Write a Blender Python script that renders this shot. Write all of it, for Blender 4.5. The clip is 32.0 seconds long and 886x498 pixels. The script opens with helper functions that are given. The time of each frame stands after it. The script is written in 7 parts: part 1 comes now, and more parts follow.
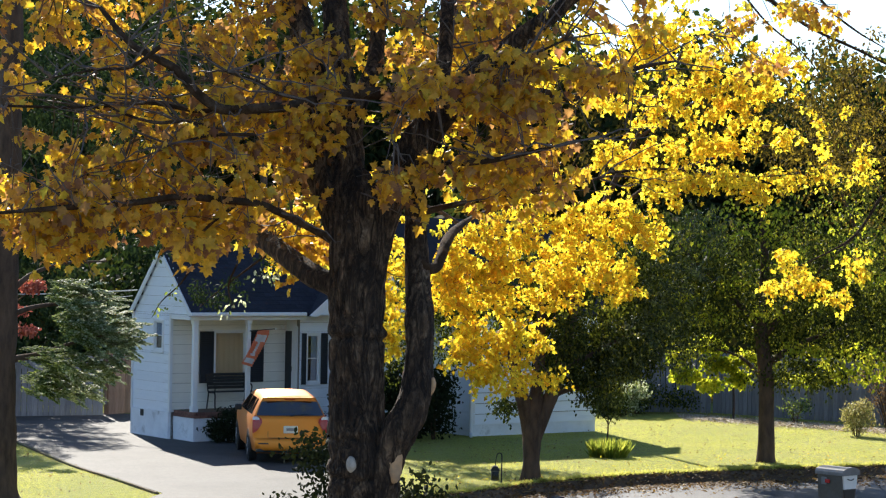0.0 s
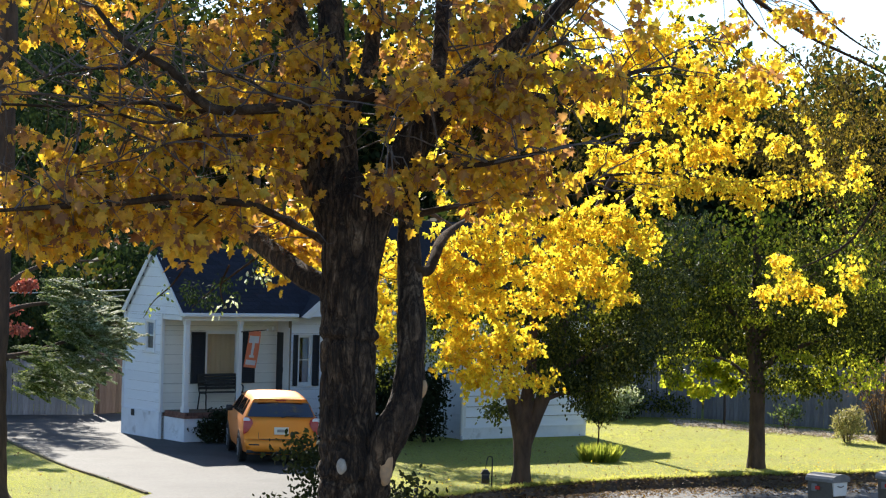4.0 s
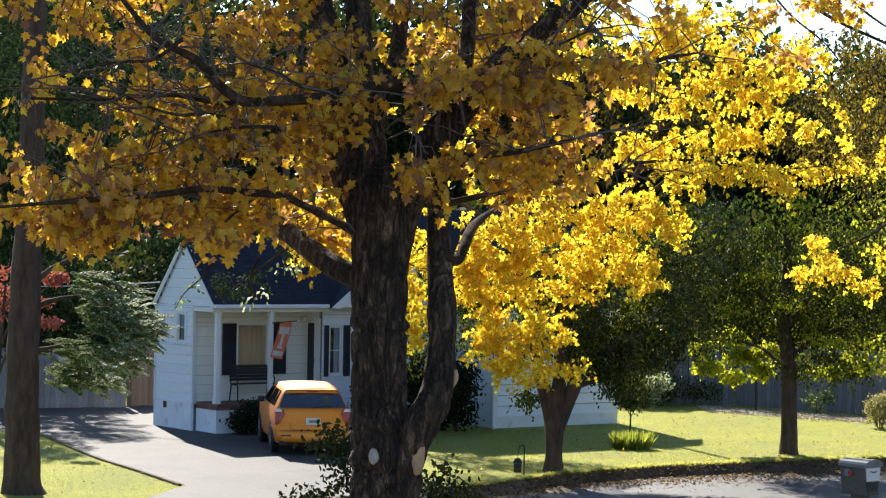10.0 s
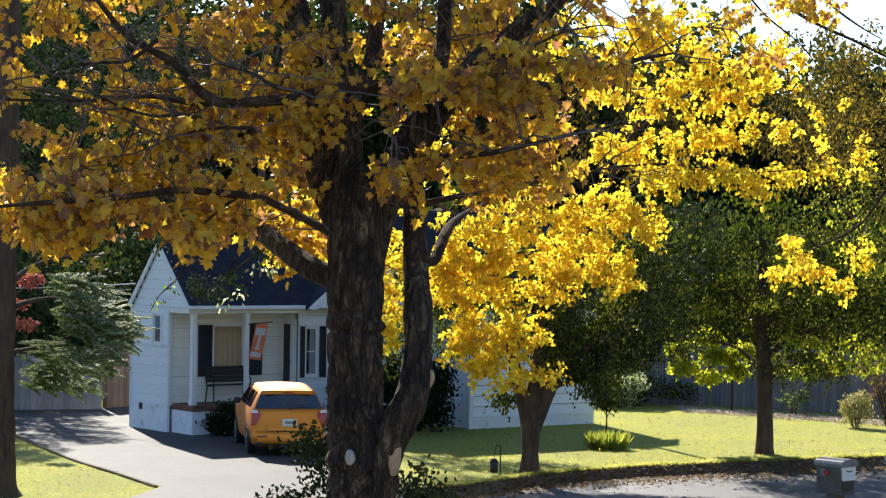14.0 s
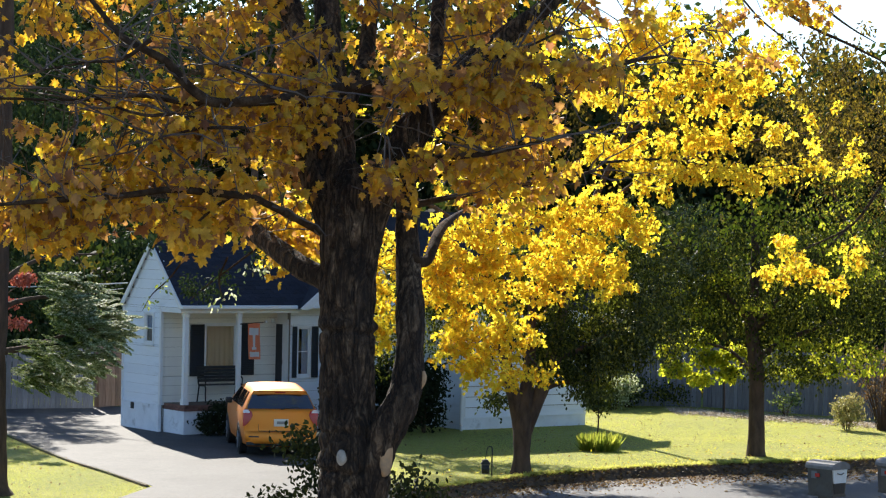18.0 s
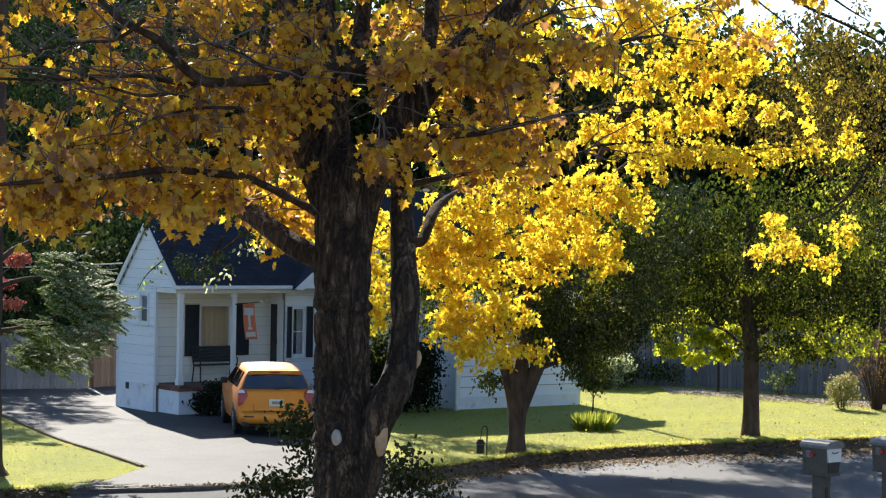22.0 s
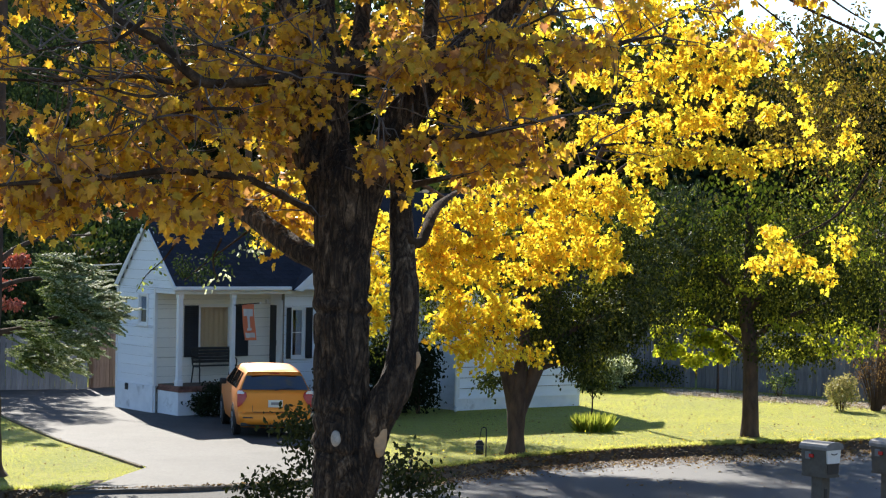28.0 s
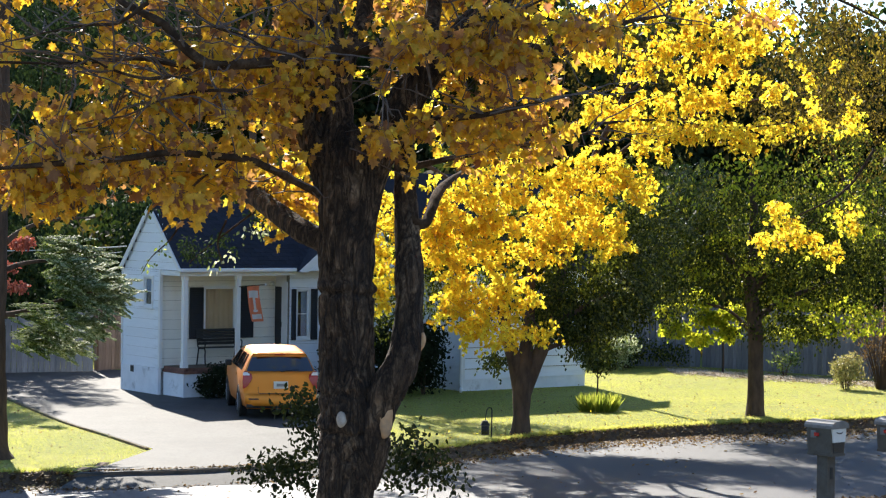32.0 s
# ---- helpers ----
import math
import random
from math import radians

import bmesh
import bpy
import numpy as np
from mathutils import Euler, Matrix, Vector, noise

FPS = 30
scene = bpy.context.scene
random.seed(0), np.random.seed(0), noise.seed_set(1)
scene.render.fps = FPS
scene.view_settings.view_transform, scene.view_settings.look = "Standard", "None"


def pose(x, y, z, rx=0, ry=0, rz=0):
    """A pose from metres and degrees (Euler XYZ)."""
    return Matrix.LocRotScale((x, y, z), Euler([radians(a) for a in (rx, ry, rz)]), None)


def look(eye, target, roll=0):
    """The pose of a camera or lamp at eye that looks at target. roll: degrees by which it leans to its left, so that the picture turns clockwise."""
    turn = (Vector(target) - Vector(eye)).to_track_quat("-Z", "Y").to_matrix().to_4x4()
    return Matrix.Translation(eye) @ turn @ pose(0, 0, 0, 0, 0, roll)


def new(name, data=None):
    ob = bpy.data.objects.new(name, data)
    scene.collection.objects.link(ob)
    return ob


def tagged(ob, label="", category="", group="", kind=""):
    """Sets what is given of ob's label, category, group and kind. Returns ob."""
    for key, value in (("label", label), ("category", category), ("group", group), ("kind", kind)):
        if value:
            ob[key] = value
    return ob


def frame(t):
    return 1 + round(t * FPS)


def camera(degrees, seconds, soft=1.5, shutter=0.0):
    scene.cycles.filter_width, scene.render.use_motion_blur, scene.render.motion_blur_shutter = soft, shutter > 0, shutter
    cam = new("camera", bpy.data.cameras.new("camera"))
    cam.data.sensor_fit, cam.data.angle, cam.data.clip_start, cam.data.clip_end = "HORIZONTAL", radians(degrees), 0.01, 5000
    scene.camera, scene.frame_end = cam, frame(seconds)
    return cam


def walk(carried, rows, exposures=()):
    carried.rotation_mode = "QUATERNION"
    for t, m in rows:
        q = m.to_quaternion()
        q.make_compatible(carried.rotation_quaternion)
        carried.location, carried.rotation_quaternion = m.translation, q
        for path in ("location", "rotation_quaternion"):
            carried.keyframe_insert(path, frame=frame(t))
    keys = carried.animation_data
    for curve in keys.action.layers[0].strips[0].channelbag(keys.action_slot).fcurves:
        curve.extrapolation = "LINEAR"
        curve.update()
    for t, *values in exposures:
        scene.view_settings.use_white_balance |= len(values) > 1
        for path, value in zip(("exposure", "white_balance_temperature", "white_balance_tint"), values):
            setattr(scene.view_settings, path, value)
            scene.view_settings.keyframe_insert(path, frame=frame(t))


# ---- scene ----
cam = camera(22.51, 32.0, soft=1.2)
walk(cam, [
    (0, pose(0, 0, 4.7, 90.045, -0.988, 0.287)),    (0.5, pose(0, 0, 4.7, 90.051, -1.304, 0.139)),
    (1, pose(0, 0, 4.7, 90.067, -1.425, 0.169)),    (1.5, pose(0, 0, 4.7, 90.116, -1.621, 0.144)),
    (2, pose(0, 0, 4.7, 90.151, -1.829, 0.172)),    (2.5, pose(0, 0, 4.7, 90.149, -1.736, 0.258)),
    (3, pose(0, 0, 4.7, 90.142, -1.613, 0.222)),    (3.5, pose(0, 0, 4.7, 90.137, -1.637, 0.152)),
    (5.5, pose(0, 0, 4.7, 90.012, -1.195, 0.009)),    (6, pose(0, 0, 4.7, 89.968, -1.112, 0.260)),
    (6.5, pose(0, 0, 4.7, 89.974, -1.130, 0.405)),    (7, pose(0, 0, 4.7, 89.958, -1.233, 0.606)),
    (7.5, pose(0, 0, 4.7, 89.954, -1.167, 0.636)),    (8, pose(0, 0, 4.7, 89.846, -1.036, 0.957)),
    (8.5, pose(0, 0, 4.7, 89.823, -0.875, 0.796)),    (9, pose(0, 0, 4.7, 89.826, -0.869, 0.707)),
    (9.5, pose(0, 0, 4.7, 89.786, -0.944, 0.940)),    (10, pose(0, 0, 4.7, 89.830, -0.959, 0.862)),
    (10.5, pose(0, 0, 4.7, 89.864, -1.026, 0.671)),    (11, pose(0, 0, 4.7, 89.867, -1.029, 0.542)),
    (11.5, pose(0, 0, 4.7, 89.864, -0.995, 0.489)),    (12, pose(0, 0, 4.7, 89.854, -0.935, 0.469)),
    (12.5, pose(0, 0, 4.7, 89.859, -1.019, 0.428)),    (13, pose(0, 0, 4.7, 89.847, -1.032, 0.461)),
    (13.5, pose(0, 0, 4.7, 89.870, -0.842, 0.240)),    (15.5, pose(0, 0, 4.7, 89.794, -0.839, 0.399)),
    (16, pose(0, 0, 4.7, 89.796, -0.802, 0.545)),    (16.5, pose(0, 0, 4.7, 89.797, -0.766, 0.540)),
    (17, pose(0, 0, 4.7, 89.812, -0.885, 0.327)),    (17.5, pose(0, 0, 4.7, 89.838, -0.929, 0.174)),
    (18, pose(0, 0, 4.7, 89.882, -1.113, 0.051)),    (18.5, pose(0, 0, 4.7, 89.920, -1.250, 0.127)),
    (19, pose(0, 0, 4.7, 89.936, -1.203, 0.240)),    (19.5, pose(0, 0, 4.7, 89.895, -1.035, 0.365)),
    (20, pose(0, 0, 4.7, 89.853, -0.924, 0.276)),    (20.5, pose(0, 0, 4.7, 89.833, -0.993, -0.042)),
    (21, pose(0, 0, 4.7, 89.808, -1.030, -0.066)),    (21.5, pose(0, 0, 4.7, 89.591, -1.107, -0.085)),
    (22, pose(0, 0, 4.7, 89.366, -1.043, -0.085)),    (22.5, pose(0, 0, 4.7, 89.308, -0.959, -0.136)),
    (23, pose(0, 0, 4.7, 89.282, -0.914, -0.050)),    (23.5, pose(0, 0, 4.7, 89.249, -0.827, 0.102)),
    (24, pose(0, 0, 4.7, 89.287, -1.002, 0.099)),    (24.5, pose(0, 0, 4.7, 89.341, -1.033, 0.061)),
    (26.5, pose(0, 0, 4.7, 89.427, -1.126, -0.123)),    (27, pose(0, 0, 4.7, 89.387, -1.186, -0.184)),
    (27.5, pose(0, 0, 4.7, 89.385, -1.201, -0.163)),    (28, pose(0, 0, 4.7, 89.394, -1.090, -0.101)),
    (28.5, pose(0, 0, 4.7, 89.422, -1.066, -0.088)),    (29, pose(0, 0, 4.7, 89.404, -0.981, -0.210)),
    (29.5, pose(0, 0, 4.7, 89.376, -0.971, -0.296)),    (30, pose(0, 0, 4.7, 89.232, -1.006, -0.438)),
    (30.5, pose(0, 0, 4.7, 88.736, -1.111, -0.362)),    (31, pose(0, 0, 4.7, 88.721, -0.998, -0.217)),
    (31.5, pose(0, 0, 4.7, 88.871, -0.805, -0.065)),    (32, pose(0, 0, 4.7, 88.895, -0.802, 0.015)),
], exposures=[(0, 1.13, 5620, 10), (30.1, 1.13, 5620, 10), (30.8, 1.31, 5620, 10), (32, 1.31, 5620, 10)])

# ---- daylight: low autumn sun ahead and to the left, clear sky ----
SUN = Vector((-0.250, 0.803, 0.541))
world = bpy.data.worlds.new("sky")
scene.world = world
world.use_nodes = True
sky = world.node_tree.nodes.new("ShaderNodeTexSky")
sky.sky_type, sky.sun_disc = "NISHITA", False
sky.sun_elevation, sky.sun_rotation = radians(32.7), radians(-17.3)
sky.dust_density, sky.ozone_density = 0.4, 2.0
world.node_tree.links.new(sky.outputs[0], world.node_tree.nodes["Background"].inputs[0])
world.node_tree.nodes["Background"].inputs[1].default_value = 0.084
sun = new("sun", bpy.data.lights.new("sun", "SUN"))
sun.data.energy, sun.data.angle, sun.data.color = 5.0, radians(0.55), (1.0, 0.855, 0.65)
sun.matrix_world = look(SUN * 90, (0, 0, 0))


# ---- materials ----
def ramp_of(nt, fac, stops):
    r = nt.nodes.new("ShaderNodeValToRGB")
    while len(r.color_ramp.elements) < len(stops):
        r.color_ramp.elements.new(0.5)
    for e, (p, c) in zip(r.color_ramp.elements, stops):
        e.position, e.color = p, (*c, 1)
    nt.links.new(fac, r.inputs[0])
    return r.outputs[0]


def noise_of(nt, scale, detail=5, rough=0.6, stretch=(1, 1, 1), coords="Object", dist=0.0):
    tc, mp = nt.nodes.new("ShaderNodeTexCoord"), nt.nodes.new("ShaderNodeMapping")
    mp.inputs["Scale"].default_value = stretch
    n = nt.nodes.new("ShaderNodeTexNoise")
    n.inputs["Scale"].default_value, n.inputs["Detail"].default_value = scale, detail
    n.inputs["Roughness"].default_value, n.inputs["Distortion"].default_value = rough, dist
    nt.links.new(tc.outputs[coords], mp.inputs[0])
    nt.links.new(mp.outputs[0], n.inputs[0])
    return n.outputs["Fac"]


def mixed(nt, fac, a, b, how="MIX"):
    m = nt.nodes.new("ShaderNodeMix")
    m.data_type, m.blend_type = "RGBA", how
    for sock, v in ((m.inputs[0], fac), (m.inputs[6], a), (m.inputs[7], b)):
        if hasattr(v, "links"):
            nt.links.new(v, sock)
        else:
            sock.default_value = v if isinstance(v, float) else (*v, 1)
    return m.outputs[2]


def surface(name, stops, scale=3.0, stretch=(1, 1, 1), rough=0.8, metal=0.0, bump=0.3, bump_scale=40.0, depth=0.01,
            stain=None, stain_scale=0.6, stain_at=(0.5, 0.7), vary=0.0, coords="Object", coat=0.0, spec=0.5):
    """Grain from a fine noise, wear from a coarse one, and relief."""
    mat = bpy.data.materials.new(name)
    mat.use_nodes = True
    nt = mat.node_tree
    p = nt.nodes["Principled BSDF"]
    col = ramp_of(nt, noise_of(nt, scale, 6, 0.65, stretch, coords), stops)
    if stain:
        f = ramp_of(nt, noise_of(nt, stain_scale, 5, 0.7, stretch, coords), [(stain_at[0], (0, 0, 0)), (stain_at[1], (1, 1, 1))])
        col = mixed(nt, f, col, stain)
    if vary:
        oi = nt.nodes.new("ShaderNodeObjectInfo")
        v = ramp_of(nt, oi.outputs["Random"], [(0, (1 - vary,) * 3), (1, (1 + vary,) * 3)])
        col = mixed(nt, 1.0, col, v, "MULTIPLY")
    nt.links.new(col, p.inputs["Base Color"])
    p.inputs["Roughness"].default_value, p.inputs["Metallic"].default_value = rough, metal
    p.inputs["Coat Weight"].default_value = coat
    p.inputs["Specular IOR Level"].default_value = spec
    if bump:
        b = nt.nodes.new("ShaderNodeBump")
        b.inputs["Strength"].default_value, b.inputs["Distance"].default_value = bump, depth
        nt.links.new(noise_of(nt, bump_scale, 6, 0.7, stretch, coords), b.inputs["Height"])
        nt.links.new(b.outputs[0], p.inputs["Normal"])
    return mat


def foliage_mat(name, stops, through_stops, share=0.55, rough=0.45, spot=0.0, gloss=0.3):
    """Leaf: reflects and lets light through; its tone differs from leaf to leaf."""
    mat = bpy.data.materials.new(name)
    mat.use_nodes = True
    nt = mat.node_tree
    p, out = nt.nodes["Principled BSDF"], nt.nodes["Material Output"]
    g, oi = nt.nodes.new("ShaderNodeNewGeometry"), nt.nodes.new("ShaderNodeObjectInfo")
    add = nt.nodes.new("ShaderNodeMath")
    add.operation = "ADD"
    fr = nt.nodes.new("ShaderNodeMath")
    fr.operation = "FRACT"
    nt.links.new(g.outputs["Random Per Island"], add.inputs[0])
    nt.links.new(oi.outputs["Random"], add.inputs[1])
    nt.links.new(add.outputs[0], fr.inputs[0])
    a, b = ramp_of(nt, fr.outputs[0], stops), ramp_of(nt, fr.outputs[0], through_stops)
    if spot:
        tone = ramp_of(nt, noise_of(nt, 22, 3, 0.6), [(0.3, (0.72, 0.66, 0.6)), (0.7, (1.12, 1.12, 1.1))])
        a, b = mixed(nt, 1.0, a, tone, "MULTIPLY"), mixed(nt, 1.0, b, tone, "MULTIPLY")
        f = ramp_of(nt, noise_of(nt, 60, 4, 0.7), [(0.55, (0, 0, 0)), (0.75, (spot,) * 3)])
        a, b = mixed(nt, f, a, (0.16, 0.07, 0.02)), mixed(nt, f, b, (0.25, 0.1, 0.02))
    nt.links.new(a, p.inputs["Base Color"])
    p.inputs["Roughness"].default_value = rough
    p.inputs["Specular IOR Level"].default_value = gloss
    t, mx = nt.nodes.new("ShaderNodeBsdfTranslucent"), nt.nodes.new("ShaderNodeMixShader")
    nt.links.new(b, t.inputs[0])
    mx.inputs[0].default_value = share
    nt.links.new(p.outputs[0], mx.inputs[1])
    nt.links.new(t.outputs[0], mx.inputs[2])
    nt.links.new(mx.outputs[0], out.inputs[0])
    return mat


def glass_mat(name, tint=(0.98, 0.99, 1.0), rough=0.02, clear=0.6, ior=1.6):
    mat = bpy.data.materials.new(name)
    mat.use_nodes = True
    nt = mat.node_tree
    nt.nodes.remove(nt.nodes["Principled BSDF"])
    out = nt.nodes["Material Output"]
    gl, tr = nt.nodes.new("ShaderNodeBsdfGlossy"), nt.nodes.new("ShaderNodeBsdfTransparent")
    # gloss rises from its value head-on to full at a glancing angle, on both faces of the pane
    lw, mx = nt.nodes.new("ShaderNodeLayerWeight"), nt.nodes.new("ShaderNodeMixShader")
    lw.inputs[0].default_value = 0.5
    power, fr = nt.nodes.new("ShaderNodeMath"), nt.nodes.new("ShaderNodeMath")
    power.operation, fr.operation = "POWER", "MULTIPLY_ADD"
    head_on = ((ior - 1) / (ior + 1)) ** 2
    power.inputs[1].default_value = 5
    fr.inputs[1].default_value, fr.inputs[2].default_value = 1 - head_on, head_on
    nt.links.new(lw.outputs["Facing"], power.inputs[0])
    nt.links.new(power.outputs[0], fr.inputs[0])
    gl.inputs["Roughness"].default_value = rough
    tr.inputs[0].default_value = (*[c * clear for c in tint], 1)
    nt.links.new(fr.outputs[0], mx.inputs[0])
    nt.links.new(tr.outputs[0], mx.inputs[1])
    nt.links.new(gl.outputs[0], mx.inputs[2])
    nt.links.new(mx.outputs[0], out.inputs[0])
    return mat


# One white paint in two tints: blue skylight here, warm bounced light for the porch.
M_WHITE = surface("sky_tinted_siding_paint", [(0.3, (0.79, 0.82, 0.87)), (0.7, (0.86, 0.88, 0.92))], 2.0, (1, 1, 6), 0.45, bump=0.05,
                  stain=(0.68, 0.70, 0.73), stain_scale=0.9, stain_at=(0.55, 0.8), vary=0.02)
M_WHITE_WARM = surface("bounce_tinted_siding_paint", [(0.3, (0.80, 0.77, 0.68)), (0.7, (0.87, 0.84, 0.75))], 2.0, (1, 1, 6), 0.5, bump=0.05, stain=(0.70, 0.68, 0.60), stain_scale=0.9, stain_at=(0.55, 0.8), vary=0.02)
M_TRIM = surface("white_trim_paint", [(0.3, (0.74, 0.74, 0.73)), (0.7, (0.82, 0.82, 0.81))], 3.0, rough=0.45, bump=0.08)
M_FOUND = surface("painted_block", [(0.3, (0.74, 0.75, 0.77)), (0.6, (0.84, 0.85, 0.87))], 3.0, rough=0.85, bump=0.4, bump_scale=25,
                  stain=(0.36, 0.35, 0.34), stain_scale=2.2, stain_at=(0.58, 0.80))
M_ROOF = surface("dark_shingle", [(0.3, (0.007, 0.008, 0.015)), (0.7, (0.020, 0.021, 0.033))], 9.0, (1, 1, 1), 0.9, bump=0.6, bump_scale=60,
                 stain=(0.027, 0.027, 0.035), stain_scale=1.0, vary=0.25)
M_DARK = surface("black_shutter_paint", [(0.3, (0.010, 0.011, 0.014)), (0.7, (0.020, 0.021, 0.026))], 6, rough=0.5, bump=0.1)
M_BRICK = surface("brown_brick", [(0.3, (0.13, 0.06, 0.045)), (0.7, (0.24, 0.12, 0.085))], 14, rough=0.9, bump=0.5, bump_scale=80, vary=0.25)
M_ASPH = surface("asphalt", [(0.3, (0.015, 0.016, 0.022)), (0.7, (0.034, 0.035, 0.044))], 30, rough=0.64, spec=0.75, bump=0.4, bump_scale=120,
                 stain=(0.045, 0.044, 0.048), stain_scale=0.5, stain_at=(0.5, 0.8))
M_DRIVE = surface("worn_drive", [(0.3, (0.043, 0.041, 0.038)), (0.7, (0.096, 0.092, 0.084))], 14, rough=0.76, spec=0.34, bump=0.4, bump_scale=90,
                  stain=(0.036, 0.034, 0.031), stain_scale=0.45, stain_at=(0.42, 0.72))
M_KERB = surface("old_kerb_concrete", [(0.3, (0.075, 0.048, 0.028)), (0.7, (0.17, 0.115, 0.07))], 10, rough=0.95, bump=0.6, bump_scale=40,
                 stain=(0.035, 0.028, 0.016), stain_scale=1.6, vary=0.1)
M_LAWN = surface("mown_grass", [(0.25, (0.17, 0.20, 0.03)), (0.5, (0.24, 0.26, 0.045)), (0.75, (0.32, 0.32, 0.08))], 5, rough=0.95, bump=0.8,
                 bump_scale=60, depth=0.03, stain=(0.38, 0.34, 0.14), stain_scale=0.5, stain_at=(0.5, 0.8))
M_EARTH = surface("leaf_strewn_earth", [(0.3, (0.07, 0.05, 0.03)), (0.7, (0.17, 0.12, 0.07))], 8, rough=0.95, bump=0.8, bump_scale=30, depth=0.03,
                  stain=(0.10, 0.12, 0.03), stain_scale=0.4)
def bark_mat(name):
    """Long furrowed plates: dark cracks along the stem at two scales, rough grain, grey lichen patches."""
    mat = surface(name, [(0.34, (0.10, 0.062, 0.034)), (0.5, (0.22, 0.146, 0.085)), (0.7, (0.39, 0.275, 0.17))], 18, (1, 1, 0.25), 0.95, bump=0,
                  stain=(0.31, 0.24, 0.165), stain_scale=3.0, stain_at=(0.58, 0.74))
    nt = mat.node_tree
    p = nt.nodes["Principled BSDF"]
    line = [(0.40, (1, 1, 1)), (0.485, (0.16, 0.14, 0.12)), (0.515, (0.16, 0.14, 0.12)), (0.60, (1, 1, 1))]
    big = ramp_of(nt, noise_of(nt, 10, 4, 0.6, (1, 1, 0.24), dist=1.2), line)
    small = ramp_of(nt, noise_of(nt, 26, 4, 0.65, (1, 1, 0.34), dist=1.0), [(0.40, (1, 1, 1)), (0.5, (0.45, 0.42, 0.40)), (0.60, (1, 1, 1))])
    crack = mixed(nt, 1.0, big, small, "MULTIPLY")
    patch = ramp_of(nt, noise_of(nt, 4.5, 4, 0.65, (1, 1, 0.7)), [(0.36, (0.42, 0.40, 0.40)), (0.56, (1, 1, 1))])
    old = p.inputs["Base Color"].links[0].from_socket
    nt.links.new(mixed(nt, 1.0, mixed(nt, 1.0, old, crack, "MULTIPLY"), patch, "MULTIPLY"), p.inputs["Base Color"])
    b = nt.nodes.new("ShaderNodeBump")
    b.inputs["Strength"].default_value, b.inputs["Distance"].default_value = 1.0, 0.025
    nt.links.new(crack, b.inputs["Height"])
    b2 = nt.nodes.new("ShaderNodeBump")
    b2.inputs["Strength"].default_value, b2.inputs["Distance"].default_value = 0.8, 0.012
    nt.links.new(noise_of(nt, 45, 6, 0.7, (1, 1, 0.4)), b2.inputs["Height"])
    nt.links.new(b.outputs[0], b2.inputs["Normal"])
    nt.links.new(b2.outputs[0], p.inputs["Normal"])
    return mat


M_BARK = bark_mat("maple_bark")
M_LIMB = surface("maple_limb_bark", [(0.3, (0.026, 0.016, 0.009)), (0.5, (0.062, 0.040, 0.024)), (0.75, (0.14, 0.095, 0.06))], 14, rough=0.95, spec=0.1, bump=0.9, bump_scale=35, depth=0.015,
                 stain=(0.03, 0.022, 0.015), stain_scale=5)
M_BARK2 = surface("brown_bark", [(0.3, (0.034, 0.019, 0.010)), (0.7, (0.13, 0.078, 0.045))], 7, (1, 1, 0.3), 0.95, bump=0.9, bump_scale=22, depth=0.03)
M_TWIG = surface("grey_twig_bark", [(0.3, (0.06, 0.045, 0.035)), (0.7, (0.15, 0.12, 0.10))], 30, rough=0.8, bump=0)
M_CUT = surface("cut_wood", [(0.3, (0.42, 0.25, 0.12)), (0.7, (0.60, 0.39, 0.21))], 12, rough=0.8, bump=0.3, stain=(0.25, 0.19, 0.14), stain_scale=5)
M_CUT2 = surface("weathered_cut_wood", [(0.3, (0.40, 0.35, 0.29)), (0.7, (0.58, 0.52, 0.44))], 14, rough=0.85, bump=0.3, stain=(0.25, 0.23, 0.2), stain_scale=9)
M_MAPLE = foliage_mat("autumn_maple_leaf",
                      [(0.0, (0.16, 0.081, 0.04)), (0.12, (0.32, 0.199, 0.09)), (0.24, (0.50, 0.323, 0.11)), (0.31, (0.66, 0.389, 0.05)), (0.85, (0.76, 0.513, 0.05)), (1.0, (0.54, 0.456, 0.08))],
                      [(0.0, (0.40, 0.190, 0.08)), (0.24, (0.66, 0.380, 0.10)), (0.31, (0.90, 0.541, 0.03)), (0.8, (0.95, 0.684, 0.03)), (1.0, (0.68, 0.589, 0.05))], 0.56, rough=.42, spot=0.35, gloss=0.4)
M_GOLD = foliage_mat("golden_maple_leaf",
                     [(0.0, (0.50, 0.26, 0.02)), (0.15, (0.68, 0.44, 0.03)), (0.7, (0.78, 0.60, 0.04)), (1.0, (0.68, 0.58, 0.06))],
                     [(0.0, (0.80, 0.45, 0.01)), (0.16, (0.95, 0.68, 0.02)), (0.6, (0.97, 0.84, 0.04)), (1.0, (0.94, 0.88, 0.07))], 0.80, spot=0.2)
# The brightest tones, dealt to leaves at random, imitate sun glints in dark crowns.
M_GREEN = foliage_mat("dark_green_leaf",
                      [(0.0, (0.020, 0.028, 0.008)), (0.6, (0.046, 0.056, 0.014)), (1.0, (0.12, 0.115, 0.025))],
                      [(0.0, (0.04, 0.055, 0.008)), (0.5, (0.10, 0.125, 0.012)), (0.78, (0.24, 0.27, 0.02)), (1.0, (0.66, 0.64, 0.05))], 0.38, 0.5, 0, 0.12)
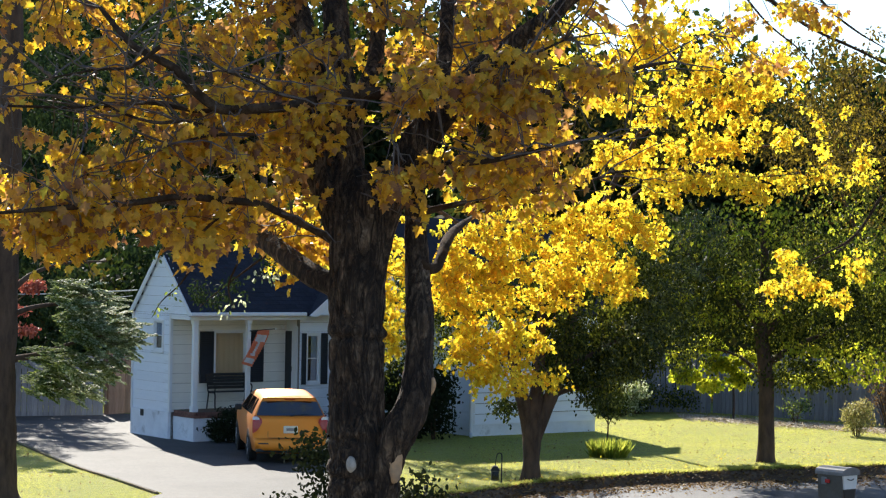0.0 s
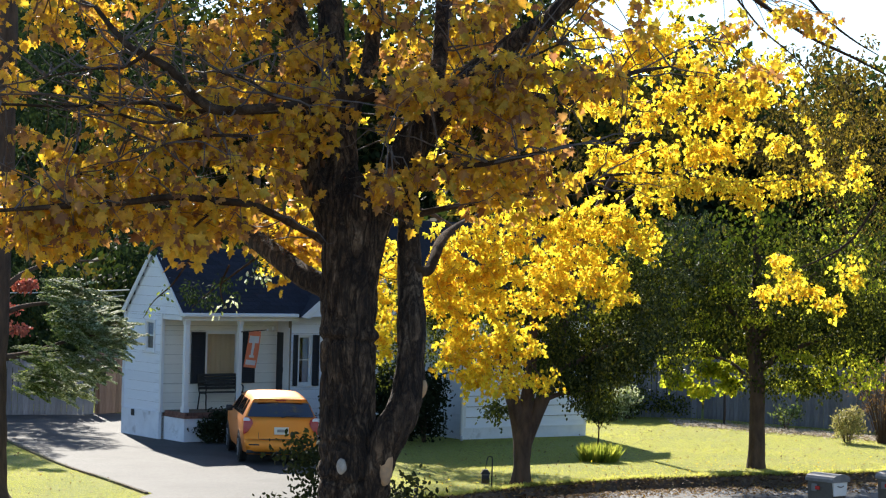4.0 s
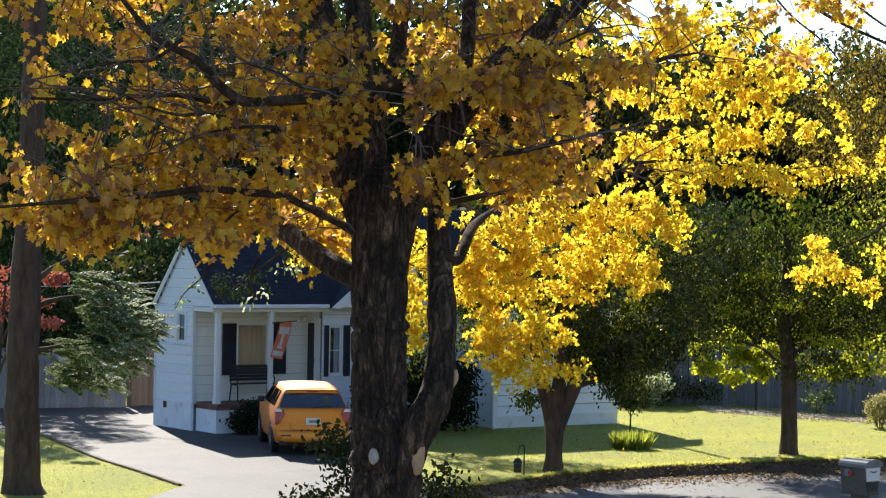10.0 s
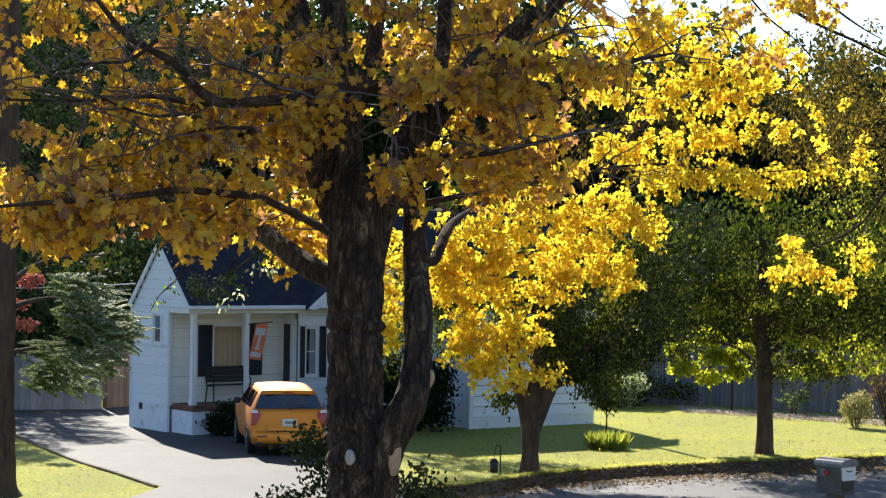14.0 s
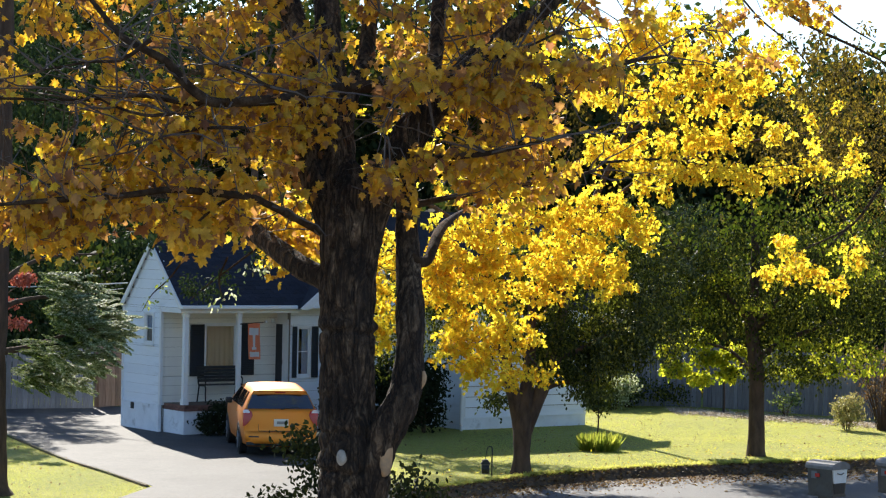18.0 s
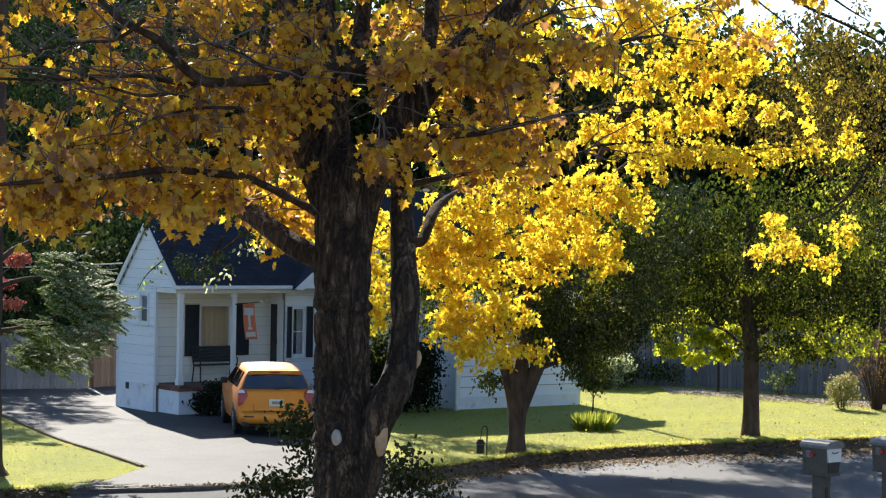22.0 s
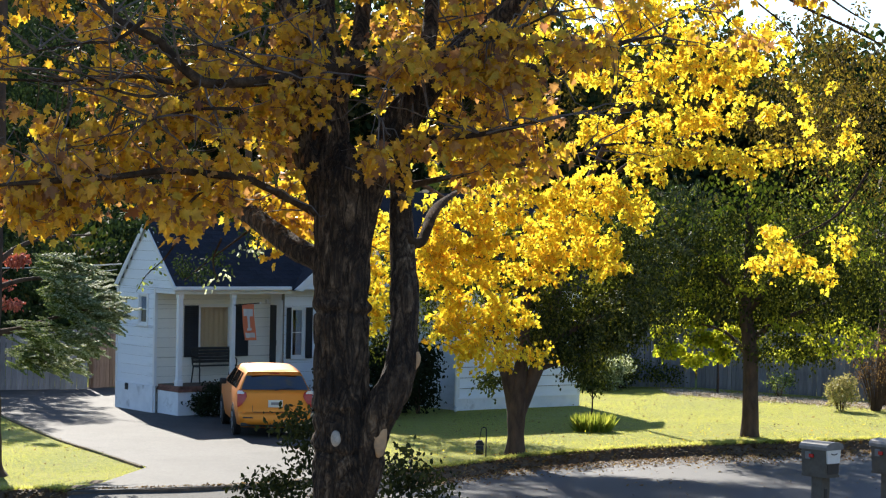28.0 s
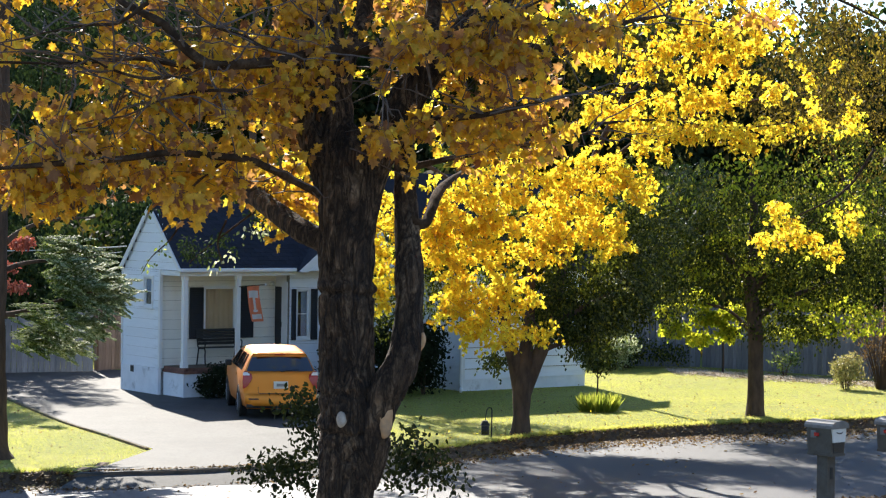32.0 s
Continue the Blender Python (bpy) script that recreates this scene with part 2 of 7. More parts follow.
# Glossier copy of the green leaf, its colour raised to suggest sun glints.
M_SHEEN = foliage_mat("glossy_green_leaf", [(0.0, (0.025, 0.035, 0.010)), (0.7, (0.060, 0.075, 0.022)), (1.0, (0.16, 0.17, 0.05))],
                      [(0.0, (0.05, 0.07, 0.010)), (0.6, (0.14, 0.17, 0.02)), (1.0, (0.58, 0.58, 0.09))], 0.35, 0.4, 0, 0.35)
# Bright copy of the green leaf; its colour stands in for sunlit clumps.
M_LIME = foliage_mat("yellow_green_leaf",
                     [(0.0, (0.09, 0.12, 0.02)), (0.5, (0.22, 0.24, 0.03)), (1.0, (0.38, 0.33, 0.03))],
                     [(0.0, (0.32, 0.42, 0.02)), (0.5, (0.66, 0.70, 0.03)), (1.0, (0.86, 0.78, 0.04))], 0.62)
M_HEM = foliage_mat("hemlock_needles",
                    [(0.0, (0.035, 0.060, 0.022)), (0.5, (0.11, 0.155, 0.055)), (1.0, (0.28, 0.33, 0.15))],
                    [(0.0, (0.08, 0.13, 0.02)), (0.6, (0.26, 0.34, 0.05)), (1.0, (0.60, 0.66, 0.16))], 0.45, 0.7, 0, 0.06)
M_EVER = foliage_mat("dark_evergreen_needles", [(0.0, (0.012, 0.024, 0.010)), (0.7, (0.026, 0.044, 0.018)), (1.0, (0.06, 0.08, 0.04))],
                     [(0.0, (0.02, 0.04, 0.01)), (1.0, (0.08, 0.12, 0.03))], 0.2, 0.7, 0, 0.1)
# Pale copy of the needles: sunlight on the spray tips is put into the colour.
M_SPRAY = foliage_mat("sunlit_toned_pale_spray", [(0.0, (0.06, 0.09, 0.03)), (0.5, (0.18, 0.22, 0.09)), (1.0, (0.55, 0.58, 0.42))],
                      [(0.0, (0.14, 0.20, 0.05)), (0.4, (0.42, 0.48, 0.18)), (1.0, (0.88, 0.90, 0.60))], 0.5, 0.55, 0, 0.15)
M_WOODS = foliage_mat("far_woods_leaf",
                      [(0.0, (0.012, 0.020, 0.007)), (0.6, (0.028, 0.038, 0.012)), (0.9, (0.065, 0.060, 0.018)), (1.0, (0.15, 0.105, 0.03))],
                      [(0.0, (0.03, 0.06, 0.01)), (0.7, (0.08, 0.12, 0.02)), (1.0, (0.30, 0.24, 0.03))], 0.25, 0.7, 0, 0.1)
M_OLIVE = foliage_mat("thinning_olive_leaf", [(0.0, (0.05, 0.034, 0.012)), (0.6, (0.10, 0.072, 0.02)), (1.0, (0.26, 0.17, 0.035))],
                      [(0.0, (0.08, 0.055, 0.010)), (0.6, (0.20, 0.15, 0.02)), (1.0, (0.66, 0.48, 0.03))], 0.35, 0.7, 0, 0.1)
M_RED = foliage_mat("red_leaf", [(0.0, (0.30, 0.07, 0.05)), (1.0, (0.48, 0.17, 0.11))], [(0.0, (0.5, 0.10, 0.06)), (1.0, (0.62, 0.24, 0.14))], 0.35)
M_SHRUB = foliage_mat("glossy_dark_leaf", [(0.0, (0.011, 0.016, 0.007)), (1.0, (0.030, 0.038, 0.017))], [(0.0, (0.02, 0.03, 0.007)), (1.0, (0.05, 0.06, 0.012))], 0.12, 0.7, 0, 0.06)
M_BLADE = foliage_mat("grass_blade", [(0.0, (0.09, 0.12, 0.014)), (0.6, (0.14, 0.16, 0.023)), (1.0, (0.23, 0.21, 0.05))],
                      [(0.0, (0.60, 0.62, 0.10)), (0.6, (0.75, 0.73, 0.15)), (1.0, (0.82, 0.75, 0.25))], 0.58, 0.38, 0, 0.7)
M_STRAP = foliage_mat("strap_leaf", [(0.0, (0.12, 0.17, 0.02)), (1.0, (0.34, 0.34, 0.05))], [(0.0, (0.22, 0.30, 0.03)), (1.0, (0.62, 0.62, 0.08))], 0.5)
M_LITTER = foliage_mat("fallen_leaf", [(0.0, (0.07, 0.04, 0.02)), (0.7, (0.16, 0.09, 0.04)), (1.0, (0.40, 0.27, 0.09))],
                       [(0.0, (0.2, 0.1, 0.04)), (1.0, (0.5, 0.32, 0.08))], 0.25, 0.7)
# Lighter copy of the fallen leaf: sun on the garden bed is in its colour.
M_PALE = foliage_mat("sunlit_toned_fallen_leaf", [(0.0, (0.30, 0.22, 0.14)), (0.6, (0.52, 0.43, 0.30)), (1.0, (0.68, 0.60, 0.46))], [(0.0, (0.3, 0.2, 0.1)), (1.0, (0.6, 0.5, 0.3))], 0.2, 0.7)
M_FENCE = surface("weathered_fence_board", [(0.3, (0.13, 0.135, 0.145)), (0.7, (0.23, 0.235, 0.25))], 5, (6, 6, 0.5), 0.9, bump=0.4, bump_scale=14, vary=0.2,
                  stain=(0.18, 0.165, 0.15), stain_scale=0.8)
M_FENCE2 = surface("brown_fence_board", [(0.3, (0.17, 0.115, 0.085)), (0.7, (0.28, 0.20, 0.15))], 5, (6, 6, 0.5), 0.9, bump=0.4, bump_scale=14, vary=0.2)
M_CARPAINT = surface("golden_orange_car_paint", [(0.0, (0.72, 0.235, 0.003)), (1.0, (0.78, 0.265, 0.004))], 300, rough=0.46, metal=0.7, bump=0.0, coat=0.5)
M_CARPAINT.node_tree.nodes["Principled BSDF"].inputs["Coat Roughness"].default_value = 0.36
M_CARPAINT.node_tree.nodes["Principled BSDF"].inputs["Coat IOR"].default_value = 1.6
M_TYRE = surface("tyre_rubber", [(0.3, (0.012, 0.012, 0.012)), (0.7, (0.025, 0.025, 0.025))], 20, rough=0.85, bump=0.2)
M_RIM = surface("alloy", [(0.3, (0.52, 0.52, 0.54)), (0.7, (0.62, 0.62, 0.63))], 10, rough=0.3, metal=0.9, bump=0)
M_TAIL = surface("red_lamp_plastic", [(0.3, (0.36, 0.010, 0.008)), (0.7, (0.46, 0.015, 0.012))], 10, rough=0.25, bump=0, coat=0.2)
M_CLEAR = surface("clear_lamp_plastic", [(0.3, (0.75, 0.72, 0.70)), (0.7, (0.85, 0.82, 0.8))], 10, rough=0.1, bump=0, coat=1.0)
M_BLACK = surface("black_plastic", [(0.3, (0.012, 0.012, 0.013)), (0.7, (0.03, 0.03, 0.03))], 20, rough=0.5, bump=0.1)
M_METAL = surface("dark_iron", [(0.3, (0.02, 0.02, 0.022)), (0.7, (0.05, 0.048, 0.045))], 20, rough=0.55, metal=0.6, bump=0.15)
M_PLATE = surface("plate_enamel", [(0.3, (0.74, 0.70, 0.60)), (0.7, (0.82, 0.78, 0.68))], 20, rough=0.5, bump=0)
M_INK = surface("grey_print", [(0.3, (0.26, 0.22, 0.20)), (0.7, (0.34, 0.30, 0.27))], 20, rough=0.5, bump=0)
M_GLASS = glass_mat("window_glass", clear=0.97, ior=1.5)
M_CARGLASS = glass_mat("tinted_car_glass", (0.20, 0.22, 0.34), 0.12, 0.3, 2.5)
# Dimness of rooms and siding gaps is put into this wall colour.
M_ROOM = surface("shade_toned_wall", [(0.3, (0.20, 0.18, 0.15)), (0.7, (0.28, 0.25, 0.21))], 2, rough=0.9, bump=0.1)
# Curtain tan is deepened to stand in for golden foliage mirrored in the glass.
M_CURTAIN = surface("cream_curtain", [(0.3, (0.80, 0.58, 0.32)), (0.7, (0.90, 0.72, 0.45))], 4, (8, 8, 0.3), 0.9, bump=0.5, bump_scale=10)
# Blue-grey of mirrored sky, put into the colour of a sheet behind the glass.
M_PANE_SHEET = surface("sky_tinted_sheet", [(0.3, (0.25, 0.29, 0.36)), (0.7, (0.32, 0.36, 0.44))], 4, rough=0.8, bump=0)
M_FLAG = surface("orange_cloth", [(0.3, (0.84, 0.27, 0.13)), (0.7, (0.90, 0.33, 0.17))], 30, rough=0.9, bump=0.2, bump_scale=300, depth=0.002)
M_FLAGW = surface("white_cloth", [(0.3, (0.78, 0.76, 0.74)), (0.7, (0.84, 0.82, 0.80))], 30, rough=0.9, bump=0.2, bump_scale=300, depth=0.002)
M_POSTBOX = surface("pale_grey_plastic", [(0.3, (0.095, 0.083, 0.066)), (0.7, (0.135, 0.120, 0.096))], 8, rough=0.85, spec=0.2, bump=0.1, stain=(0.14, 0.13, 0.115), stain_scale=3)
M_POSTLID = surface("weathered_lid_plastic", [(0.3, (0.17, 0.16, 0.15)), (0.7, (0.23, 0.22, 0.205))], 8, rough=0.55, bump=0.1, stain=(0.13, 0.12, 0.105), stain_scale=3)
M_POSTBOXW = surface("ivory_plastic", [(0.3, (0.72, 0.70, 0.64)), (0.7, (0.80, 0.78, 0.72))], 8, rough=0.5, bump=0.05)
M_WIRE = surface("pale_cable", [(0.3, (0.45, 0.45, 0.44)), (0.7, (0.6, 0.6, 0.58))], 8, rough=0.6, bump=0)
M_TAN = foliage_mat("tan_bush_leaf", [(0.0, (0.20, 0.20, 0.06)), (1.0, (0.46, 0.38, 0.16))], [(0.0, (0.34, 0.36, 0.08)), (1.0, (0.62, 0.52, 0.2))], 0.4)


# ---- building helpers ----
def finish(name, bm, mats, parent=None, label="", smooth=False, at=None):
    me = bpy.data.meshes.new(name)
    bm.to_mesh(me)
    bm.free()
    for m in mats if isinstance(mats, (list, tuple)) else [mats]:
        me.materials.append(m)
    if smooth:
        me.polygons.foreach_set("use_smooth", [True] * len(me.polygons))
    ob = new(name, me)
    if parent:
        ob.parent = parent
    if at is not None:
        ob.matrix_basis = at
    if label:
        tagged(ob, label)
    return ob


def part(name, bm, material, parent, label="", smooth=False, at=None):
    return finish(name, bm, material, parent, label, smooth, at)


def thing(name, at, label, category, group="", kind=""):
    ob = new(name)
    ob.matrix_basis = at
    return tagged(ob, label, category, group, kind)


def box(x0, x1, y0, y1, z0, z1, bevel=0.0, bm=None):
    bm = bm or bmesh.new()
    m = Matrix.LocRotScale(((x0 + x1) / 2, (y0 + y1) / 2, (z0 + z1) / 2), None, (abs(x1 - x0), abs(y1 - y0), abs(z1 - z0)))
    made = bmesh.ops.create_cube(bm, size=1, matrix=m)
    if bevel:
        edges = list({e for v in made["verts"] for e in v.link_edges})
        bmesh.ops.bevel(bm, geom=edges, offset=bevel, segments=2, affect="EDGES", profile=0.6)
    return bm


def prism(outline, axis, a, b, bm=None):
    """Extrude a 2D outline along an axis from a to b: 'x' takes (y, z), 'y' takes (x, z), 'z' takes (x, y)."""
    bm = bm or bmesh.new()

    def at(p, s):
        return {"x": (s, p[0], p[1]), "y": (p[0], s, p[1]), "z": (p[0], p[1], s)}[axis]
    lo, hi = [bm.verts.new(at(p, a)) for p in outline], [bm.verts.new(at(p, b)) for p in outline]
    n = len(outline)
    bm.faces.new(lo[::-1])
    bm.faces.new(hi)
    for i in range(n):
        bm.faces.new((lo[i], lo[(i + 1) % n], hi[(i + 1) % n], hi[i]))
    bmesh.ops.recalc_face_normals(bm, faces=bm.faces)
    return bm


def spline(points, steps):
    """Catmull-Rom through points (any number of values each)."""
    p = [np.array(q, float) for q in points]
    p = [2 * p[0] - p[1]] + p + [2 * p[-1] - p[-2]]
    out = []
    for i in range(1, len(p) - 2):
        for k in range(steps):
            t = k / steps
            a, b, c, d = p[i - 1:i + 3]
            out.append(0.5 * (2 * b + (c - a) * t + (2 * a - 5 * b + 4 * c - d) * t * t + (3 * b - a - 3 * c + d) * t ** 3))
    out.append(p[-2])
    return out


def tube(points, sides=10, steps=5, wobble=0.05, bm=None, ridge=0.0):
    """Tapered limb through (x, y, z, radius) points, closed at both ends; 'ridge' lifts its bark into long plates."""
    bm = bm or bmesh.new()
    rings, path = [], spline(points, steps)
    run = 0.0
    for i, q in enumerate(path):
        a, b = path[max(i - 1, 0)], path[min(i + 1, len(path) - 1)]
        d = Vector(b[:3] - a[:3]).normalized()
        side = d.cross(Vector((0, 1, 0.13))).normalized()
        up = side.cross(d)
        run += float(np.linalg.norm(q[:3] - path[max(i - 1, 0)][:3]))
        ring = []
        for k in range(sides):
            w = 2 * math.pi * k / sides
            r = q[3] * (1 + wobble * noise.noise(Vector((q[0] * 3 + 2 * math.cos(w), q[1] * 3 + 2 * math.sin(w), q[2] * 2.2))))
            if ridge:
                c = Vector((math.cos(w) * q[3] * 15, math.sin(w) * q[3] * 15, run * (3.2 if q[2] > 3.55 else 7.0)))
                c += Vector((noise.noise(c * .9), noise.noise(c * .9 + Vector((7, 0, 0))), 0)) * .3
                far = noise.voronoi(c)[0]
                gap = far[1] - far[0]
                r += ridge * (.45 - 1.5 * math.exp(-gap * 7.0)) + ridge * .7 * noise.noise(c * 2.6) + ridge * .5 * noise.noise(Vector((w * 3, 9, q[2] * 11)))
            ring.append(bm.verts.new(Vector(q[:3]) + (side * math.cos(w) + up * math.sin(w)) * r))
        rings.append(ring)
    for r0, r1 in zip(rings, rings[1:]):
        for k in range(sides):
            bm.faces.new((r0[k], r0[(k + 1) % sides], r1[(k + 1) % sides], r1[k]))
    bm.faces.new(rings[0][::-1])
    bm.faces.new(rings[-1])
    return bm


MAPLE = [(0, .40), (.10, .47), (.24, .46), (.22, .32), (.52, .24), (.36, .08), (.47, -.14), (.20, -.12), (.15, -.32), (0, -.56)]
MAPLE = np.array(MAPLE + [(-x, y) for x, y in MAPLE[-2:0:-1]])
MID = np.array([(0, .42), (.30, .42), (.50, .12), (.30, -.12), (0, -.52), (-.30, -.12), (-.50, .12), (-.30, .42)])
STAR = [(0, .36), (.26, .40), (.23, .22), (.50, .08), (.23, -.08), (.17, -.28), (0, -.54)]
STAR = np.array(STAR + [(-x, y) for x, y in STAR[-2:0:-1]])
OVAL = np.array([(0, .5), (.27, .12), (.2, -.25), (0, -.5), (-.2, -.25), (-.27, .12)])
RHOMB = np.array([(0, .5), (.30, 0), (0, -.5), (-.30, 0)])
BLADE = np.array([(-.07, 0), (.07, 0), (0, 1)])


def turns(n, rng, hang=0.6, face=(0, -1, 0.35), spread=0.8):
    """Random leaf frames: the blade's normal spreads about 'face', its tip hangs down."""
    f = np.array(face, float)
    nrm = f / np.linalg.norm(f) + rng.normal(0, spread, (n, 3))
    nrm /= np.linalg.norm(nrm, axis=1, keepdims=True)
    tip = np.array([0, 0, 1.0]) * hang + rng.normal(0, 0.5, (n, 3))
    tip -= nrm * (tip * nrm).sum(1, keepdims=True)
    tip /= np.linalg.norm(tip, axis=1, keepdims=True) + 1e-9
    return np.stack([np.cross(tip, nrm), tip, nrm], 2)


def leaves_mesh(name, pos, size, rot, shape, fold=0.12):
    """Many leaves as one mesh: each an outline fanned about a raised midpoint."""
    n, k = len(pos), len(shape)
    if k == 3 or k == 4:
        loc = np.column_stack([shape, np.zeros(k)])
        faces = [tuple(range(k))]
    else:
        loc = np.vstack([np.column_stack([shape, -fold * np.abs(shape[:, 0]) * 2]), [[0, 0.05, fold * 0.4]]])
        faces = [(i, (i + 1) % k, k) for i in range(k)]
    m = len(loc)
    v = (np.einsum("nij,kj->nki", rot, loc) * np.asarray(size).reshape(-1, 1, 1) + pos[:, None, :]).reshape(-1, 3)
    fc = np.array(faces)
    f = (fc[None] + (np.arange(n) * m)[:, None, None]).reshape(-1, fc.shape[1])
    me = bpy.data.meshes.new(name)
    me.vertices.add(len(v))
    me.vertices.foreach_set("co", v.astype(np.float32).ravel())
    me.loops.add(f.size)
    me.loops.foreach_set("vertex_index", f.astype(np.int32).ravel())
    me.polygons.add(len(f))
    me.polygons.foreach_set("loop_start", np.arange(0, f.size, fc.shape[1], dtype=np.int32))
    me.update(calc_edges=True)
    return me


def leaves(name, mat, parent, pos, size, rot, shape, label="", kind="stuff", fold=0.12):
    me = leaves_mesh(name, pos, size, rot, shape, fold)
    me.materials.append(mat)
    ob = new(name, me)
    if parent:
        ob.parent = parent
    return tagged(ob, label, kind=kind)


def cloud(rng, blobs, per, sprig=0.25, shell=0.45):
    """Leaf places: sprigs scattered through ellipsoids (x, y, z, rx, ry, rz, sprigs), 'per' leaves a sprig."""
    out = []
    for x, y, z, rx, ry, rz, n in blobs:
        d = rng.normal(0, 1, (n, 3))
        d /= np.linalg.norm(d, axis=1, keepdims=True)
        r = rng.uniform(shell, 1, (n, 1)) ** 0.6
        lump = 1 + 0.22 * np.sin(d[:, :1] * 5 + x) * np.cos(d[:, 2:] * 6 + y)
        c = np.array([x, y, z]) + d * r * lump * np.array([rx, ry, rz])
        o = np.repeat(c, per, 0) + sprig * np.clip(rng.normal(0, 1, (n * per, 3)), -1.7, 1.7) * np.array([1, 1, 0.8])
        out.append(o)
    return np.vstack(out)


def sprays(rng, blobs, per, reach=.30, stalk=.06, shell=.2, face=(0, -1, .5), spread=.75):
    """Leafy sprays scattered through ellipsoids: places and frames of the leaves, set in pairs along each twig, and the twigs."""
    c = cloud(rng, blobs, 1, 0.0, shell)
    n = len(c)
    d = np.column_stack([rng.normal(0, 1, n), rng.normal(0, 1, n), rng.normal(-.25, .4, n)])
    d /= np.linalg.norm(d, axis=1, keepdims=True)
    ln = reach * rng.uniform(.6, 1.3, (n, 1))
    s = np.linspace(.05, 1, per)
    axis = np.repeat(d, per, 0)
    along_ = np.tile(s, n)[:, None] + rng.normal(0, .06, (n * per, 1))
    out = np.cross(axis, rng.normal(0, 1, (n * per, 3)))
    out /= np.linalg.norm(out, axis=1, keepdims=True)
    tip = out * .7 + axis * .35 + np.array([0, 0, -.75]) + rng.normal(0, .3, (n * per, 3))
    tip /= np.linalg.norm(tip, axis=1, keepdims=True)
    sag = np.array([0, 0, -.22]) * np.repeat(ln, per, 0) * along_ ** 2
    pos = np.repeat(c, per, 0) + axis * np.repeat(ln, per, 0) * along_ + sag + (out * .6 + tip * .9) * stalk * rng.uniform(.6, 1.5, (n * per, 1))
    f = np.array(face, float) / np.linalg.norm(face)
    nrm = f + rng.normal(0, spread, (n * per, 3))
    nrm -= tip * (tip * nrm).sum(1, keepdims=True)
    nrm /= np.linalg.norm(nrm, axis=1, keepdims=True) + 1e-9
    rot = np.stack([np.cross(-tip, nrm), -tip, nrm], 2)
    u = np.array([0, .35, .7, 1.0])[None, :, None]
    pos = pos - np.repeat(d * ln * .35, per, 0)
    c = c - d * ln * .35
    twig = c[:, None, :] + d[:, None, :] * ln[:, None, :] * u + np.array([0, 0, -.22]) * ln[:, None, :] * u ** 2
    return pos, rot, twig


def wires(name, mat, parent, lines, r0, r1, label=""):
    """Many thin three-sided twigs as one mesh; lines has the shape (twigs, points, 3)."""
    n, k, _ = lines.shape
    d = np.gradient(lines, axis=1)
    d /= np.linalg.norm(d, axis=2, keepdims=True) + 1e-9
    a = np.cross(d, np.array([.21, .93, .3]))
    a /= np.linalg.norm(a, axis=2, keepdims=True) + 1e-9
    b = np.cross(d, a)
    rad = np.linspace(r0, r1, k)[None, :, None]
    v = np.stack([lines + rad * (a * math.cos(w) + b * math.sin(w)) for w in (0, 2.094, 4.189)], 2).reshape(-1, 3)
    q = np.array([(i * 3 + j, i * 3 + (j + 1) % 3, i * 3 + 3 + (j + 1) % 3, i * 3 + 3 + j) for i in range(k - 1) for j in range(3)])
    f = (q[None] + (np.arange(n) * k * 3)[:, None, None]).reshape(-1, 4)
    me = bpy.data.meshes.new(name)
    me.from_pydata(v.tolist(), [], f.tolist())
    me.materials.append(mat)
    ob = new(name, me)
    ob.parent = parent
    return tagged(ob, label, kind="stuff")


# ---- ground, road, lawns ----
FAR_EDGE = [(-60, 20), (-30, 30.5), (-12, 36.7), (-8.5, 37.9), (-7.4, 38.2), (-6.3, 38.5), (-3.5, 39.7), (-1.3, 41.6), (0.5, 43.6), (1.9, 45.6), (3.85, 47.4),
            (6.45, 48.9), (10.2, 50.8), (20, 55), (60, 70)]
NEAR_EDGE = [(-60, 2), (-30, 18), (-7.4, 30.1), (4.8, 36.5), (7.6, 38.0), (30, 50), (60, 66)]
STREET = -0.20


def along(edge, x):
    return float(np.interp(x, [p[0] for p in edge], [p[1] for p in edge]))


def flat(name, outline, z, mat, label, category, kind="structure", thick=0.0):
    bm = bmesh.new()
    vs = [bm.verts.new((x, y, z)) for x, y in outline]
    f = bm.faces.new(vs)
    if f.normal.z < 0:
        f.normal_flip()
    if thick:
        g = bmesh.ops.extrude_face_region(bm, geom=[f])
        for v in [e for e in g["geom"] if isinstance(e, bmesh.types.BMVert)]:
            v.co.z -= thick
        bmesh.ops.recalc_face_normals(bm, faces=bm.faces)
    bmesh.ops.triangulate(bm, faces=[q for q in bm.faces if len(q.verts) > 4])
    return tagged(finish(name, bm, mat), label, category, kind=kind)


# one sheet of ground to the horizon; it rises as a bank on the near side of the street
bm = bmesh.new()
xs = [-1500, -500, -200, -80, -50] + list(np.arange(-40, 41, 2.0)) + [50, 80, 200, 500, 1500]
ys = [-1500, -400, -100, -40] + list(np.arange(-20, 45, 1.5)) + [50, 60, 75, 90, 120, 200, 500, 2500]
grid = []
for y in ys:
    row = []
    for x in xs:
        d = max(0.0, along(NEAR_EDGE, min(max(x, -60), 60)) - y) * 0.88
        h = -0.24 + min(d, 34) * 0.080 + (0.05 * noise.noise(Vector((x * 0.4, y * 0.4, 0))) if d > 0.5 else 0)
        row.append(bm.verts.new((x, y, h)))
    grid.append(row)
for r0, r1 in zip(grid, grid[1:]):
    for k in range(len(xs) - 1):
        bm.faces.new((r0[k], r0[k + 1], r1[k + 1], r1[k]))
ground = tagged(finish("ground", bm, M_EARTH, smooth=True), "earth bank strewn with leaves and rough grass", "ground", kind="structure")

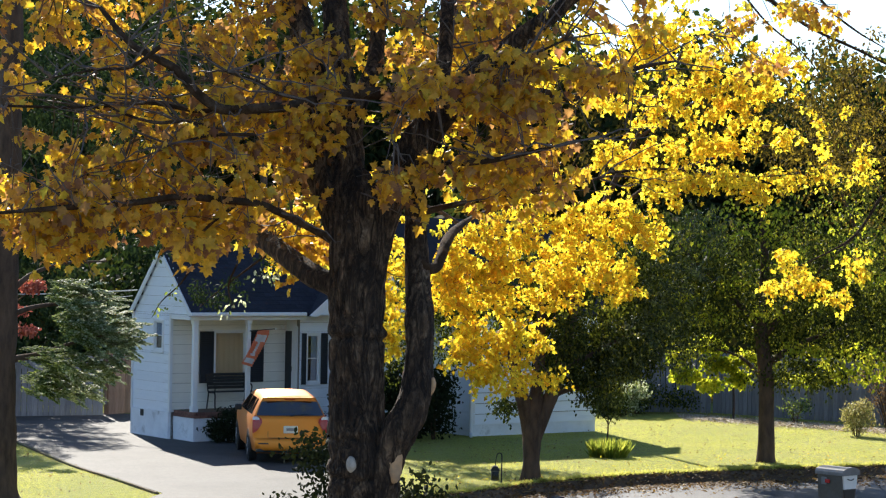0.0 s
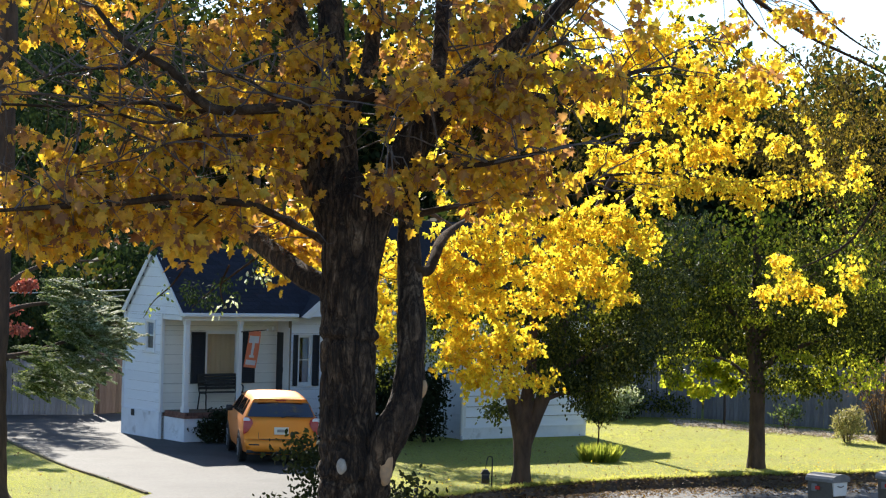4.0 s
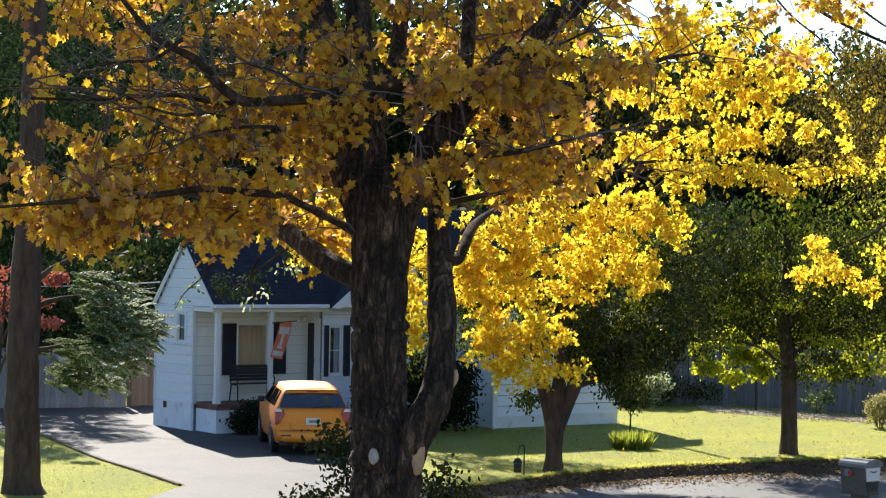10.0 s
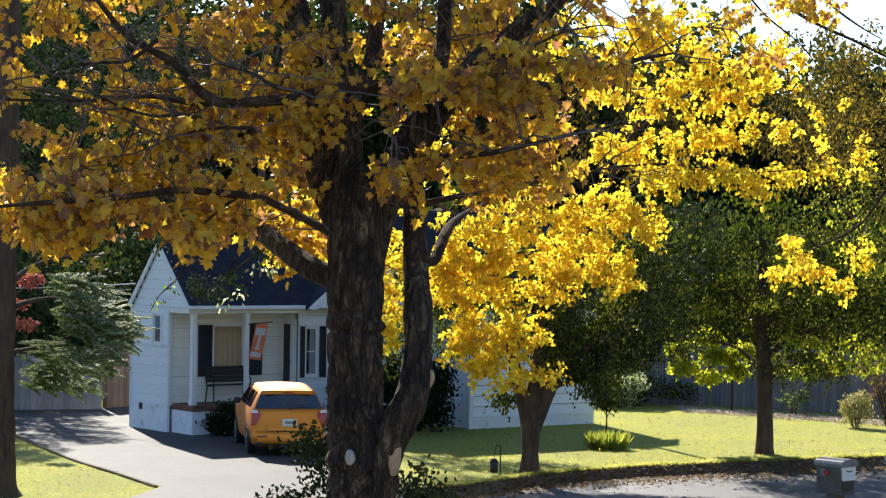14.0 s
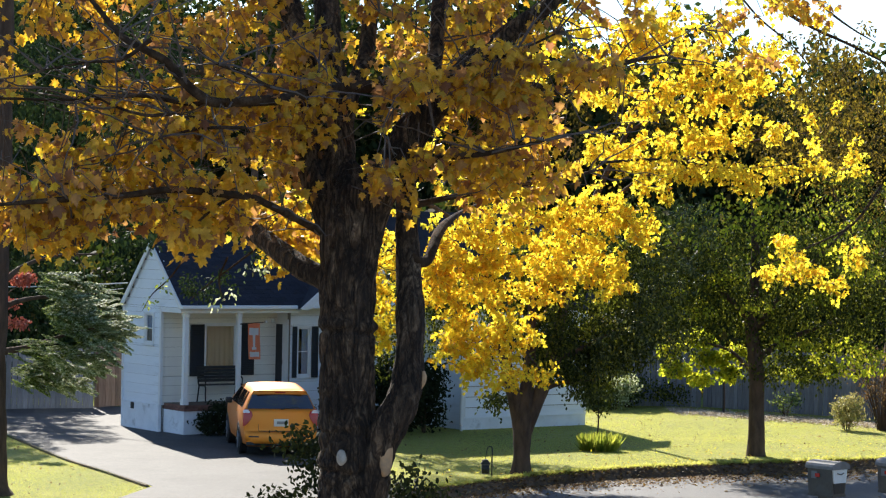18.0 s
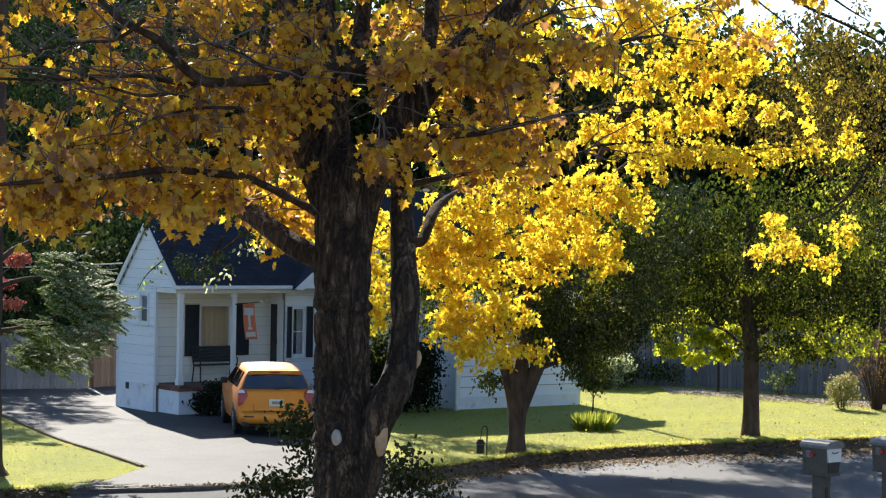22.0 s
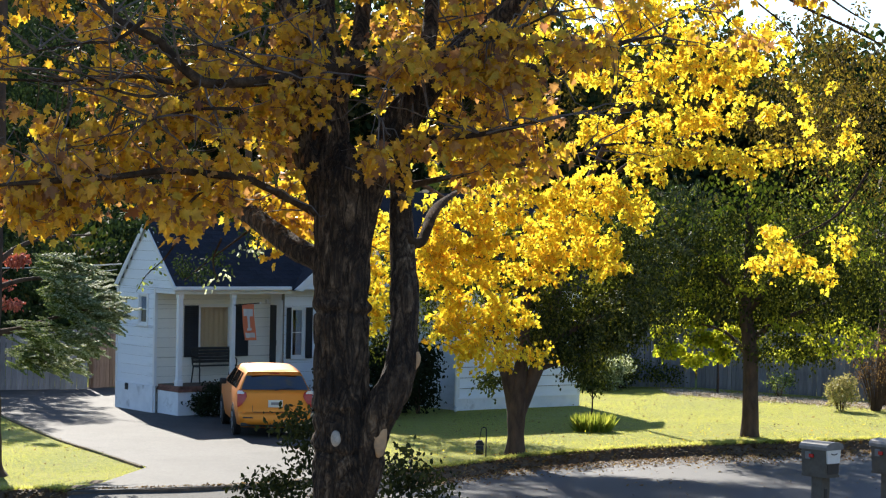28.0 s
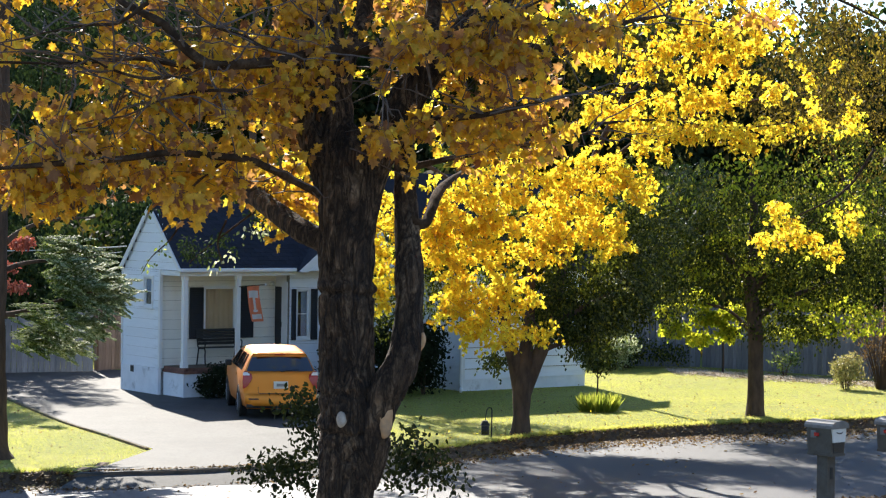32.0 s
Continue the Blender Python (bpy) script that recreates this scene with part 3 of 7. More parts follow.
road = flat("road", NEAR_EDGE + FAR_EDGE[::-1], STREET, M_ASPH, "grey asphalt street with dappled light", "road")
lawn = flat("lawn", FAR_EDGE + [(60, 90), (-60, 90)], 0.0, M_LAWN, "sunlit mown lawn with yellowing patches", "lawn", thick=0.23)
DRIVE = [(-6.25, 38.28), (-5.9, 38.42), (-3.5, 39.58), (-1.35, 41.40), (-1.7, 46), (-2.1, 53), (-2.2, 62.0), (-20, 62.0), (-20, 56.5), (-10.3, 52.8), (-7.96, 47.2), (-5.45, 42.2), (-5.9, 39.6)]
drive = flat("driveway", DRIVE, 0.012, M_DRIVE, "pale worn driveway beside the white house", "driveway", thick=0.25)


def edging(name, path, width, z0, z1, mat, label, category, slope=0.02):
    bm = bmesh.new()
    pts = spline(path, 5)
    rows = []
    for i, q in enumerate(pts):
        a, b = pts[max(i - 1, 0)], pts[min(i + 1, len(pts) - 1)]
        d = (b - a) / np.linalg.norm(b - a)
        nx, ny = -d[1], d[0]
        jog = (0.012 + slope * .12) * noise.noise(Vector((q[0] * 2, q[1] * 2, 3)))
        prof = [(-slope, z0), (-slope * .45, z0 + (z1 - z0) * .55), (0.03, z1), (width, z1), (width, z0)]
        rows.append([bm.verts.new((q[0] + nx * (o + jog), q[1] + ny * (o + jog), z + (jog if z > z0 else 0))) for o, z in prof])
    for r0, r1 in zip(rows, rows[1:]):
        for k in range(4):
            bm.faces.new((r0[k], r1[k], r1[k + 1], r0[k + 1]))
    bm.faces.new(rows[0])
    bm.faces.new(rows[-1][::-1])
    bmesh.ops.recalc_face_normals(bm, faces=bm.faces)
    return tagged(finish(name, bm, mat), label, category, kind="structure")


edging("kerb", [(-60, 19.9), (-30, 30.4), (-12, 36.6), (-8.5, 37.8), (-7.4, 38.1), (-6.7, 38.3), (-6.25, 38.7), (-6.0, 39.3), (-5.85, 40.2)], 0.16, -0.24, 0.012, M_KERB, "worn earth-covered kerb along the lawn", "kerb", 0.24)
edging("kerb", [(-1.3, 41.5), (0.5, 43.5), (1.9, 45.5), (3.85, 47.3), (6.45, 48.8), (10.2, 50.7), (20, 54.9), (60, 69.9)], 0.16, -0.24, 0.012, M_KERB,
       "worn earth-covered kerb along the lawn", "kerb", 0.24)
edging("kerb", [(-6.3, 38.25), (-5.9, 38.40), (-3.5, 39.50), (-1.3, 41.32)], 0.05, -0.24, 0.0, M_KERB, "low worn kerb across the driveway mouth", "kerb")
bm = bmesh.new()
inner, outer = [(-6.2, 38.38), (-5.9, 38.46), (-3.5, 39.56), (-1.3, 41.42), (-1.0, 41.8)], [(-6.5, 37.6), (-5.6, 37.75), (-3.1, 38.9), (-0.6, 40.9), (-0.2, 41.6)]
ups, downs = [bm.verts.new((x, y, -0.035)) for x, y in inner], [bm.verts.new((x, y, STREET + .006)) for x, y in outer]
for k in range(4):
    bm.faces.new((downs[k], downs[k + 1], ups[k + 1], ups[k]))
tagged(finish("drive_apron", bm, M_DRIVE), "worn concrete apron sloping to the street", "driveway", kind="structure")
edging("drive_edging", [(-5.5, 42.1), (-6.6, 44.4), (-8.0, 47.2), (-10.35, 52.8)], 0.09, -0.05, 0.045, M_EARTH, "dark earth edge between driveway and grass", "edging")


# ---- the white house: x runs along its front, y back from it ----
HOUSE = pose(-6.28, 53.3, 0, 0, 0, 36)
house = thing("house", HOUSE, "small white clapboard house with dark roof and front porch", "house")


def board_mesh(length, height, mat, thick=0.02):
    """A lap board along x, thicker at its foot, facing -y."""
    key = (round(length, 3), round(height, 3), mat.name)
    if key not in BOARDS:
        # gap bares the dark wall core, drawing the shadow line under each lap
        gap = 0.020 if thick > 0.04 else 0.006
        bm = prism([(0, 0), (-thick, 0), (-0.010, height - gap), (0, height - gap)], "x", 0, length)
        me = bpy.data.meshes.new("siding_board")
        bm.to_mesh(me)
        bm.free()
        me.materials.append(mat)
        BOARDS[key] = me
    return BOARDS[key]


BOARDS = {}
SIDING = []


def siding(wall, origin, facing, spans, z0, z1, pitch=0.235, edges=()):
    """Queue lap boards on a wall: spans(z) gives the (start, end) runs along the wall at that height."""
    cuts = sorted({z1, *np.arange(z0, z1, pitch).tolist(), *[e for e in edges if z0 < e < z1]})
    for z, nxt in zip(cuts, cuts[1:]):
        h = nxt - z
        for a, b in spans(z + h / 2):
            if b - a > 0.03:
                SIDING.append((wall, origin, facing, a, b, z, h))


def runs(a, b, holes):
    """The parts of (a, b) left free by holes (x0, x1, z0, z1)."""
    def at(z):
        free = [(a, b)]
        for x0, x1, s0, s1 in holes:
            if s0 < z < s1:
                free = [q for p, r in free for q in ((p, min(r, x0)), (max(p, x1), r)) if q[1] > q[0]]
        return free
    return at


def core(a, b, z0, z1, y0, y1, holes):
    """A wall's body along x with rectangular openings through it."""
    bm = bmesh.new()
    cuts = sorted({z0, z1, *[h for q in holes for h in q[2:]]})
    for lo, hi in zip(cuts, cuts[1:]):
        for p, r in runs(a, b, holes)((lo + hi) / 2):
            box(p, r, y0, y1, lo, hi, bm=bm)
    return bm


WIN_BIG, WIN_R = (1.25, 2.10, 1.40, 2.60), (3.52, 3.86, 1.36, 2.54)
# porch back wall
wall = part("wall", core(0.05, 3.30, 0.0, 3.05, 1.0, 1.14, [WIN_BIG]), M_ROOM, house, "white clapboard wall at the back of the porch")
siding(wall, (0, 1.0, 0), 0, runs(0.04, 3.30, [(WIN_BIG[0] - .05, WIN_BIG[1] + .05, WIN_BIG[2] - .05, WIN_BIG[3] + .05)]), 0.66, 3.05, edges=(WIN_BIG[2] - .05, WIN_BIG[3] + .05))
# the gable end
gable = part("wall", core(-2.9, -1.0, 0.0, 3.06, 0.05, 0.14, []), M_ROOM, house, "white clapboard gable wall", at=pose(0, 0, 0, 0, 0, -90))


RIDGE_Y, RIDGE_Z = 1.48, 4.68


def gable_spans(z):
    """Runs of board on the gable, counted back from the front corner."""
    if z < 3.06:
        holes = [(1.33, 1.81, 2.12, 2.90), (2.22, 2.41, 0.47, 0.67)]
        return runs(1.0, 2.9, holes)(z)
    k = (z - 3.06) / (RIDGE_Z - 3.08)
    return [(RIDGE_Y * k, 2.9 - (2.9 - RIDGE_Y) * k)]


siding(gable, (0, 0, 0), 90, gable_spans, 0.66, RIDGE_Z - .04, edges=(2.12, 2.90, 3.06))
part("gable_panel", prism([(0.02, 3.06), (2.88, 3.06), (RIDGE_Y, RIDGE_Z - .06)], "x", 0.02, 0.10), M_ROOM, house)
# front of the right-hand section and of the wing
front = part("wall", core(3.30, 7.40, 0.0, 3.05, 0.35, 0.49, [WIN_R]), M_ROOM, house, "white clapboard front wall")
siding(front, (0, 0.35, 0), 0, runs(3.30, 7.40, [(WIN_R[0] - .04, WIN_R[1] + .04, WIN_R[2] - .04, WIN_R[3] + .04)]), 0.5, 3.05, edges=(WIN_R[2] - .04, WIN_R[3] + .04))
part("wall", box(3.30, 3.42, 0.49, 1.0, 0.0, 3.05), M_TRIM, house)
wing = part("wall", core(7.40, 11.40, 0.0, 3.05, -1.40, -1.26, []), M_ROOM, house, "white clapboard wing wall")
siding(wing, (0, -1.40, 0), 0, runs(7.40, 11.40, []), 0.30, 3.05, 0.27)
part("wall", box(7.40, 7.52, -1.26, 0.35, 0.0, 3.05), M_WHITE, house)
part("wall", box(11.28, 11.40, -1.26, 2.90, 0.0, 3.05), M_WHITE, house)
part("wall", box(0.02, 11.28, 2.78, 2.90, 0.0, 3.05), M_WHITE, house)
part("floor", box(0.1, 11.2, 1.14, 2.78, 0.55, 0.66), M_ROOM, house)
part("inner_wall", box(0.2, 3.3, 2.2, 2.26, 0.66, 3.0), M_ROOM, house)

# foundations, painted white, stained at the foot
part("foundation", box(-0.03, 0.12, 1.0, 2.93, -0.1, 0.655, 0.01), M_FOUND, house, "white painted block foundation with stains")
part("foundation", box(0.118, 3.28, 0.0, 1.02, -0.1, 0.57, 0.01), M_FOUND, house)
part("foundation", box(3.30, 7.40, 0.30, 0.42, -0.1, 0.50, 0.01), M_FOUND, house)
part("foundation", box(7.37, 11.42, -1.435, -1.30, -0.1, 0.30, 0.01), M_FOUND, house)
part("corner_board", box(7.37, 7.45, -1.455, -1.40, 0.30, 3.05, 0.004), M_TRIM, house)
part("corner_board", box(11.33, 11.42, -1.455, -1.40, 0.30, 3.05, 0.004), M_TRIM, house)
part("corner_board", box(-0.04, 0.04, 0.93, 1.0, 0.66, 3.05, 0.004), M_TRIM, house)
part("corner_board", box(-0.03, 0.03, 2.88, 2.94, 0.66, 3.05, 0.004), M_TRIM, house)
# vent in the foundation wall
vent = part("vent", box(-0.045, -0.02, 2.24, 2.39, 0.49, 0.65), M_DARK, house, "dark foundation vent")
for k in range(4):
    part("slat", box(-0.055, -0.044, 2.25, 2.38, 0.505 + k * 0.037, 0.520 + k * 0.037), M_METAL, vent)

# porch slab with a brick edge
part("porch_slab", box(0.125, 3.28, 0.02, 0.99, 0.57, 0.72), M_KERB, house, "brick-edged porch floor")
# porch posts, slightly turned at the foot
for x, w in ((0.18, 0.058), (1.66, 0.05)):
    bm = box(x - w, x + w, 0.04, 0.04 + 2 * w, 0.72, 2.93, 0.008)
    box(x - w - 0.02, x + w + 0.02, 0.02, 0.06 + 2 * w, 0.72, 0.86, 0.008, bm=bm)
    box(x - w - 0.015, x + w + 0.015, 0.025, 0.055 + 2 * w, 2.83, 2.93, 0.008, bm=bm)
    part("porch_post", bm, M_TRIM, house, "white wooden porch post")
part("porch_beam", box(-0.02, 3.30, -0.02, 0.16, 2.93, 3.05, 0.005), M_TRIM, house, "white beam along the porch")
part("porch_beam", box(-0.02, 0.12, 0.16, 1.0, 2.93, 3.05, 0.005), M_TRIM, house)
part("porch_ceiling", box(0.12, 3.30, 0.16, 1.0, 3.0, 3.045), M_TRIM, house)
part("gutter", box(-0.08, 3.17, -0.20, -0.08, 3.03, 3.12, 0.02), M_TRIM, house, "white gutter")
part("downspout", tube([(7.27, -1.52, 3.0, .05), (7.27, -1.52, 1.5, .05), (7.27, -1.52, 0.20, .05), (7.22, -1.60, 0.08, .05), (7.06, -1.82, 0.055, .05)], 8, 3, 0), M_TRIM, house,
     "white downspout", smooth=True)

# roofs
def roof_pair(x0, x1, yf, ym, yb, ze, zr, name="roof"):
    r = part(name, prism([(yf, ze), (ym, zr), (yb, ze), (yb, ze - .05), (ym, zr - .06), (yf, ze - .05)], "x", x0, x1), M_ROOF, house, "dark shingled roof")
    return r


main_roof = roof_pair(-0.05, 7.6, -0.14, RIDGE_Y, 2.98, 3.10, RIDGE_Z)
roof_pair(5.4, 11.80, -1.56, 0.70, 2.96, 3.10, 5.55)
# cross gable over the right-hand section
part("roof", prism([(3.22, 3.08), (4.80, 4.34), (6.4, 3.08), (6.4, 3.02), (4.80, 4.26), (3.22, 3.02)], "y", -0.28, 1.6), M_ROOF, house)
part("gable_panel", prism([(3.32, 3.05), (4.80, 4.22), (6.3, 3.05)], "y", -0.24, -0.17), M_WHITE, house)
part("rake_board", prism([(3.18, 3.04), (4.80, 4.33), (4.80, 4.15), (3.40, 3.0)], "y", -0.31, -0.275), M_TRIM, house, "white rake board")
part("rake_board", prism([(6.42, 3.04), (4.80, 4.33), (4.80, 4.15), (6.20, 3.0)], "y", -0.31, -0.275), M_TRIM, house)
part("rake_board", prism([(-0.16, 3.06), (RIDGE_Y, RIDGE_Z - .02), (RIDGE_Y, RIDGE_Z - .14), (-0.05, 3.02)], "x", -0.085, -0.05), M_TRIM, house)
part("rake_board", prism([(3.00, 3.06), (RIDGE_Y, RIDGE_Z - .02), (RIDGE_Y, RIDGE_Z - .16), (2.88, 3.0)], "x", -0.085, -0.05), M_TRIM, house)
part("gable_panel", prism([(-1.38, 3.05), (0.7, 5.44), (2.78, 3.05)], "x", 11.30, 11.40), M_WHITE, house)
part("gable_panel", prism([(-1.38, 3.05), (0.7, 5.44), (2.78, 3.05)], "x", 5.50, 5.58), M_WHITE, house)


def window(name, x0, x1, z0, z1, y, turn=0, rails=(0.5,), curtain=None, label="", deep=0.10):
    """A sash window in the opening, facing -y of its own frame."""
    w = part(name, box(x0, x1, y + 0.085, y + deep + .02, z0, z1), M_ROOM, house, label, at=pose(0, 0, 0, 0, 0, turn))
    w.data = box_frame(x0 - .05, x1 + .05, z0 - .05, z1 + .05, 0.05, y - 0.03, y + 0.02)
    f = part("sash", bmesh.new(), M_TRIM, w)
    f.data = box_frame(x0, x1, z0, z1, 0.03, y + 0.0, y + 0.03, rails)
    edges = [z0 + .03] + [z0 + r * (z1 - z0) for r in rails] + [z1 - .03]
    for a, b in zip(edges, edges[1:]):
        part("pane", box(x0 + .03, x1 - .03, y + 0.012, y + 0.016, a, b), M_GLASS, w).visible_shadow = False
    part("window_sill", box(x0 - .07, x1 + .07, y - 0.06, y + 0.0, z0 - .085, z0 - .05, 0.006), M_TRIM, w)
    if curtain:
        bm = bmesh.new()
        n = 28
        top, low = [], []
        for i in range(n + 1):
            u = x0 + (x1 - x0) * i / n
            v = y + 0.034 + 0.010 * math.sin(i * 1.35)
            top.append(bm.verts.new((u, v, curtain[1])))
            low.append(bm.verts.new((u, v, curtain[0])))
        for i in range(n):
            bm.faces.new((low[i], low[i + 1], top[i + 1], top[i]))
        bmesh.ops.solidify(bm, geom=bm.faces, thickness=0.003)
        part("curtain", bm, M_CURTAIN, w)
    return w


def box_frame(x0, x1, z0, z1, t, y0, y1, rails=()):
    bm = box(x0, x0 + t, y0, y1, z0, z1)
    box(x1 - t, x1, y0, y1, z0, z1, bm=bm)
    box(x0 + t, x1 - t, y0, y1, z1 - t, z1, bm=bm)
    box(x0 + t, x1 - t, y0, y1, z0, z0 + t, bm=bm)
    for r in rails:
        z = z0 + r * (z1 - z0)
        box(x0 + t, x1 - t, y0, y1, z - t * .4, z + t * .4, bm=bm)
    me = bpy.data.meshes.new("frame")
    bm.to_mesh(me)
    bm.free()
    me.materials.append(M_TRIM)
    return me


window("window", *WIN_BIG[:2], *WIN_BIG[2:], 1.0, 0, (), (1.38, 2.6), "picture window with drawn cream curtain")
window("window", *WIN_R[:2], *WIN_R[2:], 0.35, 0, (0.5,), None, "white double-hung window with dim room behind")
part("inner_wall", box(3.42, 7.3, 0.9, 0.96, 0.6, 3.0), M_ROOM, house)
# sheet added to give this pane the look of reflected sky
part("pane_sheet", box(3.68, 3.85, 0.41, 0.415, 1.38, 2.52), M_PANE_SHEET, house, "blue-grey sheet behind a window pane")
gw = window("window", -1.76, -1.38, 2.17, 2.85, 0.0, -90, (0.5,), None, "small double-hung gable window with its upper pane covered")
part("pane_sheet", box(-1.75, -1.39, 0.036, 0.040, 2.50, 2.84), M_PANE_SHEET, gw, "blue-grey sheet behind a window pane")


def shutter(x0, x1, z0, z1, y):
    s = part("shutter", bmesh.new(), M_DARK, house, "black louvred shutter")
    s.data = box_frame(x0, x1, z0, z1, 0.035, y - 0.065, y - 0.04, (0.5,))
    s.data.materials[0] = M_DARK
    part("panel", box(x0 + .02, x1 - .02, y - 0.048, y - 0.036, z0 + .02, z1 - .02), M_DARK, s)
    n = int((z1 - z0) / 0.05)
    me = bpy.data.meshes.new("slat")
    bm = prism([(-.005, -.018), (.012, .014), (.005, .018), (-.012, -.014)], "x", x0 + .03, x1 - .03)
    bm.to_mesh(me)
    bm.free()
    me.materials.append(M_DARK)
    for k in range(n):
        o = new("slat", me)
        o.parent = s
        o.location = (0, y - 0.055, z0 + .04 + (z1 - z0 - .08) * (k + .5) / n)


shutter(0.80, 1.19, WIN_BIG[2] - .05, WIN_BIG[3] + .02, 1.0)
shutter(2.16, 2.62, WIN_BIG[2] - .05, WIN_BIG[3] + .02, 1.0)
shutter(3.34, 3.47, WIN_R[2] - .06, WIN_R[3] + .04, 0.35)
shutter(3.91, 4.10, WIN_R[2] - .06, WIN_R[3] + .04, 0.35)
# narrow dark door in the porch return wall
door = part("door", box(3.27, 3.31, 0.66, 0.98, 0.68, 2.62, 0.004), M_DARK, house, "dark panelled porch door")
part("door_frame", box(3.262, 3.30, 0.42, 0.66, 0.66, 2.75, 0.004), M_TRIM, house)
part("handle", box(3.25, 3.275, 0.64, 0.67, 1.62, 1.74, 0.006), M_METAL, door, "dark door handle")
lamp = part("porch_lamp", box(3.10, 3.17, 0.86, 0.95, 2.66, 2.76, 0.02), M_TRIM, house, "small white porch lamp beside the door")

for wall_ob, origin, turn, a, b, z, h in SIDING:
    # porch boards take the warm copy, tinted for light bounced off the drive
    o = new("siding_board", board_mesh(b - a, h, M_WHITE_WARM if wall_ob == wall else M_WHITE, 0.06 if wall_ob == wing else 0.016 if wall_ob == wall else 0.022))
    o.parent = wall_ob
    if turn == 0:
        o.matrix_basis = pose(a, origin[1], z)
    else:
        o.matrix_basis = pose(-b, 0.02, z)

# shingles on the porch-side slope
rise, span = RIDGE_Z - 3.10, RIDGE_Y + .14
run = math.hypot(span, rise)
tilt = math.degrees(math.atan2(rise, span))
me = bpy.data.meshes.new("shingle")
bm = prism([(0, 0), (0, .010), (.16, .004), (.16, 0)], "x", 0, .292)
bm.to_mesh(me)
bm.free()
me.materials.append(M_ROOF)
rs = np.random.default_rng(5)
for row in range(16):
    for k in range(13):
        x = -.05 + k * .298 + (.149 if row % 2 else 0) - .1
        if x < -.06 or x > 3.6:
            continue
        o = new("shingle", me)
        o.parent = main_roof
        d = row * .139
        o.matrix_basis = pose(x, -.14 + d * span / run, 3.103 + d * rise / run + rs.uniform(0, .002), tilt, 0, rs.normal(0, .4))


# ---- the large maple in front: twin stem, spreading limbs ----
rng = np.random.default_rng(7)
maple = thing("maple_tree", pose(-0.62, 14.0, 1.0), "large maple with rough grey bark and golden autumn leaves", "tree")
INV = Matrix.Translation((0.62, -14.0, -1.0))


def limb(name, pts, parent, label="", mat=None, sides=10, steps=5, wobble=0.12, ridge=0.0):
    """A limb through world points (point, radius)."""
    bm = tube([(*p, r) for p, r in pts], sides, steps, wobble, ridge=ridge)
    bmesh.ops.transform(bm, matrix=parent.matrix_basis.inverted(), verts=bm.verts)
    return part(name, bm, mat or (M_BARK if sides > 20 else M_LIMB), parent, label, smooth=True)


trunk = limb("trunk", [((-0.60, 14.0, 0.85), .30), ((-0.61, 14.0, 1.6), .22), ((-0.60, 14.0, 2.4), .185), ((-0.594, 14.0, 2.851), .174), ((-0.580, 14.0, 3.179), .180), ((-0.572, 14.0, 3.376), .192), ((-0.592, 14.0, 3.607), .178), ((-0.602, 14.0, 3.856), .171),
                       ((-0.606, 14.0, 4.141), .171), ((-0.607, 14.0, 4.390), .173), ((-0.608, 14.0, 4.567), .178), ((-0.606, 14.0, 4.744), .186), ((-0.61, 14.0, 4.92), .180), ((-0.63, 14.0, 5.08), .14), ((-0.65, 14.0, 5.2), .08)],
             maple, "rough furrowed grey-brown maple trunk", sides=120, steps=18, wobble=0.06, ridge=0.014)
# old healed collars round the trunk
for v in trunk.data.vertices:
    z, side = v.co.z + 1.0, 1 + .5 * noise.noise(Vector((v.co.x * 6, v.co.y * 6, 4)))
    for at, deep in ((4.15, .016), (3.52, .010), (3.28, .012)):
        zz = z - at + .03 * noise.noise(Vector((v.co.x * 9, v.co.y * 9, at)))
        k = deep * side * (math.exp(-((zz - .035) / .03) ** 2) - 1.2 * math.exp(-((zz + .012) / .016) ** 2))
        h = math.hypot(v.co.x, v.co.y) + 1e-6
        v.co.x, v.co.y = v.co.x * (1 + k / h), v.co.y * (1 + k / h)
limb("stem", [((-0.491, 13.980, 2.933), .10), ((-0.451, 13.970, 3.149), .125), ((-0.424, 13.950, 3.294), .118), ((-0.383, 13.930, 3.438), .107), ((-0.334, 13.920, 3.546), .112), ((-0.262, 13.920, 3.688), .108), ((-0.220, 13.950, 3.846), .100), ((-0.208, 14.000, 4.075), .084), ((-0.205, 14.050, 4.250), .092),
              ((-0.218, 14.080, 4.400), .082), ((-0.236, 14.120, 4.650), .078), ((-0.248, 14.150, 4.858), .072), ((-0.248, 14.200, 5.147), .062), ((-0.158, 14.400, 5.519), .05), ((-0.074, 14.600, 5.975), .042), ((-0.007, 14.900, 6.529), .03)],
     maple, "second stem rising beside the trunk", sides=64, steps=12, wobble=0.12, ridge=0.008)
BRANCHES = []


def grow(*pts, sides=12, ridge=0.0):
    """A limb of the maple; kept for its twigs."""
    BRANCHES.append(pts)
    limb("limb", pts, maple, sides=sides, steps=8, ridge=ridge)


# the fork: two upright limbs and a broad one leaning towards the street
grow(((-0.60, 14.0, 4.45), .09), ((-0.665, 14.0, 4.68), .105), ((-0.735, 14.0, 4.90), .105), ((-0.825, 14.0, 5.10), .095), ((-0.878, 14.0, 5.33), .085), ((-0.865, 14.0, 5.576), .078), ((-0.93, 14.1, 5.904), .080), ((-1.04, 14.2, 6.235), .080), ((-1.20, 14.4, 6.6), .06), sides=40, ridge=.008)
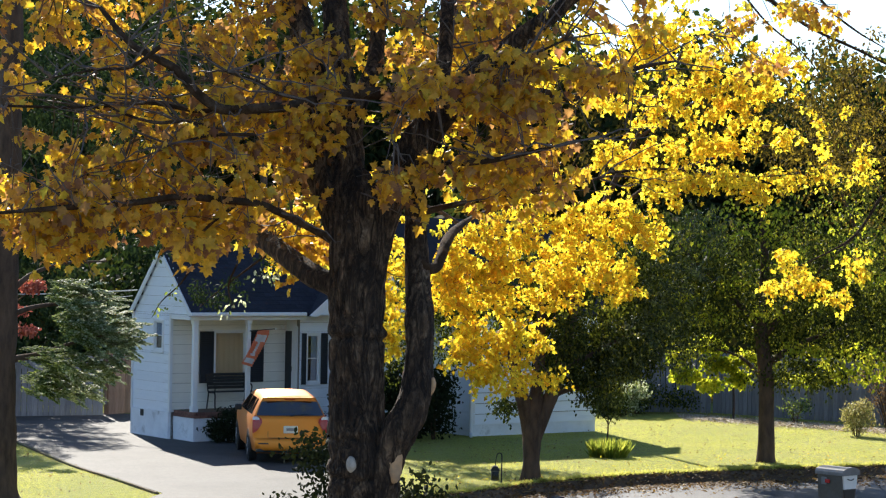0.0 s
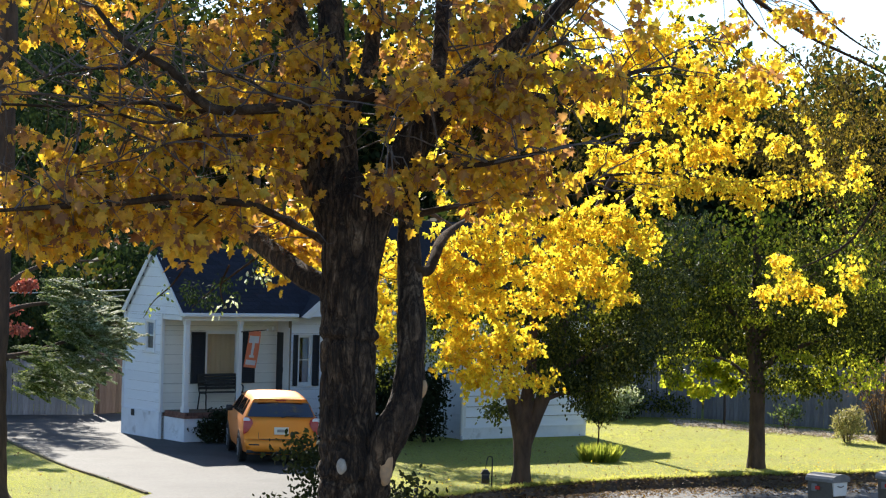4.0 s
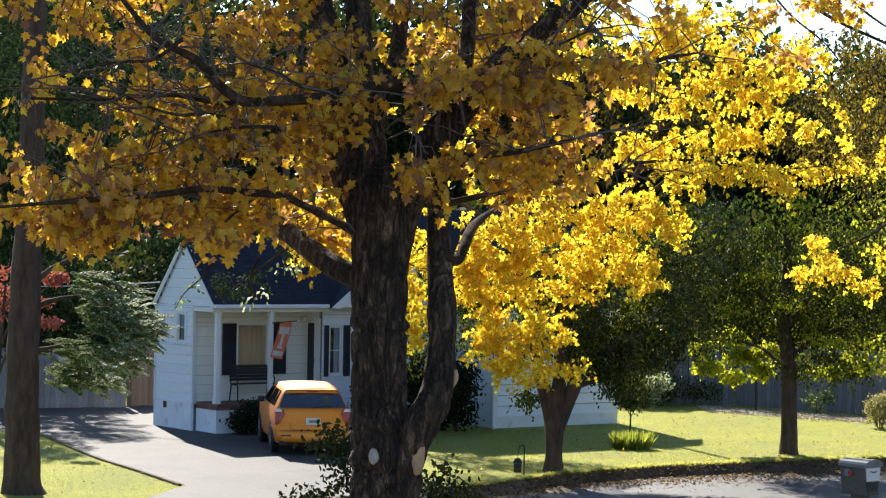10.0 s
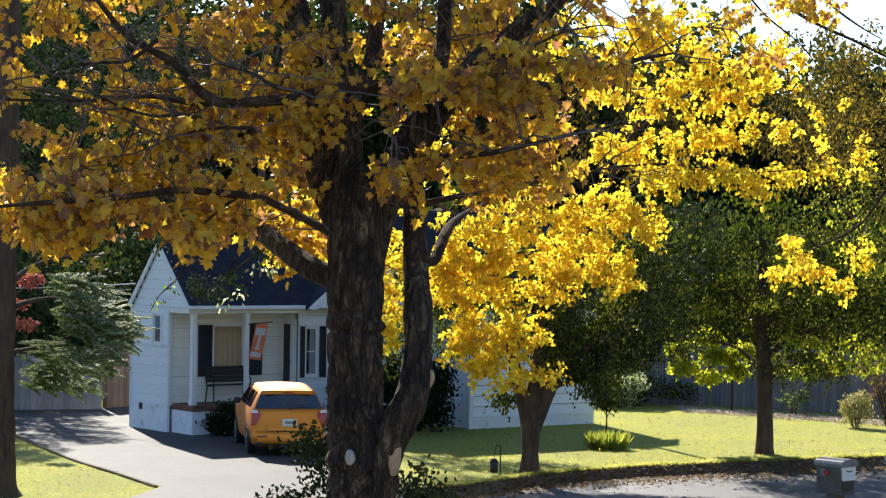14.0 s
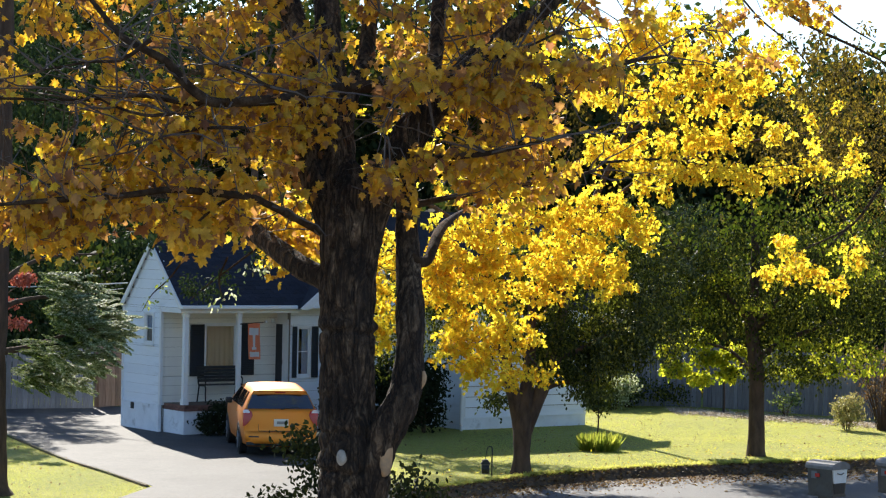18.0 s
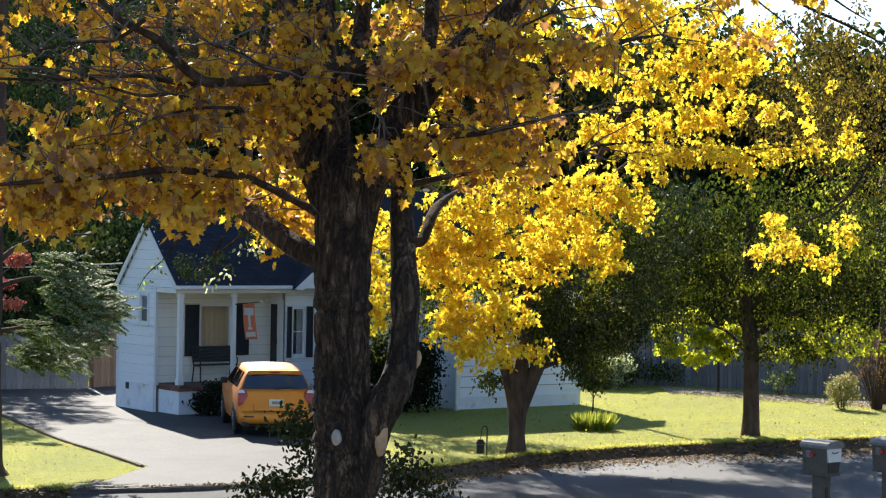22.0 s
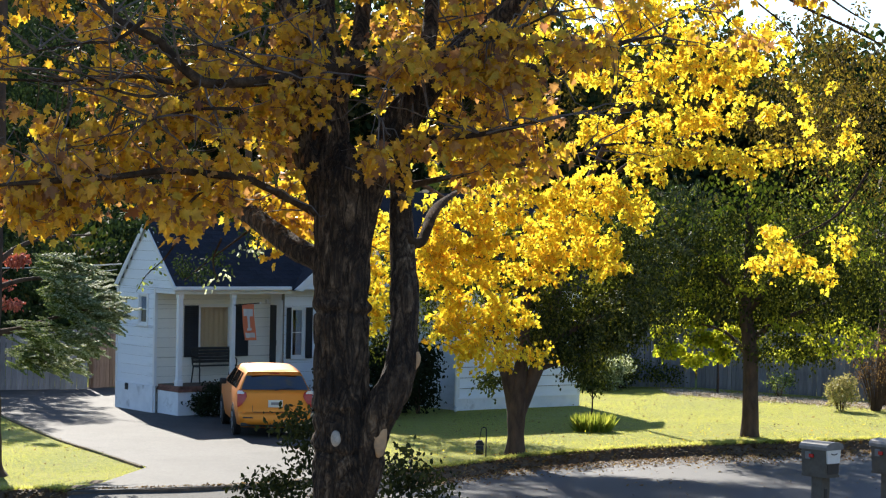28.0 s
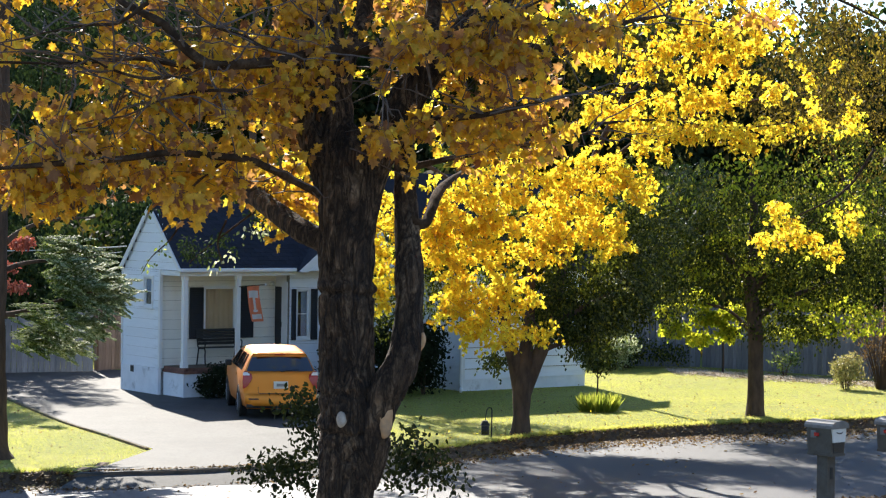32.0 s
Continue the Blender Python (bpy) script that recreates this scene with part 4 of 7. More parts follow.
grow(((-0.62, 14.0, 4.70), .12), ((-0.680, 14.0, 5.047), .115), ((-0.674, 14.05, 5.334), .092), ((-0.695, 14.1, 5.586), .086), ((-0.745, 14.1, 5.872), .080), ((-0.79, 14.2, 6.24), .078), ((-0.83, 14.4, 6.7), .06), sides=40, ridge=.008)
grow(((-0.645, 14.05, 5.40), .05), ((-0.62, 14.1, 5.60), .055), ((-0.575, 14.2, 5.76), .055), ((-0.532, 14.3, 5.90), .052), ((-0.514, 14.4, 6.12), .050), ((-0.491, 14.6, 6.51), .04), sides=24, ridge=.005)
grow(((-0.55, 13.97, 4.42), .08), ((-0.515, 13.95, 4.65), .105), ((-0.475, 13.95, 4.837), .112), ((-0.400, 13.95, 5.051), .112), ((-0.315, 13.95, 5.229), .108), ((-0.20, 13.93, 5.425), .105), ((-0.054, 13.9, 5.602), .088), ((0.119, 13.9, 5.817), .072), ((0.343, 13.85, 5.993), .062), ((0.566, 13.8, 6.167), .052), ((0.825, 13.8, 6.399), .045), sides=40, ridge=.008)
grow(((-0.20, 13.95, 5.34), .06), ((-0.140, 14.0, 5.52), .060), ((-0.115, 14.1, 5.68), .056), ((-0.081, 14.3, 6.01), .05), ((-0.07, 14.5, 6.43), .04), sides=24, ridge=.005)
grow(((-0.60, 14.0, 4.40), .09), ((-0.766, 14.03, 4.476), .078), ((-0.913, 14.1, 4.544), .072), ((-1.155, 14.4, 4.701), .065), ((-1.349, 14.7, 4.829), .058), ((-1.60, 15.1, 4.98), .048), ((-2.028, 15.6, 5.03), .038), ((-2.613, 16.2, 5.08), .03), sides=24, ridge=.005)
grow(((-0.726, 13.95, 4.735), .036), ((-0.816, 13.9, 4.784), .026), ((-0.927, 13.7, 4.847), .024), ((-1.061, 13.4, 4.916), .023), ((-1.164, 13.2, 4.958), .022), ((-1.388, 13.1, 4.978), .022), ((-1.622, 13.1, 4.991), .020), ((-1.873, 13.0, 4.951), .019), ((-2.187, 12.9, 4.92), .018), ((-2.515, 12.9, 4.888), .012), ((-2.8, 12.9, 4.86), .008))
grow(((-0.30, 13.85, 5.66), .045), ((-0.423, 13.8, 5.67), .040), ((-0.628, 13.7, 5.649), .038), ((-0.824, 13.5, 5.604), .036), ((-1.014, 13.3, 5.547), .032), ((-1.265, 13.1, 5.513), .030), ((-1.387, 13.0, 5.511), .029), ((-1.521, 13.0, 5.601), .028), ((-1.639, 13.0, 5.731), .026), ((-1.789, 13.0, 5.811), .022), ((-1.938, 13.1, 5.90), .019), ((-2.124, 13.2, 6.108), .014))
grow(((-1.280, 13.000, 5.515), .016), ((-1.534, 13.200, 5.505), .014), ((-1.849, 13.300, 5.554), .012), ((-2.219, 13.300, 5.521), .009), ((-2.663, 13.000, 5.503), .008))
grow(((-0.225, 14.08, 4.62), .045), ((-0.179, 14.1, 4.590), .038), ((-0.116, 14.2, 4.594), .034), ((-0.082, 14.3, 4.666), .032), ((-0.051, 14.5, 4.758), .034), ((-0.001, 14.8, 4.835), .028), ((0.12, 15.4, 4.93), .016), ((0.35, 16.4, 5.05), .006))
grow(((0.10, 13.9, 5.60), .034), ((0.281, 13.9, 5.626), .030), ((0.494, 14.0, 5.707), .027), ((0.718, 14.2, 5.689), .025), ((0.879, 14.5, 5.768), .023), ((1.083, 14.8, 5.887), .020), ((1.249, 15.0, 5.963), .016), ((1.5, 15.3, 6.03), .007))
grow(((-0.343, 14.000, 5.103), .03), ((-0.095, 13.800, 5.220), .022), ((0.250, 13.600, 5.262), .016), ((0.590, 13.500, 5.341), .009))
grow(((-0.250, 14.100, 4.929), .028), ((-0.022, 14.200, 4.991), .02), ((0.420, 14.600, 5.087), .014), ((0.975, 15.200, 5.211), .009))
# bare outer ends of the upper limbs
grow(((2.040, 18.000, 7.029), .024), ((2.535, 18.600, 6.887), .019), ((2.979, 19.000, 6.671), .015), ((3.430, 19.000, 6.466), .011), ((3.755, 19.000, 6.307), .007))
grow(((2.973, 19.000, 7.026), .014), ((3.193, 19.000, 6.789), .011), ((3.413, 19.000, 6.624), .008), ((3.632, 19.000, 6.497), .005))
grow(((2.346, 18.600, 6.922), .010), ((2.600, 18.700, 6.654), .008), ((2.904, 18.800, 6.431), .006), ((3.098, 18.800, 6.196), .004))
# thinner branches among the leaves
grow(((-1.449, 13.050, 5.407), .012), ((-1.615, 13.050, 5.431), .011), ((-1.763, 13.050, 5.423), .010), ((-1.946, 13.050, 5.470), .008), ((-2.112, 13.050, 5.553), .005))
grow(((-0.949, 13.200, 5.590), .013), ((-1.059, 12.900, 5.603), .012), ((-1.188, 13.050, 5.678), .010), ((-1.347, 13.050, 5.729), .008), ((-1.487, 13.050, 5.819), .005))
grow(((-1.170, 12.900, 5.354), .010), ((-1.316, 13.050, 5.360), .011), ((-1.465, 13.050, 5.348), .009), ((-1.679, 13.050, 5.295), .005))
grow(((0.037, 13.800, 5.767), .012), ((0.201, 13.600, 5.822), .011), ((0.394, 13.500, 5.871), .009), ((0.648, 13.500, 5.991), .006))
grow(((-1.725, 12.900, 5.855), .014), ((-1.894, 12.900, 5.735), .011), ((-2.090, 12.900, 5.716), .008), ((-2.351, 12.900, 5.664), .004))
# strip torn from the second stem
limb("torn_bark", [((-0.118, 13.92, 3.905), .010), ((-0.112, 13.91, 3.87), .017), ((-0.118, 13.91, 3.83), .015), ((-0.135, 13.91, 3.79), .005)], maple, "pale stub of torn bark", mat=M_CUT, sides=8, steps=4, wobble=.4)
# pruning scars
for at, rx, rz, mat, label in (((-0.616, 13.800, 3.366), .032, .050, M_CUT2, "pale round pruning scar"), ((-0.345, 13.860, 3.376), .050, .125, M_CUT, "fresh tan pruning wound")):
    bm = bmesh.new()
    bmesh.ops.create_uvsphere(bm, u_segments=20, v_segments=10, radius=1)
    bmesh.ops.scale(bm, vec=(rx, .03, rz), verts=bm.verts)
    for v in bm.verts:
        v.co *= 1 + 0.16 * noise.noise(v.co * 30)
    bmesh.ops.translate(bm, vec=INV @ Vector(at), verts=bm.verts)
    part("pruning_scar", bm, mat, maple, label, smooth=True)


def crown_part(name, blobs, per, size, mat, parent, shape, sprig=.22, label="", face=(0, -1, .35), spread=.8, shell=.2, seed=1):
    r = np.random.default_rng(seed)
    pos, rot, _ = sprays(r, blobs, per, sprig * 1.7, size * .7, shell, face, spread)
    pos = pos + np.array(parent.matrix_basis.inverted().translation)
    return leaves(name, mat, parent, pos, size * r.uniform(.65, 1.2, len(pos)), rot, shape, label, fold=.25)


def blob(c, rx, ry, rz, n):
    return (*c, rx, ry, rz, n)


NEAR_LEFT = [blob((-2.506, 13.600, 5.113), .45, .8, .28, 22), blob((-2.127, 13.600, 5.136), .45, .7, .25, 22), blob((-1.908, 13.500, 5.272), .55, .8, .35, 36), blob((-1.541, 13.300, 5.184), .5, .7, .35, 34),
             blob((-1.249, 13.800, 5.155), .42, .7, .42, 34), blob((-2.261, 13.200, 4.735), .42, .5, .15, 26), blob((-1.925, 13.300, 4.90), .40, .6, .10, 22), 
             blob((-1.056, 14.600, 4.82), .25, .5, .25, 15), blob((-0.99, 15.0, 4.69), .16, .12, .10, 14), blob((-1.21, 15.0, 4.80), .2, .15, .10, 14), blob((-2.563, 13.200, 4.815), .25, .5, .16, 14)]
NEAR_HIGH = [blob((-1.683, 13.600, 5.521), .7, .9, .20, 30),
             blob((-2.234, 13.800, 5.665), .7, .9, .30, 12), blob((-1.300, 13.900, 5.756), .6, .9, .30, 30), blob((-1.117, 14.300, 5.500), .25, .7, .5, 22), blob((-1.631, 14.000, 5.971), 1.1, 1.0, .35, 40),
             blob((-2.588, 14.000, 5.887), .8, 1.0, .4, 6), blob((-1.742, 14.000, 6.323), 1.6, 1.2, .4, 80)]
NEAR_RIGHT = [blob((-0.253, 13.500, 5.654), .25, .4, .12, 16), blob((0.006, 14.500, 5.582), .35, .4, .20, 22), blob((0.337, 14.500, 5.531), .32, .5, .28, 24), blob((-0.414, 13.400, 5.136), .10, .2, .08, 6),
              blob((-0.197, 13.600, 5.180), .14, .25, .10, 9), blob((0.259, 14.000, 5.218), .35, .6, .16, 24), blob((0.585, 14.200, 5.338), .30, .6, .25, 20), blob((-0.000, 14.700, 6.021), .6, .5, .2, 22),
              blob((-0.325, 14.300, 5.909), .25, .6, .2, 10), blob((-0.764, 13.500, 5.493), .10, .15, .20, 9), blob((-0.899, 13.500, 5.372), .10, .15, .14, 7), blob((-0.872, 13.800, 5.824), .2, .5, .25, 8),
              blob((0.420, 14.600, 5.095), .5, .6, .14, 22), blob((-0.332, 13.600, 5.006), .08, .1, .06, 3), blob((0.385, 14.000, 6.282), 1.1, 1.0, .4, 60), blob((0.191, 13.400, 5.619), .22, .15, .10, 18), blob((0.341, 13.400, 5.791), .25, .2, .12, 18), blob((0.380, 13.450, 5.567), .25, .15, .06, 14), blob((0.857, 13.500, 5.738), .3, .2, .08, 14), blob((2.68, 18.0, 6.66), .35, .3, .10, 7), blob((2.36, 18.0, 6.58), .22, .3, .10, 6), blob((2.95, 18.0, 6.62), .2, .2, .08, 3), blob((1.95, 16.0, 6.08), .3, .3, .12, 6)]
# gaps in the crown
HOLES = [((-1.982, 13.600, 4.465), .36, .25), ((-2.644, 13.600, 5.146), .17, .11), ((-1.454, 13.600, 5.093), .16, .07), ((-2.410, 13.600, 5.769), .22, .12), ((-1.857, 13.600, 5.683), .12, .09), ((-2.509, 13.600, 5.406), .09, .06), ((-2.092, 13.600, 5.067), .10, .06), ((-2.266, 13.600, 5.220), .10, .05), ((-1.267, 13.600, 5.303), .09, .05),
         ((-1.144, 13.600, 5.081), .07, .06), ((-1.745, 13.600, 4.900), .10, .05), ((-1.582, 13.600, 5.677), .14, .06), ((-0.642, 13.600, 4.984), .16, .28), ((-0.182, 13.600, 5.363), .19, .11), ((-0.335, 13.600, 5.212), .10, .08), ((-0.510, 13.600, 5.434), .06, .18), ((0.185, 14.000, 5.430), .12, .08), ((-1.887, 13.600, 5.242), .06, .05)]
LEAF_ME = {}


# slender branches that fork off the limbs and zigzag through the leaves
r = np.random.default_rng(77)
lines = []
for k in range(170):
    src = BRANCHES[(6, 7, 7, 8, 10, 11, 12, 16, 17, 18, 19, 20, 3, 4, 0)[k % 15]]
    p, _ = src[int(r.integers(1, len(src)))]
    way = np.array([r.normal(-.25 if p[0] < -.6 else .25, .5), r.normal(0, .4), r.normal(.14, .22)])
    way *= r.uniform(.35, .85) / np.linalg.norm(way)
    u = np.linspace(0, 1, 8)[:, None]
    zig = np.cumsum(r.normal(0, .022, (8, 3)), 0)
    lines.append(np.array(p) + way * u + zig * u ** .5 + np.array([0, 0, -.03]) * u ** 2)
lines = np.array(lines)
wires("twig_work", M_TWIG, maple, lines + np.array(INV.translation), .0085, .0022, "slender grey branches among the leaves")
BRANCHES += [[(tuple(q), .004) for q in ln[2::2]] for ln in lines[:120]]
BRANCH_PTS = np.array([q[:3] for b in BRANCHES for q in spline([(*p, w) for p, w in b], 6)])


def single_leaves(blobs, per, size, count, seed, label):
    """The nearest leaves one by one; the rest of the sprays as joined foliage, each spray hung from the nearest limb."""
    r = np.random.default_rng(seed)
    pos, rot, twig = sprays(r, blobs, per, .26, .05)
    keep = np.ones(len(pos), bool)
    for (x, y, z), rx, rz in HOLES:
        d = ((pos[:, 0] - x * pos[:, 1] / y) / rx) ** 2 + ((pos[:, 2] - z) / rz) ** 2
        keep &= d > r.uniform(.5, 1.2, len(pos))
    pos, twig = pos + np.array([0, 0, .05]), twig + np.array([0, 0, .05])
    fell = r.uniform(0, 1, len(pos)) < .12
    pos, rot = pos[keep & ~fell], rot[keep & ~fell]
    siz = size * r.uniform(.55, 1.2, len(pos))
    shift = np.array(INV.translation)
    near = np.array([BRANCH_PTS[np.argmin(((BRANCH_PTS - q) ** 2).sum(1))] for q in twig[:, 0]])
    span = np.linalg.norm(near - twig[:, 0], axis=1)
    ok = span < .9
    a, b = near[ok], twig[ok, 0]
    bend = r.normal(0, .06, a.shape) * span[ok, None]
    arms = np.stack([a, a * .66 + b * .34 + bend + np.array([0, 0, .05]), a * .3 + b * .7 + bend, b], 1)
    wires("twig_work", M_TWIG, maple, arms + shift, .0055, .0028, "fine grey-brown twigs")
    wires("twig_work", M_TWIG, maple, twig + shift, .0026, .0012)
    pos = pos + shift
    order = np.argsort(pos[:, 1])
    if "leaf" not in LEAF_ME:
        for k, fold in enumerate((.15, .28, .42)):
            LEAF_ME[k] = leaves_mesh("leaf", np.zeros((1, 3)), [1.0], np.eye(3)[None], MAPLE, fold)
            LEAF_ME[k].materials.append(M_MAPLE)
        LEAF_ME["leaf"] = True
    for i in order[:count]:
        o = new("leaf", LEAF_ME[int(r.integers(3))])
        o.parent = maple
        m = Matrix([list(row) for row in rot[i]]).to_4x4()
        o.matrix_basis = Matrix.Translation(pos[i]) @ m @ Matrix.Scale(siz[i], 4)
    rest = order[count:]
    leaves("crown", M_MAPLE, maple, pos[rest], siz[rest], rot[rest], MAPLE, label, fold=.3)


NEAR_LEFT, NEAR_HIGH, NEAR_RIGHT = [[(x, y, z, rx, ry * .7, rz, max(3, int(n * .74))) for x, y, z, rx, ry, rz, n in q] for q in (NEAR_LEFT, NEAR_HIGH, NEAR_RIGHT)]
single_leaves(NEAR_LEFT + NEAR_HIGH, 21, .068, 190, 3, "golden-brown maple leaves hanging in layers")
single_leaves(NEAR_RIGHT, 17, .073, 110, 4, "golden-brown maple leaves round the trunk")
TOP = [(-3.0, 15.5, 7.9, 2.6, 2.5, 1.3, 100), (-1.0, 16.5, 8.8, 2.6, 2.5, 1.6, 72), (-4.6, 16, 7.8, 2.0, 2.4, 1.4, 68), (1.0, 14.0, 8.6, 2.0, 2.0, 1.3, 24), (-2, 18.5, 8.8, 2.6, 2.0, 1.5, 72)]
crown_part("crown", TOP, 8, .17, M_MAPLE, maple, MID, label="high crown of the maple", seed=8, sprig=.3)
# small leaves on low twigs over the roof
crown_part("crown", [blob((-1.986, 15.000, 4.318), .05, .1, .05, 2), blob((-1.919, 15.000, 4.388), .05, .1, .05, 2)], 5, .034, M_HEM, maple, OVAL, sprig=.05, label="dark green leaves on low twigs", seed=9)
crown_part("crown", [blob((-1.471, 15.000, 4.335), .07, .2, .05, 4), blob((-1.291, 15.000, 4.521), .06, .2, .03, 3), blob((-1.200, 15.000, 4.541), .06, .2, .04, 4)], 6, .034, M_SPRAY, maple, OVAL, sprig=.06, label="small pale green leaves on low twigs", seed=10)
# the shade on this cluster comes from its near-black leaf colour
crown_part("crown", [blob((-1.689, 15.600, 4.349), .12, .2, .06, 20), blob((-1.777, 15.600, 4.411), .09, .2, .06, 14), blob((-1.532, 15.600, 4.439), .10, .2, .07, 12), blob((-1.298, 15.600, 4.657), .08, .2, .08, 14)], 9, .026, M_EVER, maple, OVAL, sprig=.05,
           label="low twig leaves coloured dark for shade", seed=12)
limb("twig", [((-1.295, 15.200, 4.642), .009), ((-1.476, 15.500, 4.520), .007), ((-1.642, 15.600, 4.397), .005), ((-1.779, 15.600, 4.276), .003)], maple, sides=5, steps=4, wobble=.2)
limb("twig", [((-1.719, 14.900, 4.619), .008), ((-1.843, 15.000, 4.446), .006), ((-1.964, 15.000, 4.330), .004), ((-2.031, 15.000, 4.215), .002)], maple, sides=5, steps=4, wobble=0)
limb("twig", [((-1.454, 14.900, 4.585), .008), ((-1.519, 15.000, 4.431), .006), ((-1.479, 15.000, 4.280), .003)], maple, sides=5, steps=4, wobble=0)
# boughs that sway, each hung from its own twig
BOUGHS = {}


def bough(key, parent, pivot, twig, blobs, per, size, mat, seed, sprig=.11, shape=MAPLE):
    b = part("bough", tube([(*(Vector(q) - Vector(pivot)), w) for q, w in twig], 6, 4, 0), M_LIMB, parent, "hanging bough of golden leaves", smooth=True)
    b.matrix_basis = Matrix.Translation(parent.matrix_basis.inverted() @ Vector(pivot))
    r = np.random.default_rng(seed)
    pos, rot, stalks = sprays(r, blobs, per, sprig * 2.4, size * .6)
    leaves("foliage", mat, b, pos - np.array(pivot), size * r.uniform(.65, 1.2, len(pos)), rot, shape)
    wires("twig_work", M_TWIG, b, stalks - np.array(pivot), .0030, .0014)
    BOUGHS[key] = b


bough("left_low", maple, (-1.312, 13.400, 4.970), [((-1.312, 13.400, 4.970), .012), ((-1.436, 13.300, 4.865), .009), ((-1.570, 13.300, 4.729), .005)],
      [blob((-1.564, 13.300, 4.80), .11, .3, .11, 12), blob((-1.43, 13.600, 4.86), .20, .4, .10, 14)], 8, .088, M_MAPLE, 17)
bough("left_mid", maple, (-1.963, 13.200, 4.990), [((-1.962, 13.200, 4.974), .010), ((-2.147, 13.100, 5.012), .008), ((-2.329, 13.000, 5.007), .004)],
      [blob((-2.247, 13.100, 5.011), .30, .4, .14, 26)], 8, .088, M_MAPLE, 15)


# ---- other trees ----
def tree(name, base, trunk_pts, limbs_, blobs, per, size, leaf_mat, shape, label, seed, sprig=.3, bark=M_BARK2, shell=.3, spread=.9, sides=24, extra=()):
    t = thing(name, pose(*base), label, "tree")
    limb("trunk", trunk_pts, t, mat=bark, sides=sides, steps=6, wobble=.14)
    for q in limbs_:
        limb("limb", q, t, mat=bark, sides=9, steps=4)
    crown_part("crown", blobs, per, size, leaf_mat, t, shape, sprig=sprig, seed=seed, shell=shell, spread=spread)
    for k, (b2, per2, size2, mat2) in enumerate(extra):
        crown_part("crown", b2, per2, size2, mat2, t, shape, sprig=sprig, seed=seed + 50 + k, shell=shell, spread=spread)
    return t


gold = tree("lawn_tree", (1.58, 45.9, 0), [((1.66, 45.9, -.15), .32), ((1.66, 45.9, .06), .215), ((1.665, 45.9, 0.407), .175), ((1.67, 45.9, 0.75), .175), ((1.69, 45.9, 1.05), .20), ((1.72, 45.9, 1.45), .17), ((1.76, 45.9, 1.9), .14), ((1.80, 45.7, 2.6), .11), ((1.8, 45.4, 3.8), .07)],
     [[((1.63, 45.9, 0.72), .12), ((1.56, 45.9, 1.25), .15), ((1.44, 45.8, 1.75), .14), ((1.26, 45.6, 2.4), .12), ((1.00, 45.3, 3.4), .09), ((0.70, 45.0, 4.8), .06), ((0.40, 44.6, 7.2), .03)],
      [((1.71, 45.9, 0.72), .12), ((1.86, 45.9, 1.25), .155), ((2.05, 45.9, 1.75), .15), ((2.25, 45.8, 2.40), .14), ((2.42, 45.6, 3.3), .11), ((2.75, 45.2, 5.0), .08), ((3.6, 44.6, 7.0), .05), ((4.6, 44.0, 9.0), .03)],
      [((2.22, 45.8, 2.30), .08), ((2.9, 46.2, 2.62), .06), ((3.74, 46.5, 3.04), .03)], [((2.06, 45.9, 1.75), .06), ((2.55, 46.0, 1.90), .035), ((3.25, 46.0, 1.98), .02)],
      [((2.75, 45.2, 5.0), .06), ((3.9, 44.4, 6.1), .045), ((5.4, 43.6, 6.7), .03), ((7.0, 43.0, 7.0), .012)], [((0.70, 45.0, 4.8), .05), ((-.6, 44.8, 5.6), .04), ((-2.4, 44.6, 5.6), .02)],
      [((3.6, 44.6, 7.0), .04), ((5.2, 43.4, 8.0), .03), ((6.4, 43.0, 8.5), .012)], [((1.00, 45.3, 3.4), .05), ((.8, 44.4, 3.9), .035), ((.3, 43.8, 4.2), .015)], [((2.42, 45.6, 3.3), .05), ((2.2, 44.4, 4.2), .035), ((2.9, 43.8, 4.8), .015)]],
     # green masses behind the gold: dark colour stands in for the crown's shaded inside
     [(2.95, 47.2, 3.9, 1.5, 1.2, 1.3, 560), (3.55, 46.6, 2.75, 0.9, 1.0, .60, 340), (2.91, 46.2, 2.10, .55, .8, .25, 90), (1.15, 46.0, 1.56, .3, .5, .22, 34), (2.46, 46.6, 2.45, .7, .9, .60, 260), (4.1, 47.4, 3.7, .8, 1.0, 1.1, 250), (.55, 51.0, 3.07, 1.4, .8, 1.05, 420), (1.6, 47.2, 4.2, 1.4, .9, 1.0, 340), (-1.21, 52.0, 3.05, 1.0, .7, 1.4, 340), (2.0, 47.0, 2.9, .7, .7, .7, 260), (2.36, 45.1, 3.0, .30, .25, .60, 90), (2.05, 45.2, 2.35, .26, .25, .25, 36)],
     10, .085, M_GREEN, OVAL, "large lawn maple with forked trunk, golden and green leaves", 21, sprig=.22)
# added outer leaves on the green side: flat, glossy, coloured paler to imitate glints
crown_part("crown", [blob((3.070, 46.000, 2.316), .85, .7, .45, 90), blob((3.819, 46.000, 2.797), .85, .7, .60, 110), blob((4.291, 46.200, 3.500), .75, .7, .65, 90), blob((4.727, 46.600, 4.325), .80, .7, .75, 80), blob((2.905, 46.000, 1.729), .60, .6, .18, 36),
                     blob((5.288, 47.000, 5.165), .80, .7, .70, 60), blob((4.892, 46.200, 2.691), .50, .6, .40, 40)], 9, .080, M_SHEEN, gold, OVAL, sprig=.16, label="added glossy leaves, paler for sun glints", face=(-.36, -.34, .86), spread=.42, seed=61)
